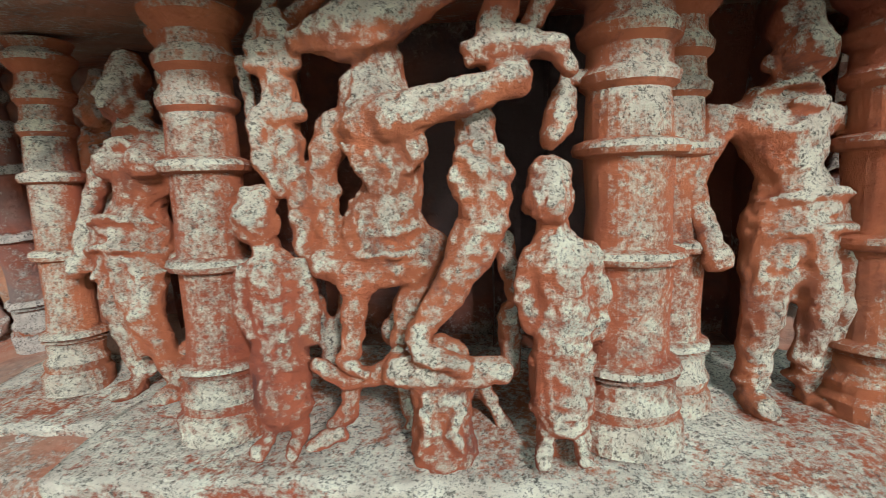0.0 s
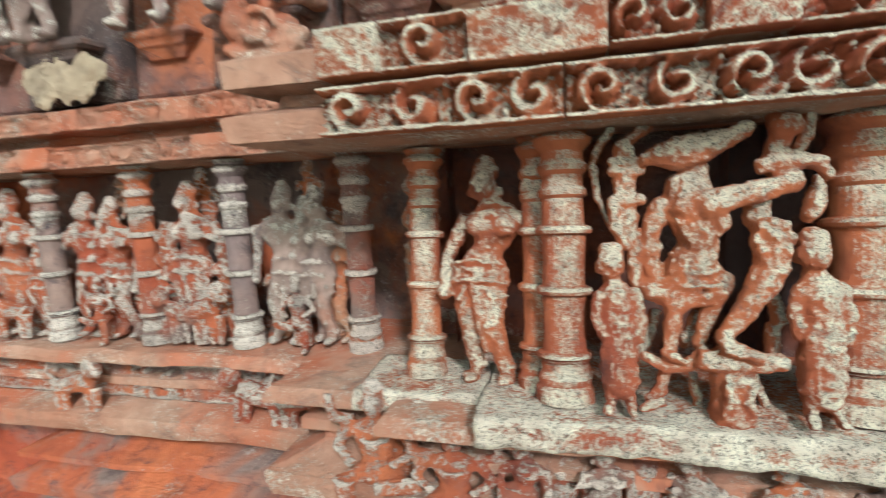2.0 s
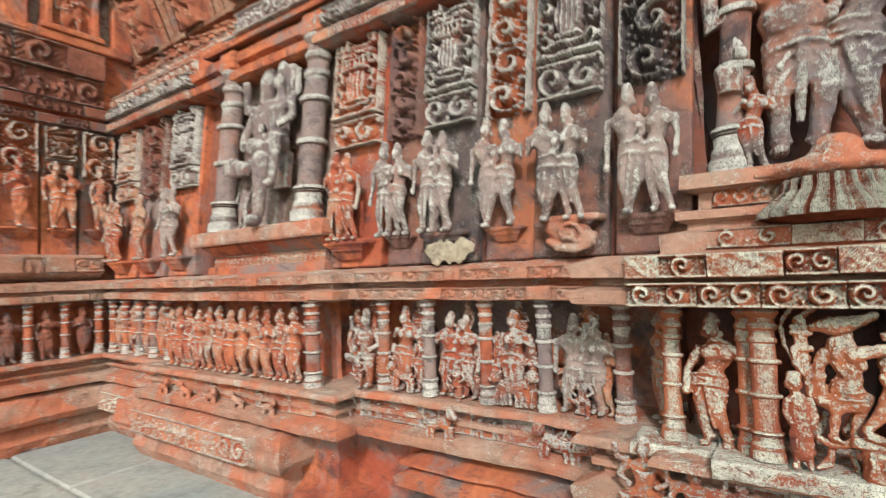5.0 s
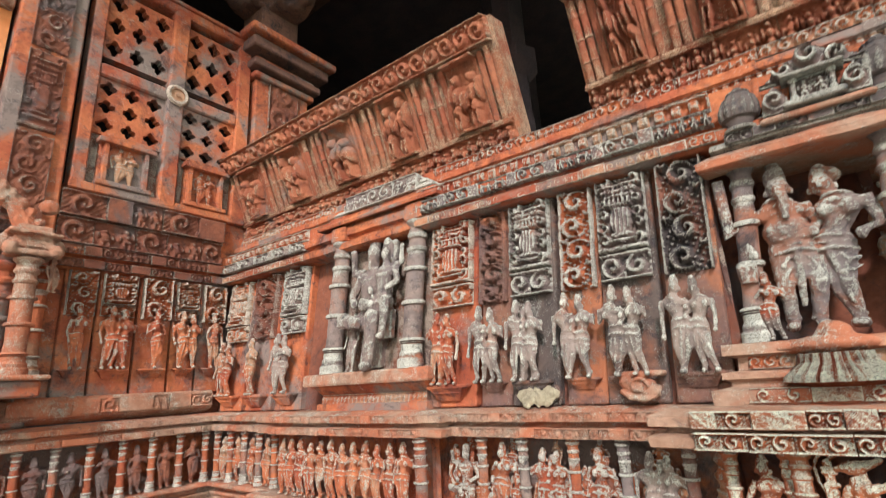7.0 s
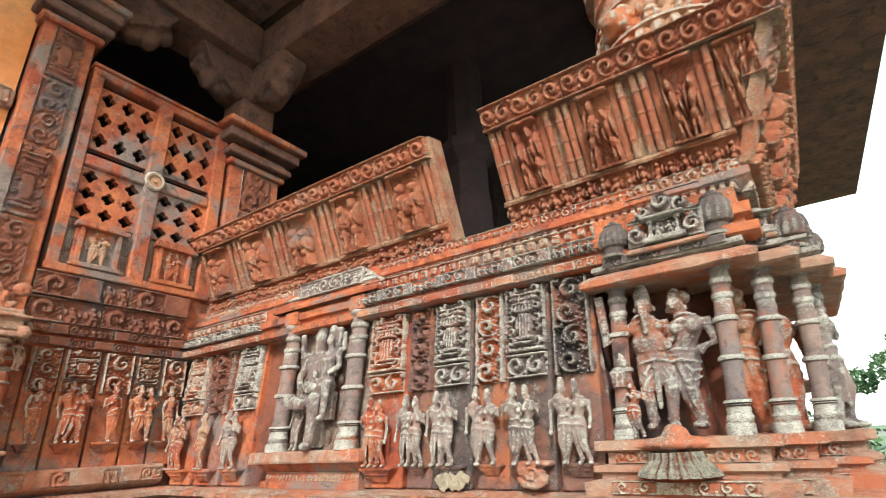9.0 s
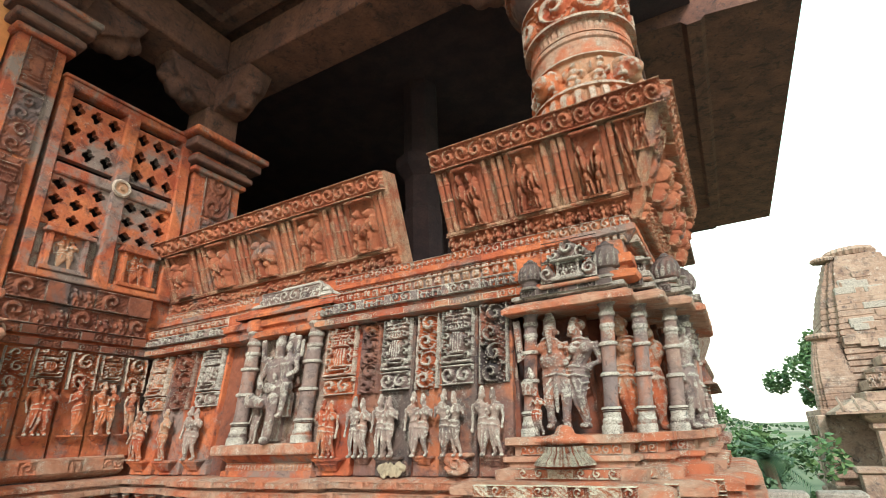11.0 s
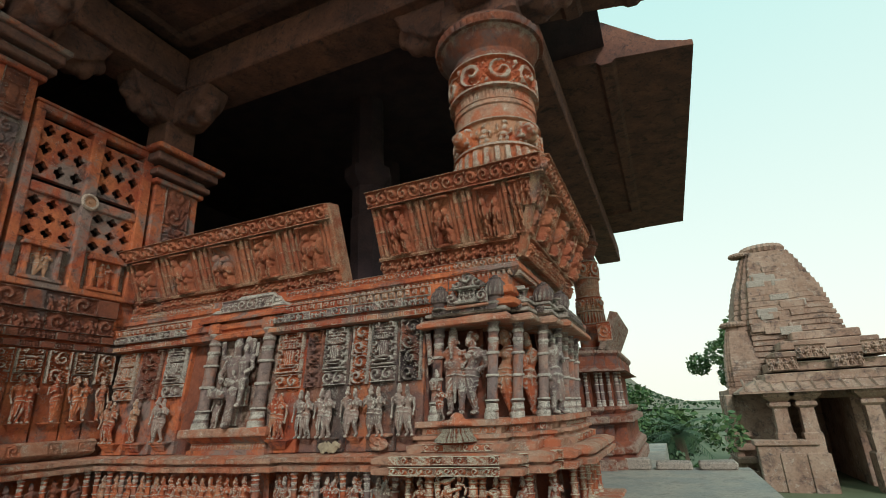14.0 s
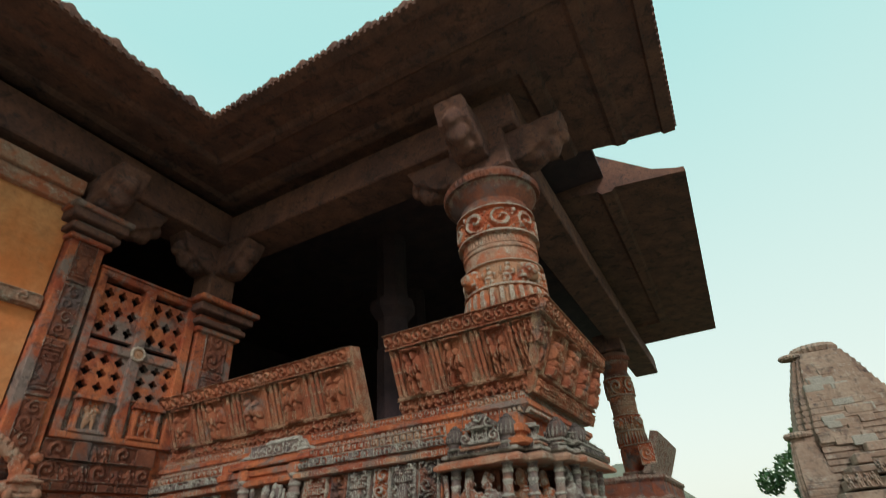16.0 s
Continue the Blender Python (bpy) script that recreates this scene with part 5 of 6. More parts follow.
for i, (z, o) in enumerate(((2.80, 0.0), (2.84, -0.06), (2.88, -0.13), (2.92, -0.2))):
    part("roof_tier", MB().sweep([(nx0 - o, 0.66), (nx0 - o, 0.48 - o * 0.35), (nx1 + o, 0.48 - o * 0.35), (nx1 + o, 0.66)], [(-0.1, z), (0.0, z), (0.015, z + 0.012), (0.0, z + 0.03), (-0.01, z + 0.042), (-0.1, z + 0.042)]), m_grey, niche)
course(niche, (nx0 + 0.1, 0.475), (nx1 - 0.1, 0.475), 2.80, 0.10, m_grey, ("crowd", "scroll"), (0.2, 0.2), 0.005, 0.02, 0.015, 0, 0)
god = seated(MB(), 0.0, 1.0, knee=1)
seated(god, 0.2, 0.72, oy=-0.06, oz=0.2, knee=1)
body(god, -0.22, 0.42)
GOD = carved("statue", god, m_grey, 0.012, 0.005, 3.3)
tilt(put("statue", GOD, at(-2.235, 0.50, 1.853, 0, 0.56, sx=0.60, sz=0.76), None, "large grey weathered seated couple in the niche", "statue"), -2.2, 0.5, 1.853)

tilt(niche, -2.2, 0.55, 1.85)

# ---- aedicule on the corner ----
aed = put("aedicule", MB().sweep(AED, [(-0.3, 1.655), (0.10, 1.655), (0.105, 1.70), (0.05, 1.71), (0.05, 1.725), (0.075, 1.735), (0.075, 1.755), (0.03, 1.76), (0.03, 1.80), (0.07, 1.81), (0.07, 1.845), (-0.3, 1.85)]).mesh("base", m_pale), Matrix(), None, "corner shrine of ringed pillars under a stepped roof", "aedicule")
for a, b in (((-0.46, 0.55), (0.03, 0.55)), ((0.03, 0.68), (0.16, 0.68)), ((0.16, 0.9), (0.27, 0.9)), ((0.32, 1.15), (0.32, 2.0))):
    course(aed, a, b, 1.762, 0.042, m_redfig, ("scroll",), (0.25,), 0.004, 0.014, 0.035, 0, 0)
    course(aed, a, b, 1.662, 0.042, m_crust, ("wide", "plain"), (0.16, 0.12), 0.004, 0.014, 0.10, 0, 0)
COL_P = pillar_set(0.036, 0.665, m_grey, 24)
for x, y in ((-0.43, 0.58), (-0.02, 0.565), (0.115, 0.70), (0.24, 0.915), (0.285, 1.19), (0.285, 1.45), (0.285, 1.7), (0.285, 1.95)):
    colonnette(COL_P, x, y, 1.845, 1.0, "grey ringed pillar", parent=aed)
part("shrine_eave", MB().sweep(dense(AED, 0.04), [(-0.45, 2.47), (-0.02, 2.47), (0.08, 2.462), (0.095, 2.468), (0.098, 2.492), (0.06, 2.52), (-0.45, 2.54)]).worn(0.006, 8, 3), m_pale, aed, "sloping pale edged stone eave")
part("roof_tier", MB().sweep(dense(AED, 0.04), [(-0.45, 2.53), (0.03, 2.53), (0.055, 2.54), (0.055, 2.56), (0.0, 2.58), (-0.45, 2.60)]).worn(0.006, 12, 5), m_slate, aed)
part("roof_tier", MB().sweep(AED, [(-0.45, 2.60), (-0.02, 2.60), (0.03, 2.615), (0.03, 2.63), (-0.05, 2.66), (-0.05, 2.70), (-0.45, 2.70)]), m_slate, aed)
for a, b in (((-0.46, 0.55), (0.03, 0.55)), ((0.03, 0.68), (0.16, 0.68)), ((0.16, 0.9), (0.27, 0.9)), ((0.32, 1.15), (0.32, 2.0))):
    course(aed, a, b, 2.548, 0.035, m_slate, ("scroll", "plain"), (0.09, 0.07), 0.004, 0.014, 0.06, 0, 0)
    course(aed, a, b, 2.602, 0.05, m_slate, ("crowd", "plain", "scroll"), (0.09, 0.05, 0.07), 0.004, 0.02, 0.005, 0, 0)
    course(aed, a, b, 2.662, 0.04, m_grey, ("crowd", "scroll"), (0.08, 0.06), 0.004, 0.018, -0.055, 0, 0)
def ribbed_dome(x, y, sc):
    """Small ribbed dome on a waisted foot."""
    d = MB().lathe(0, 0, [(0.062, 0), (0.066, 0.012), (0.052, 0.02), (0.058, 0.05), (0.072, 0.06), (0.08, 0.085), (0.078, 0.12), (0.066, 0.155), (0.044, 0.178), (0.046, 0.19), (0.03, 0.197), (0.016, 0.215)], 96)
    d.v = [(p * (1 + 0.07 * abs(math.sin(7 * math.atan2(q, p))) * (z > 0.055)), q * (1 + 0.07 * abs(math.sin(7 * math.atan2(q, p))) * (z > 0.055)), z) for p, q, z in d.v]
    put("dome", d.mesh("dome", m_slate), at(x, y, 2.585, 20, sc), aed, "small ribbed stone dome")


def model_shrine(x, y, rz, w, h, z=2.60, crest=True):
    """Miniature shrine: sill, two posts, a figure in the opening, lintel and stacked roof."""
    base = put("model_shrine", MB().box(-w / 2 - 0.02, w / 2 + 0.02, -0.03, 0.07, 0, 0.022, 0.005).box(-w / 2, w / 2, 0.02, 0.07, 0.022, h, 0.004).mesh("model_shrine", m_slate), at(x, y, z, rz), aed, "miniature stone shrine")
    for sd in (-1, 1):
        put("post", MB().lathe(0, 0, [(0.012, 0.02), (0.012, 0.035), (0.008, 0.04), (0.008, h * 0.55), (0.013, h * 0.6), (0.013, h * 0.66)], 10).mesh("post", m_grey), at(sd * (w / 2 - 0.012), -0.008, 0), base)
    put("figure", raw_mesh("figure", relief(w * 0.72, h * 0.55, crowd(w * 0.72, h * 0.55, w * 0.36, 3), 0.03, 0.004, 0.01), m_grey), at(0, 0.012, h * 0.1), base)
    roof = MB()
    for k in range(3):
        o = 0.022 - 0.022 * k
        roof.box(-w / 2 - o, w / 2 + o, -0.03 - o + 0.02 * k, 0.07, h * (0.66 + 0.1 * k), h * (0.73 + 0.1 * k), 0.004)
    put("roof", roof.mesh("roof", m_slate), Matrix(), base)
    if crest:
        for sd in (-1, 1):
            put("scroll", raw_mesh("scroll", relief(0.075, h * 0.8, lambda X, Z: spiral(X, Z, 0, h * 0.3, 0.034, sd), 0.03, 0.004, 0.015, hole=lambda X, Z: Z > h * 0.75 - 1.6 * np.abs(X)), m_grey), at(sd * (w / 2 + 0.045), 0.0, 0.0), base)


for x, y, sc in ((-0.405, 0.50, 0.8), (-0.005, 0.53, 0.95), (0.24, 0.93, 0.95), (0.30, 1.25, 0.9)):
    ribbed_dome(x, y, sc)
gable = relief(0.30, 0.12, lambda X, Z: np.maximum(spiral(X, Z, -0.075, 0.035, 0.035, 1), np.maximum(spiral(X, Z, 0.075, 0.035, 0.035, -1), spiral(X, Z, 0, 0.07, 0.04, 1))), 0.04, 0.004, 0.012, hole=lambda X, Z: Z > 0.115 - np.abs(X) * 0.72)
put("gable", raw_mesh("gable", gable, m_grey), at(-0.185, 0.475, 2.71), aed, "carved arched gable")
model_shrine(-0.185, 0.465, 0, 0.13, 0.15)
model_shrine(0.115, 0.66, 20, 0.12, 0.13, crest=False)
model_shrine(0.255, 1.08, 60, 0.12, 0.12, crest=False)
for x0, x1, y, k in ((-0.34, -0.03, 0.455, 0), (-0.05, 0.07, 0.50, 1), (0.05, 0.2, 0.63, 2)):
    part("roof_slab", MB().box(x0, x1, y, y + 0.2, 2.572, 2.592, 0.006).worn(0.004, 14, k), m_pale, aed, "pale chipped roof slab")
tilt(aed, -0.2, 0.6, 1.85, 0.085, 0.05)
# figures of the aedicule, and the lotus they stand on
gan = body(MB(), sway=0.02, arm_l=(0.24, 0.56, 0.20, 0.40), arm_r=(0.17, 0.55, 0.12, 0.50), crown=0.10)
gan.ball((0, -0.02, 0.60), (0.13, 0.10, 0.10))
gan.tube([(0.0, -0.09, 0.88), (0.01, -0.13, 0.78), (0.0, -0.13, 0.66)], [0.04, 0.032, 0.022], 8)
gan.tube([(-0.17, -0.02, 0.72), (-0.30, -0.02, 0.62), (-0.31, -0.04, 1.0)], [0.045, 0.04, 0.035], 8)
gan.tube([(-0.25, -0.08, 0.42), (-0.25, -0.08, 0.30)], [0.06, 0.05], 8)
statue(carved("statue", gan, m_grey, 0.009, 0.005, 7.7), -0.285, 0.62, 1.875, 0.56, rz=8, label="large grey pot-bellied standing statue on a lotus", group="shrine figures")
wom = body(MB(), sway=-0.055, female=True, arm_l=(0.18, 0.58, 0.16, 0.68), arm_r=(0.21, 0.50, 0.12, 0.46), cross=0.5, crown=0.05)
wom.ball((0.02, 0.04, 0.95), (0.062, 0.055, 0.055))
WM = carved("statue", wom, m_grey, 0.009, 0.005, 8.8)
statue(WM, -0.145, 0.63, 1.875, 0.54, rz=-12, label="graceful grey stone woman beside the large statue", group="shrine figures")
statue(with_mat(WM, m_redfig), 0.05, 0.80, 1.85, 0.58, rz=25, label="red stone woman between the shrine pillars", group="shrine figures")
statue(FIG_R[4], 0.16, 0.98, 1.85, 0.56, rz=40, label="red stone figure between the shrine pillars", group="shrine figures")
statue(with_mat(FIG[6], m_grey), 0.305, 1.08, 1.85, 0.58, rz=60, label="grey weathered figures on the outer corner", group="shrine figures")
statue(FIG_C[1], -0.37, 0.56, 1.85, 0.22, rz=5, label="small attendant holding up a pot", group="shrine figures")
lot = MB()
for j in range(2):
    lot.lathe(0, 0, [(0.08, 0), (0.135, 0.015), (0.13, 0.03), (0.09, 0.07), (0.085, 0.095)], 144)
lot.v = [(x * (1 + 0.07 * math.cos(20 * math.atan2(y, x))), y * (1 + 0.07 * math.cos(20 * math.atan2(y, x))), z) for x, y, z in lot.v]
lstand = put("lotus_stand", lot.mesh("lotus_stand", m_crust, False), at(-0.235, 0.47, 1.705), None, "fluted pale stone lotus stand with broken cushion", "lotus stand")
lb = MB()
lb.ball((0, 0, 0.0), (0.12, 0.08, 0.03), 16, 6)
lb.ball((0.01, -0.02, 0.03), (0.05, 0.05, 0.04))
lb.ball((-0.08, 0.02, 0.0), (0.10, 0.06, 0.02), 14, 5)
put("cushion", carved("cushion", lb, m_pale, 0.006, 0.003), at(0, 0.03, 0.12), lstand, "broken pale lotus cushion")
# ---- leaning seat backs ----
TH = math.degrees(math.atan2(0.25, 0.60))


def seat_back(path, label):
    return thing("seat_back", MB().sweep(path, [(-0.13, 2.955), (0.0, 2.955), (0.262, 3.61), (0.13, 3.64)]), m_tan, label, "seat back", "seat backs")


def lean(o, d, s, v, out=0.0):
    """A pose on a leaning face: o plan corner, d way, s along, v up the slope."""
    rz = math.degrees(math.atan2(d[1], d[0]))
    return pose(o[0] + d[0] * s, o[1] + d[1] * s, 2.957, 0, 0, rz) @ pose(0, 0, 0, TH, 0, 0) @ pose(0, -0.004 - out, v * 1.07) @ Matrix.Diagonal((1, 1, 1.07, 1))


def rods(h, r, mat):
    mb = MB()
    mb.lathe(0, 0, [(r, 0), (r, h * 0.22), (r * 1.25, h * 0.24), (r, h * 0.27), (r, h * 0.5), (r * 1.25, h * 0.52), (r, h * 0.55), (r, h * 0.78), (r * 1.25, h * 0.8), (r, h * 0.83), (r, h)], 10)
    return mb.mesh("rod", mat)


ROD = rods(0.36, 0.017, m_tan)
STRIP = raw_mesh("strip", relief(0.035, 0.36, beads(0.035, 0.36, 0.02), 0.008, 0.006, 0.01), m_tan)


def dress(back, o, d, L, seed, unit, top_extra=0.0, mat=None, lead=0.0):
    mat = mat or m_tan
    n = max(1, int(round(L / 0.42)))
    for i in range(n):
        w = L / n
        put("figure_band", raw_mesh("figure_band", relief(w - 0.002, 0.135, crowd(w, 0.135, 0.055, seed + i), 0.055, 0.005, 0.02, seed=i), mat), lean(o, d, (i + 0.5) * w, 0.0), back)
    put("string_course", MB().box(-L / 2, L / 2, -0.03, 0.02, 0, 0.018, 0.004).mesh("string_course", mat), lean(o, d, L / 2, 0.137), back)
    # bays of rods and figure fields
    k = max(1, int(round(L / unit)))
    u = L / k
    for i in range(k):
        s0 = i * u
        for j in (0.09, 0.20):
            put("rod", ROD, lean(o, d, s0 + j * u, 0.158, 0.012), back)
        put("strip", STRIP, lean(o, d, s0 + 0.31 * u, 0.158), back)
        fw = 0.40 * u
        put("figure_field", raw_mesh("figure_field", relief(fw, 0.36, crowd(fw, 0.36, fw * (0.5 if i % 2 else 0.36), seed * 3 + i), 0.085, 0.0045, 0.02, seed=i + seed), mat), lean(o, d, s0 + 0.57 * u, 0.158), back)
        put("strip", STRIP, lean(o, d, s0 + 0.82 * u, 0.158), back)
        put("rod", ROD, lean(o, d, s0 + 0.92 * u, 0.158, 0.012), back)
    # carved top rail
    LT = L + top_extra + lead
    n = max(1, int(round(LT / 0.5)))
    for i in range(n):
        w = LT / n
        put("top_rail", raw_mesh("top_rail", relief(w - 0.002, 0.125, scrolls(w, 0.125, 0.10), 0.03, 0.005, 0.11, seed=i), mat), lean(o, d, (i + 0.5) * w - lead, 0.535, 0.03), back)


sb1 = seat_back([(-3.86, 0.77), (-1.3, 0.77)], "long red sandstone leaning seat back carved with figures and rods")
dress(sb1, (-3.86, 0.77), (1, 0), 2.54, 11, 0.5)
sb2 = seat_back([(-0.92, 0.77), (0.23, 0.77), (0.23, 2.5)], "corner piece of red leaning seat back, carved, broken at one end")
dress(sb2, (-0.92, 0.77), (1, 0), 1.15, 23, 0.38, 0.27)
dress(sb2, (0.23, 0.77), (0, 1), 1.73, 37, 0.46, lead=0.255)
arris = MB()
arris.rings([[(0.23 + k * 0.262 + 0.032 * p, 0.77 - k * 0.262 + 0.032 * q, 2.957 + 0.653 * k) for p, q in ((-0.9, -1.0), (0.35, -0.75), (0.75, -0.35), (1.0, 0.9), (0, 0))] for k in np.linspace(0, 0.86, 24)])
part("corner_strip", arris.worn(0.005, 16, 2), m_tan, sb2, "plain red stone corner strip")

# carved wedges where the two flaring faces meet
for o, d, s in (((-0.92, 0.77), (1, 0), 1.15), ((0.23, 0.77), (0, 1), 0.0)):
    e = 1 if s else -1
    put("figure_field", raw_mesh("figure_field", relief(0.075, 0.36, crowd(0.075, 0.36, 0.07, 5), 0.05, 0.005, 0.02), m_tan), lean(o, d, s + e * 0.036, 0.158), sb2)
    put("figure_field", raw_mesh("figure_field", relief(0.09, 0.18, crowd(0.09, 0.18, 0.07, 8), 0.04, 0.005, 0.02), m_tan), lean(o, d, s + e * 0.118, 0.338), sb2)

# ---- round column on the corner ----
def drum(name, parent, cx, cy, rows, mat, f=None, depth=0.03, nseg=72, label=""):
    """A turned drum; f gives carving over (arc, height) on its side."""
    z0, z1 = rows[0][1], rows[-1][1]
    if f is None:
        return part(name, MB().lathe(cx, cy, rows, nseg), mat, parent, label)
    nz = 28
    mb = MB()
    out = []
    R0 = rows[0][0]
    for j in range(nz + 1):
        z = z0 + (z1 - z0) * j / nz
        a = np.linspace(0, 2 * np.pi, nseg * 2, endpoint=False)
        X = (a * R0)
        hgt = f(X - np.pi * R0, np.full_like(X, z - z0))
        rr = np.interp(z, [q[1] for q in rows], [q[0] for q in rows]) + depth * hgt
        out.append([(cx + r * math.cos(t), cy + r * math.sin(t), z) for r, t in zip(rr, a)])
    mb.rings(out)
    me = raw_mesh(name, mb, mat, False)
    return put(name, me, Matrix(), parent, label)


def column(cx, cy, R, label):
    col = thing("column", MB().lathe(cx, cy, [(R * 1.12, 3.30), (R * 1.12, 3.66), (R * 0.98, 3.70)], 48), m_red, label, "column", "carved columns")
    C = 2 * math.pi * R
    drum("petal_band", col, cx, cy, [(R * 1.06, 3.70), (R * 1.02, 3.92)], m_redfig, beads(C, 0.22, C / 26), 0.035)
    drum("figure_band", col, cx, cy, [(R * 1.0, 3.92), (R * 1.0, 4.16)], m_redfig, crowd(C, 0.24, C / 14, 3), 0.04)
    drum("plain_band", col, cx, cy, [(R * 1.0, 4.16), (R * 0.99, 4.18), (R * 0.99, 4.30), (R * 1.03, 4.31), (R * 1.03, 4.34), (R * 0.98, 4.36)], m_pale)
    drum("garland_band", col, cx, cy, [(R * 0.98, 4.36), (R * 0.98, 4.46)], m_pale, beads(C, 0.1, C / 60), 0.012)
    drum("face_band", col, cx, cy, [(R * 1.0, 4.46), (R * 1.0, 4.76)], m_redfig, scrolls(C, 0.30, 0.26), 0.05)
    drum("neck", col, cx, cy, [(R * 0.98, 4.76), (R * 1.04, 4.78), (R * 1.04, 4.82), (R * 0.97, 4.84), (R * 0.98, 4.88), (R * 1.15, 4.95), (R * 1.30, 5.03)], m_brown)
    drum("capital_lip", col, cx, cy, [(R * 1.36, 5.03), (R * 1.40, 5.10)], m_brown, beads(C * 1.38, 0.08, C / 70), 0.015)
    drum("abacus", col, cx, cy, [(R * 1.36, 5.10), (R * 1.30, 5.16), (R * 0.9, 5.20), (R * 0.9, 5.3)], m_roof)
    # projecting carved blocks, two on the drum
    for a in (-35, -120):
        c, s = math.cos(radians(a)), math.sin(radians(a))
        put("boss", carved("boss", MB().box(-0.09, 0.09, -0.05, 0.1, -0.08, 0.08, 0.02).ball((0, -0.06, 0), (0.07, 0.05, 0.06)), m_redfig, 0.012, 0.008), at(cx + R * 1.05 * c, cy + R * 1.05 * s, 4.03, a + 90), col, "carved projecting boss")
    return col


column(0.02, 1.13, 0.355, "round red stone column with carved bands and flared capital")
# bracket capital: four scrolled arms
brk = put("bracket_capital", MB().box(-0.34, 0.38, 0.80, 1.48, 5.2, 5.5, 0.03).mesh("bracket_capital", m_roof), Matrix(), None, "dark stone bracket capital with carved scrolled arms", "capital")
ARM = MB()
ARM.add([(-0.17, 0, 0.42), (0.17, 0, 0.42), (0.17, -0.62, 0.42), (-0.17, -0.62, 0.42), (-0.17, 0, 0.0), (0.17, 0, 0.0), (0.17, -0.22, 0.02), (-0.17, -0.22, 0.02), (0.17, -0.52, 0.22), (-0.17, -0.52, 0.22)], [(0, 1, 2, 3), (4, 7, 6, 5), (7, 9, 8, 6), (9, 3, 2, 8), (0, 3, 9, 7, 4), (1, 5, 6, 8, 2), (0, 4, 5, 1)])
ARM.ball((0, -0.42, 0.12), (0.12, 0.12, 0.12)).ball((0, -0.55, 0.22), (0.10, 0.08, 0.10)).ball((0, -0.3, 0.03), (0.10, 0.1, 0.06))
ARMM = carved("bracket_arm", ARM, m_roof, 0.02, 0.012)
for rz, x, y in ((0, 0.02, 0.85), (90, 0.33, 1.13), (-90, -0.3, 1.13), (180, 0.02, 1.4)):
    put("bracket_arm", ARMM, at(x, y, 5.34, rz), brk)
part("impost", MB().box(-0.3, 0.34, 0.84, 1.42, 5.5, 5.75, 0.02), m_roof, brk)

# ---- lattice screen on the west wall ----
def star_holes(w, h, nx, nz):
    def hole(X, Z):
        px, pz = w / nx, h / nz
        x = (X + w / 2) / px
        z = Z / pz
        x, z = (x - np.floor(x) - 0.5) * 2, (z - np.floor(z) - 0.5) * 2
        r = np.hypot(x, z)
        th = np.arctan2(z, x)
        return r < 0.52 + 0.13 * np.cos(4 * th + np.pi / 4 * 0)
    return hole


lat = put("lattice_screen", MB().box(-0.06, 0.06, -0.52, -0.44, 0, 1.68, 0.008).mesh("frame", m_red), at(-3.86, 0, 3.09), None, "red stone lattice screen of pierced stars and framed panels", "lattice")
part("frame", MB().box(-0.06, 0.06, 0.55, 0.66, 0, 1.68, 0.008), m_red, lat)
part("frame", MB().box(-0.07, 0.07, 0.0, 0.12, 0, 1.68, 0.012), m_red, lat)
part("rail", MB().box(-0.055, 0.055, -0.44, 0.55, 0.84, 0.94, 0.012), m_red, lat)
part("rail", MB().box(-0.065, 0.065, -0.525, 0.665, 1.62, 1.72, 0.012).box(-0.03, 0.09, -0.54, 0.68, 1.69, 1.72, 0.006), m_red, lat)
part("rail", MB().box(-0.066, 0.066, -0.526, 0.666, -0.01, 0.05, 0.008), m_red, lat)
part("rosette", MB().lathe(0, 0, [(0.075, 0), (0.085, 0.015), (0.07, 0.03), (0.05, 0.025), (0.0501, 0.015), (0.02, 0.015), (0.015, 0.03)], 24).moved(pose(0.07, 0.06, 0.89, 0, 90, 0)), m_redfig, lat, "round carved boss")
for y0, y1 in ((-0.44, 0.0), (0.12, 0.55)):
    w = y1 - y0
    cy = (y0 + y1) / 2
    for z0, h, nz in ((1.0, 0.56, 3), (0.42, 0.42, 3)):
        me = raw_mesh("lattice", relief(w, h, lambda X, Z: 0.3 + 0 * X, 0.01, 0.0095, 0.06, hole=star_holes(w, h, 3, nz)), m_red, False)
        put("lattice", me, at(0.02, cy, z0, 90), lat)
    fn = put("framed_niche", MB().box(-w / 2 + 0.06, w / 2 - 0.06, -0.02, 0.05, 0.05, 0.42, 0.006).mesh("framed_niche", m_red), at(0.01, cy, 0, 90), lat, "small framed niche")
    for sd in (-1, 1):
        part("jamb", MB().box(sd * (w / 2 - 0.095) - 0.015, sd * (w / 2 - 0.095) + 0.015, -0.06, 0.0, 0.085, 0.35, 0.004), m_red, fn)
    part("lintel", MB().box(-w / 2 + 0.04, w / 2 - 0.04, -0.08, 0.0, 0.35, 0.385, 0.006), m_red, fn)
    part("pediment", MB().box(-w / 2 + 0.07, w / 2 - 0.07, -0.06, 0.0, 0.385, 0.42, 0.006), m_red, fn)
    part("sill", MB().box(-w / 2 + 0.05, w / 2 - 0.05, -0.07, 0.0, 0.05, 0.085, 0.006), m_red, fn)
    put("backing", MB().box(-w / 2, w / 2, 0.0, 0.04, 0.04, 0.42).mesh("backing", m_brown), at(0.0, cy, 0, 90), lat)
    put("statue", PAIR_R[1], at(-3.83, cy, 3.17, 90, 0.27), None, "small red stone figures in a framed niche", "statue", "lattice figures")
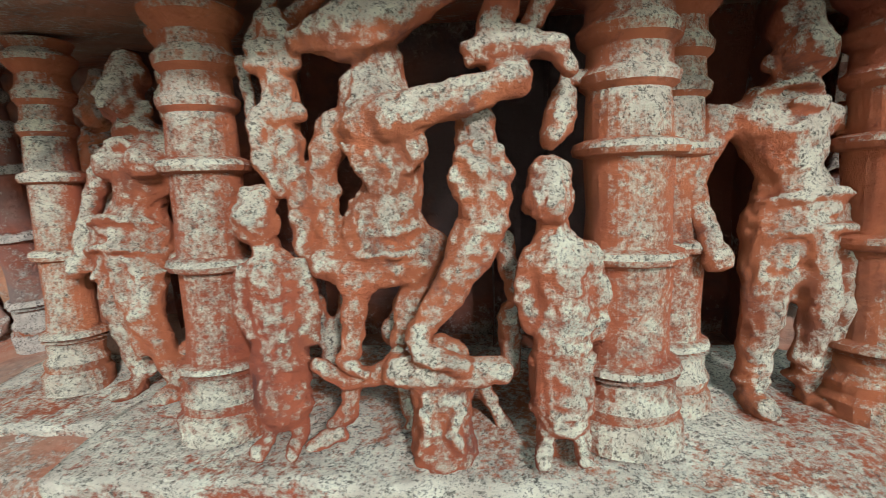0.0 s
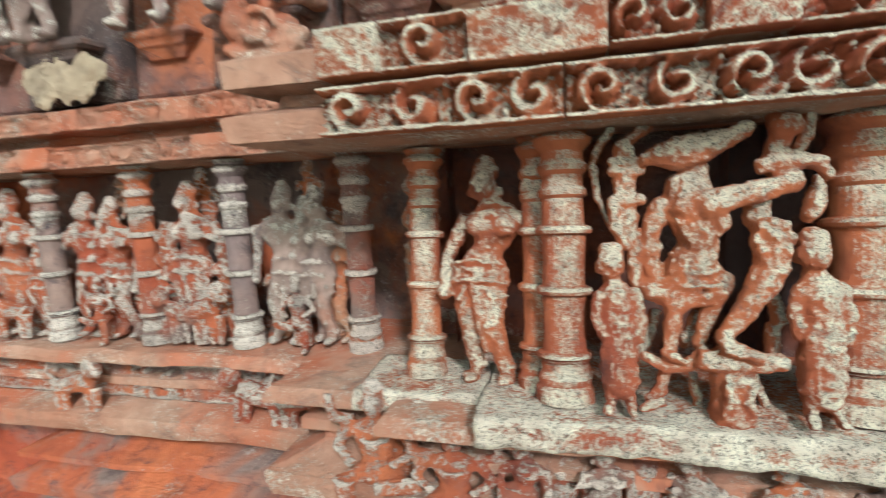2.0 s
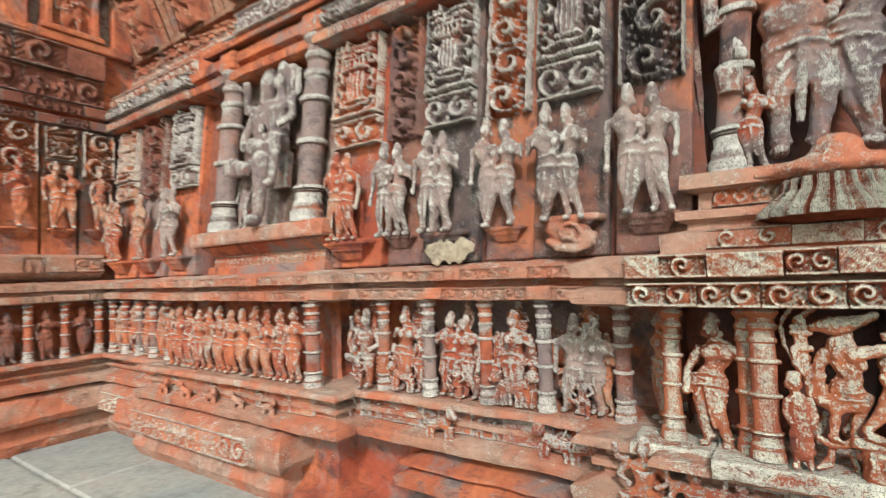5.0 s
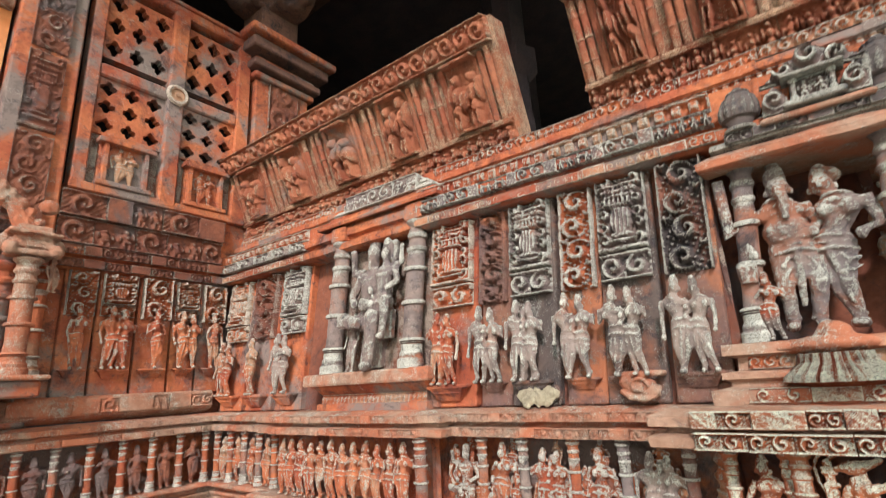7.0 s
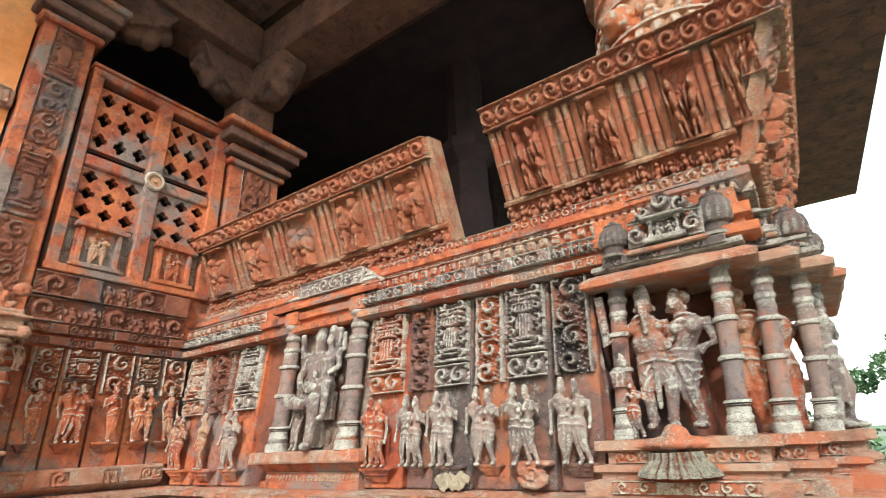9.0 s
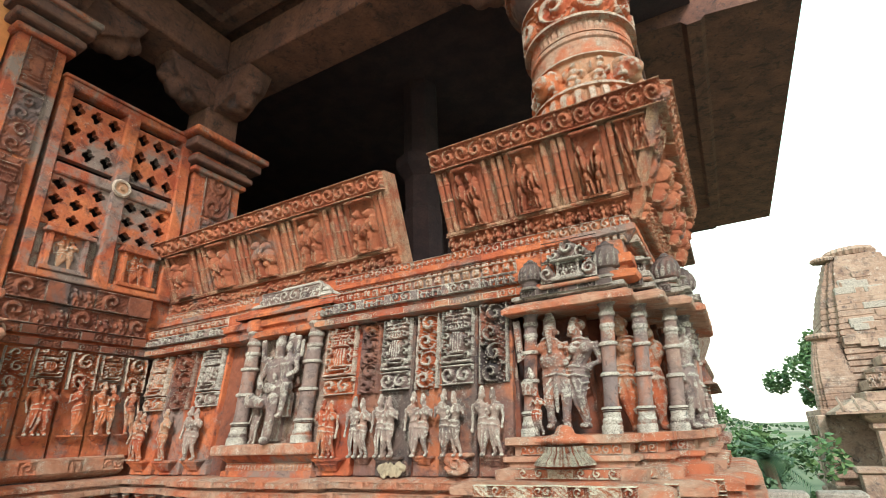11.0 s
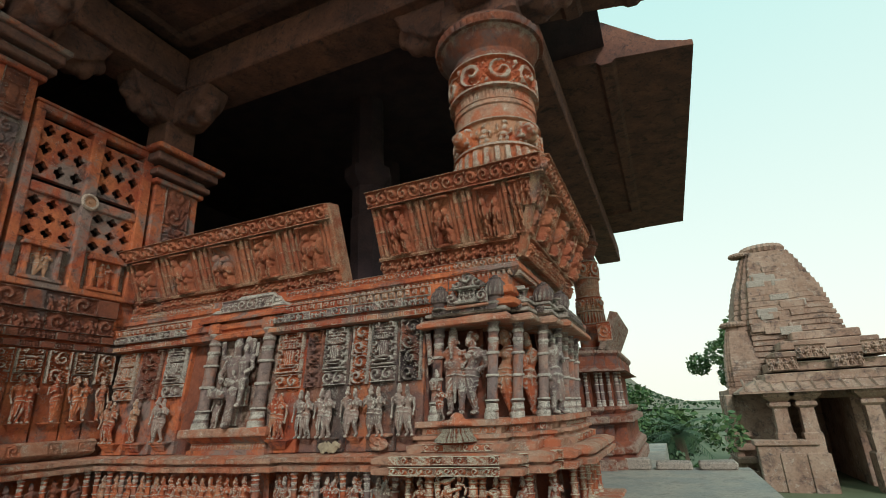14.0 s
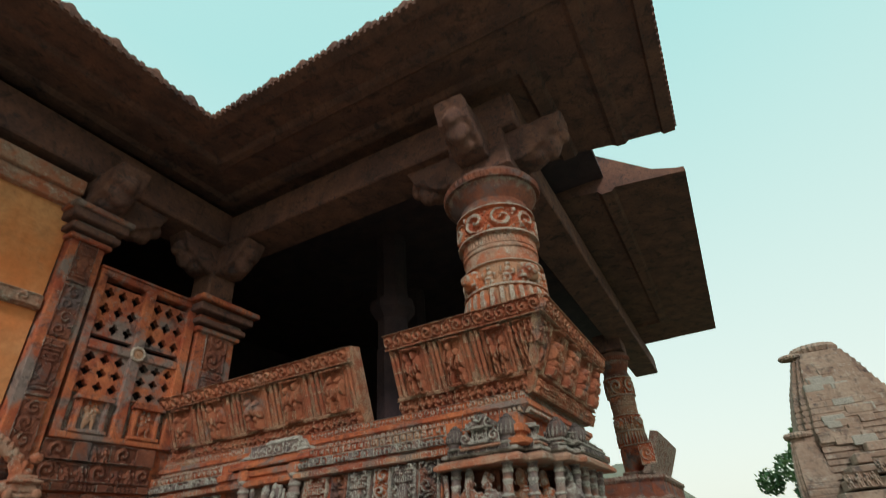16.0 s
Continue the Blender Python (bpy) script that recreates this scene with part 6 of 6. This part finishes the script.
# pilasters either side of the lattice
def pilaster(y0, y1, x1, z0, z1, mat, label, cap):
    ob = put("pilaster", MB().box(-4.25, x1, y0, y1, z0, z1, 0.01).mesh("shaft", mat), Matrix(), None, label, "pilaster", "pilasters")
    w = y1 - y0
    n = max(2, int((z1 - z0) / 0.5))
    for i in range(n):
        hh = (z1 - z0 - 0.1) / n
        me = raw_mesh("carving", relief(w * 0.55, hh - 0.03, (tall_scroll, shrine_tiers)[i % 2](w * 0.55, hh - 0.03), 0.02, 0.008, 0.01, seed=i), m_brown)
        put("carving", me, at(x1 + 0.006, (y0 + y1) / 2, z0 + 0.05 + i * hh, 90), ob)
    for k, (o, z, h) in enumerate(cap):
        part("moulding", MB().box(-4.25, x1 + o, y0 - o * 0.8, y1 + o * 0.8, z, z + h, 0.012), m_roof if k % 2 else mat, ob)
    return ob


pilaster(-0.90, -0.56, -3.78, 1.66, 5.1, m_red, "carved red stone pilaster with stepped capital beside the lattice", ((0.05, 4.95, 0.06), (0.10, 5.03, 0.07), (0.05, 5.10, 0.05), (0.14, 5.15, 0.10), (0.18, 5.25, 0.06)))
pilaster(0.70, 1.25, -3.78, 2.9, 4.6, m_red, "square red stone pillar with stepped capital", ((0.05, 4.45, 0.06), (0.10, 4.53, 0.07), (0.05, 4.60, 0.06), (0.16, 4.67, 0.10), (0.22, 4.78, 0.07)))
part("moulding", MB().box(-4.2, -3.85, 0.78, 1.18, 4.8, 5.75, 0.02), m_roof, find("pilaster.001"))
for y, z in ((-0.73, 5.33),):
    put("bracket_arm", ARMM, at(-3.9, y, z, 90), find("pilaster"))
    put("bracket_arm", ARMM, at(-3.95, y + 0.15, z, 180), find("pilaster"))
put("bracket_arm", ARMM, at(-3.95, 1.0, 5.3, 90), find("pilaster.001"))
put("bracket_arm", ARMM, at(-4.0, 0.9, 5.3, 0), find("pilaster.001"))
statue(FIG_P[2], -3.62, -0.95, 2.0, 0.5, rz=80, label="ochre bracket figure on the pilaster foot", group="pilaster figures")
colonnette(pillar_set(0.07, 0.9, m_red, 20), -3.72, -0.78, 1.66, 1.0, "stout ringed pillar at the pilaster foot")
# scroll fragments on the plaster wall's string course
course(find("wall_trim"), (-3.82, -2.6), (-3.82, -0.95), 4.17, 0.12, m_pale, ("scroll", "wide"), (0.3, 0.24), 0.008, 0.02, 0.004, 0, 0)
# pillars inside the hall, half lost in shade put into their colour
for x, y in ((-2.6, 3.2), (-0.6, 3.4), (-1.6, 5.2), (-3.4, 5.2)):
    thing("pillar", MB().lathe(x, y, [(0.30, 2.5), (0.30, 3.4), (0.26, 3.45), (0.26, 4.6), (0.24, 4.65), (0.24, 5.1), (0.36, 5.25), (0.36, 5.4), (0.25, 5.45), (0.25, 6.62)], 8), m_hall_shade, "plain stone pillar inside the hall, darkened for shade", "pillar", "hall pillars")
# ---- far wing of the porch ----
WING = [(-1.2, 7.75), (-0.28, 7.75), (-0.28, 7.9), (-0.1, 7.9), (-0.1, 8.1), (0.12, 8.1), (0.12, 11.5)]
wing = thing("porch_wing", MB().sweep(WING, [(-0.3, 0.7), (0.22, 0.7), (0.22, 0.9), (0.14, 0.95), (0.2, 1.0), (0.2, 1.1), (0.05, 1.2), (0.05, 1.5), (0.2, 1.55), (0.2, 1.65), (0.05, 1.7), (0.12, 1.78), (0.12, 1.84), (-0.1, 1.85), (-0.1, 2.48), (0.12, 2.5), (0.2, 2.5), (0.1, 2.56), (0.05, 2.62), (0.05, 2.8), (0.1, 2.86), (0.1, 2.92), (-0.3, 2.95)]), m_brown, "far corner of the porch with moulded base", "building")
for x, y in ((-0.95, 7.78), (-0.7, 7.78), (-0.45, 7.78), (-0.25, 7.82), (-0.18, 7.95), (-0.05, 8.05), (0.1, 8.1), (0.14, 8.35)):
    colonnette(COL_P, x, y, 1.84, 1.0, "ringed pillar of the far wing", parent=wing)
sb3 = thing("seat_back", MB().sweep([(-0.02, 8.0), (-0.02, 11.0)], [(-0.13, 2.955), (0.0, 2.955), (0.30, 3.56), (0.34, 3.66), (0.2, 3.7)]), m_brown, "far leaning seat back seen from its broken end", "seat back", "seat backs")
course(sb3, (-0.12, 7.985), (0.16, 7.985), 3.1, 0.4, m_redfig, ("scroll",), (0.28,), 0.01, 0.02, 0.0, 0, 0)
column(-0.12, 8.6, 0.26, "carved round column of the far wing")
far_col = find("column.001")
part("impost", MB().box(-0.4, 0.2, 8.3, 8.9, 5.2, 5.5, 0.02), m_roof, far_col)
part("pedestal", MB().box(-0.42, 0.18, 8.3, 8.9, 3.26, 3.34, 0.02), m_brown, far_col)
far_col.matrix_basis = Matrix.Translation((-0.16, 0, 2.94)) @ Matrix.Diagonal((1, 1, 1.32, 1)) @ Matrix.Translation((0, 0, -3.26))

# ---- small shrine across the terrace ----
TX, TY, TZ = 5.9, 24.0, -1.5
shr = put("shrine", MB().box(3.3, 5.3, 22.4, 27.5, TZ, 2.2, 0.02).box(7.4, 9.4, 22.4, 27.5, TZ, 2.2, 0.02).box(5.3, 7.4, 27.0, 27.4, TZ, 2.2).box(5.3, 7.4, 22.4, 27.0, 1.7, 2.2).mesh("wall", m_far), Matrix(), None, "small weathered stone shrine with a curved tower and porch", "shrine")


def tower(n=26, z0=2.0, z1=8.4):
    mb = MB()
    out = []
    for j in range(n + 1):
        t = j / n
        r = 2.25 * (1 - 0.10 * t - 0.52 * t ** 2.6)
        for k, (dr, dz) in enumerate(((1.0, 0.0), (1.0, 0.72), (0.955, 0.78), (0.955, 0.98))):
            z = z0 + (z1 - z0) * (t + dz / n * 0.98)
            if t >= 1 and k:
                break
            rr = r * dr
            a, b = rr, rr * 0.72
            ring = [(-b, -a), (b, -a), (b, -a * 0.86), (a * 0.86, -a * 0.86), (a * 0.86, -b), (a, -b), (a, b), (a * 0.86, b), (a * 0.86, a * 0.86), (b, a * 0.86), (b, a), (-b, a), (-b, a * 0.86), (-a * 0.86, a * 0.86), (-a * 0.86, b), (-a, b), (-a, -b), (-a * 0.86, -b), (-a * 0.86, -a * 0.86), (-b, -a * 0.86)]
            out.append([(x, y, z) for x, y in ring])
    mb.rings(out)
    return mb


def jitter(mb, d, f, seed=0):
    mb.v = [tuple(Vector(p) + d * noise.noise_vector(Vector(p) * f + Vector((seed, 0, 0)))) for p in mb.v]
    return mb


put("tower", jitter(tower(), 0.05, 1.3).mesh("tower", m_far), at(6.2, 25.0, 0), shr, "curved stone tower of stacked courses")
for a in (0.0, 1.0):
    amal = MB().lathe(0, 0, [(0.55, 0), (0.85, 0.08), (0.95, 0.25), (0.85, 0.42), (0.5, 0.5)], 48)
    amal.v = [(x * (1 + 0.04 * math.cos(24 * math.atan2(y, x))), y * (1 + 0.04 * math.cos(24 * math.atan2(y, x))), z) for x, y, z in amal.v]
    put("finial_disc", amal.mesh("finial_disc", m_far), at(6.2 - a * 1.05, 25.0 - a * 0.6, 8.37 - a * 0.12, 0, 1.0 if a == 0 else 0.5), shr, "ribbed stone disc")
# broken-out face of the tower, stacked blocks
for i in range(26):
    w, h = rnd.uniform(0.4, 0.9), rnd.uniform(0.25, 0.4)
    z = 4.3 + rnd.uniform(0, 3.0)
    x = 5.9 + rnd.uniform(-1.0, 1.0) * (1 - (z - 4) * 0.12)
    part("stone", MB().box(x - w / 2, x + w / 2, 22.75 + (z - 4.3) * 0.28, 23.9, z, z + h, 0.02), (m_far, m_slate, m_far)[i % 3], shr)
# side turret and roof over the porch
put("turret", jitter(tower(14, 1.9, 4.9), 0.04, 1.7, 3).mesh("turret", m_far), Matrix.Translation((4.15, 23.4, 0)) @ Matrix.Diagonal((0.34, 0.34, 1, 1)), shr)
put("finial_disc", amal.mesh("finial_disc", m_far), at(4.1, 23.3, 4.85, 0, 0.55), shr)
for k, (z, o) in enumerate(((2.35, 0.0), (2.75, 0.25), (3.2, 0.55), (3.6, 0.9), (4.0, 1.5))):
    part("roof_tier", jitter(MB().box(4.5 + o, 9.2 - o * 0.6, 20.6 + o, 23.6, z, z + 0.34, 0.03), 0.04, 1.1, k), m_far, shr)
for i in range(9):
    put("carved_block", raw_mesh("carved_block", relief(0.52, 0.5, crowd(0.52, 0.5, 0.25, i), 0.12, 0.02, 0.05, seed=i), m_far), at(4.9 + 0.52 * i, 20.55 + 0.15 * (i % 2), 2.8 + 0.4 * ((i // 2) % 2), 0), shr)
part("porch_eave", MB().sweep([(3.6, 24), (3.6, 20.3), (10, 20.3)], [(-1.5, 2.25), (-0.6, 2.18), (0.15, 1.98), (0.15, 2.06), (-0.6, 2.5), (-1.5, 2.55)]), m_far, shr, "sloping ribbed stone eave")
for i in range(14):
    x = 3.7 + 0.45 * i
    part("rib", MB().add([(x - 0.05, 20.13, 2.07), (x + 0.05, 20.13, 2.07), (x + 0.05, 20.9, 2.53), (x - 0.05, 20.9, 2.53), (x, 20.13, 2.14), (x, 20.9, 2.60)], [(0, 1, 4), (1, 2, 5, 4), (3, 0, 4, 5), (2, 3, 5)]), m_far, shr)
for x, y in ((4.75, 20.9), (5.6, 20.9), (7.6, 20.9), (9.3, 20.9)):
    part("post", MB().lathe(x, y, [(0.36, -1.5), (0.36, -0.2), (0.28, -0.15), (0.30, 0.5), (0.24, 0.55), (0.22, 1.4), (0.34, 1.5), (0.34, 1.62), (0.26, 1.65), (0.5, 1.85), (0.5, 2.2)], 4, True), m_far, shr)
part("low_wall", MB().box(3.7, 5.6, 20.6, 21.1, -1.5, 0.1, 0.03).box(3.6, 5.7, 20.5, 21.2, 0.1, 0.3, 0.03), m_far, shr)
for k, z in enumerate((-1.2, -0.7, -0.2, 0.3)):
    part("base_moulding", MB().box(3.15 - 0.05 * (k % 2), 3.8, 22.0, 27.6, z, z + 0.28, 0.06), m_far, shr)
for y in (22.2, 23.0, 23.9, 24.8):
    part("wall_rib", MB().box(3.1, 3.4, y, y + 0.35, -1.5, 2.0, 0.04), m_far, shr)

# ---- parapet stones, trees, palm and hill ----
for i in range(4):
    x = -0.8 + 0.7 * i
    thing("parapet_stone", jitter(MB().box(x, x + 0.6, 7.7, 8.05, 0.72, 0.86 + 0.06 * (i % 3 == 1), 0.03), 0.02, 2, i), m_slate, "low grey parapet stone at the terrace edge", "stone", "parapet stones")


def clump(n, R, leaf, seed, flat=0.6):
    """Leaves scattered through a lumpy crown with gaps."""
    rs = random.Random(seed)
    lobes = [(Vector((rs.gauss(0, 0.55), rs.gauss(0, 0.55), rs.gauss(0, 0.35))) * R, R * rs.uniform(0.25, 0.5)) for _ in range(14)]
    mb = MB()
    for _ in range(n):
        c, r = lobes[rs.randrange(14)]
        d = Vector((rs.gauss(0, 1), rs.gauss(0, 1), rs.gauss(0, 0.8))).normalized() * r * rs.uniform(0.55, 1.05)
        p = c + d
        u = Vector((rs.gauss(0, 1), rs.gauss(0, 1), rs.gauss(0, 0.6))).normalized()
        v = u.cross(Vector((rs.gauss(0, 1), rs.gauss(0, 1), rs.gauss(0, 1)))).normalized()
        s = leaf * rs.uniform(0.6, 1.3)
        mb.add([p - u * s, p + v * s * 0.45, p + u * s, p - v * s * 0.45], [(0, 1, 2, 3)])
    return mb


def tree(x, y, z, H_, R, n, leaf, seed, mat, label):
    rs = random.Random(seed)
    t = MB()
    t.tube([(0, 0, 0), (0.1 * R, 0, H_ * 0.4), (-0.05 * R, 0.1 * R, H_ * 0.75)], [R * 0.09, R * 0.07, R * 0.045], 8)
    ob = put("tree", t.mesh("trunk", m_bark), at(x, y, z), None, label, "tree", "trees")
    for i in range(5):
        a = i * 1.3
        part("limb", MB().tube([(0, 0, H_ * 0.55), (math.cos(a) * R * 0.4, math.sin(a) * R * 0.4, H_ * 0.8), (math.cos(a) * R * 0.75, math.sin(a) * R * 0.75, H_ * 0.95)], [R * 0.05, R * 0.035, R * 0.015], 6), m_bark, ob)
    put("crown", raw_mesh("crown", clump(n, R, leaf, seed), mat, False), at(0, 0, H_), ob)
    return ob


tree(5.75, 36, -1.5, 5.7, 2.1, 7000, 0.16, 5, m_leaf, "round-crowned green tree behind the shrine")
tree(-0.2, 18.5, -1.5, 1.5, 1.2, 4000, 0.10, 9, m_palm, "dense dark green shrub below the terrace")
tree(0.9, 16.5, -1.5, 0.9, 0.65, 3500, 0.08, 12, m_leaf, "bright green bush by the parapet")
tree(0.0, 22, -1.5, 2.2, 1.8, 4000, 0.13, 15, m_leaf, "green tree below the terrace")
tree(-2.2, 26, -1.5, 2.0, 2.2, 4000, 0.14, 18, m_palm, "dark green tree below the terrace")
palm = put("palm", MB().tube([(0, 0, 0), (0.05, 0, 1.2), (0, 0.05, 2.2)], [0.22, 0.2, 0.18], 10).mesh("trunk", m_bark), at(1.05, 18.5, -1.5), None, "bushy date palm below the terrace", "palm")
fr = MB()
rs = random.Random(4)
for i in range(46):
    a, e = rs.uniform(0, 6.28), rs.uniform(-0.2, 1.3)
    L = rs.uniform(1.0, 1.6)
    pts = []
    for j in range(9):
        t = j / 8
        r = L * t * math.cos(e * (1 - t * 0.6))
        pts.append(Vector((r * math.cos(a), r * math.sin(a), 2.2 + L * t * math.sin(e) - 0.7 * t * t)))
    for j in range(1, 9):
        d = (pts[j] - pts[j - 1]).normalized()
        sd = d.cross(Vector((0, 0, 1))).normalized()
        for s in (-1, 1):
            for q in (0.0, 0.5):
                p = pts[j - 1].lerp(pts[j], q)
                tip = p + (sd * s + d * 0.8) * 0.26 + Vector((0, 0, -0.05))
                w = d * 0.022
                fr.add([p - w, p + w, tip], [(0, 1, 2)])
put("frond", raw_mesh("frond", fr, m_palm, False), Matrix(), palm, "feathery palm leaves")
hill = MB()
N = 60
vs = []
for j in range(N + 1):
    for i in range(N + 1):
        x, y = -140 + 240 * i / N, 180 + 160 * j / N
        h = 28 * math.exp(-(((x + 44) / 31) ** 2) - ((y - 260) / 60) ** 2) + 14 * math.exp(-(((x + 95) / 50) ** 2) - ((y - 280) / 60) ** 2)
        h += 1.6 * noise.fractal(Vector((x / 14, y / 14, 0)), 1.0, 2.0, 4) * min(1, h / 6)
        vs.append((x, y, -1.6 + h))
hill.add(vs, [(j * (N + 1) + i, j * (N + 1) + i + 1, (j + 1) * (N + 1) + i + 1, (j + 1) * (N + 1) + i) for j in range(N) for i in range(N)])
thing("hill", raw_mesh("hill", hill, m_hazy_slope), m_hazy_slope, "scrub covered rocky hill in the distance", "hill", kind="structure")
bush = MB()
for _ in range(5000):
    x, y = -44 + rs.gauss(0, 22), 245 + rs.gauss(0, 30)
    h = 28 * math.exp(-(((x + 44) / 31) ** 2) - ((y - 260) / 60) ** 2) - 1.6
    s = rs.uniform(0.3, 0.9)
    for k in range(3):
        u = Vector((rs.gauss(0, 1), rs.gauss(0, 1), rs.gauss(0, 1))).normalized() * s
        v = Vector((rs.gauss(0, 1), rs.gauss(0, 1), rs.gauss(0, 1))).normalized() * s
        p = Vector((x, y, h + 0.5))
        bush.add([p - u, p + v, p + u, p - v], [(0, 1, 2, 3)])
thing("hill_scrub", raw_mesh("hill_scrub", bush, m_palm, False), m_palm, "dark scrub bushes scattered over the hill", "scrub", kind="stuff")
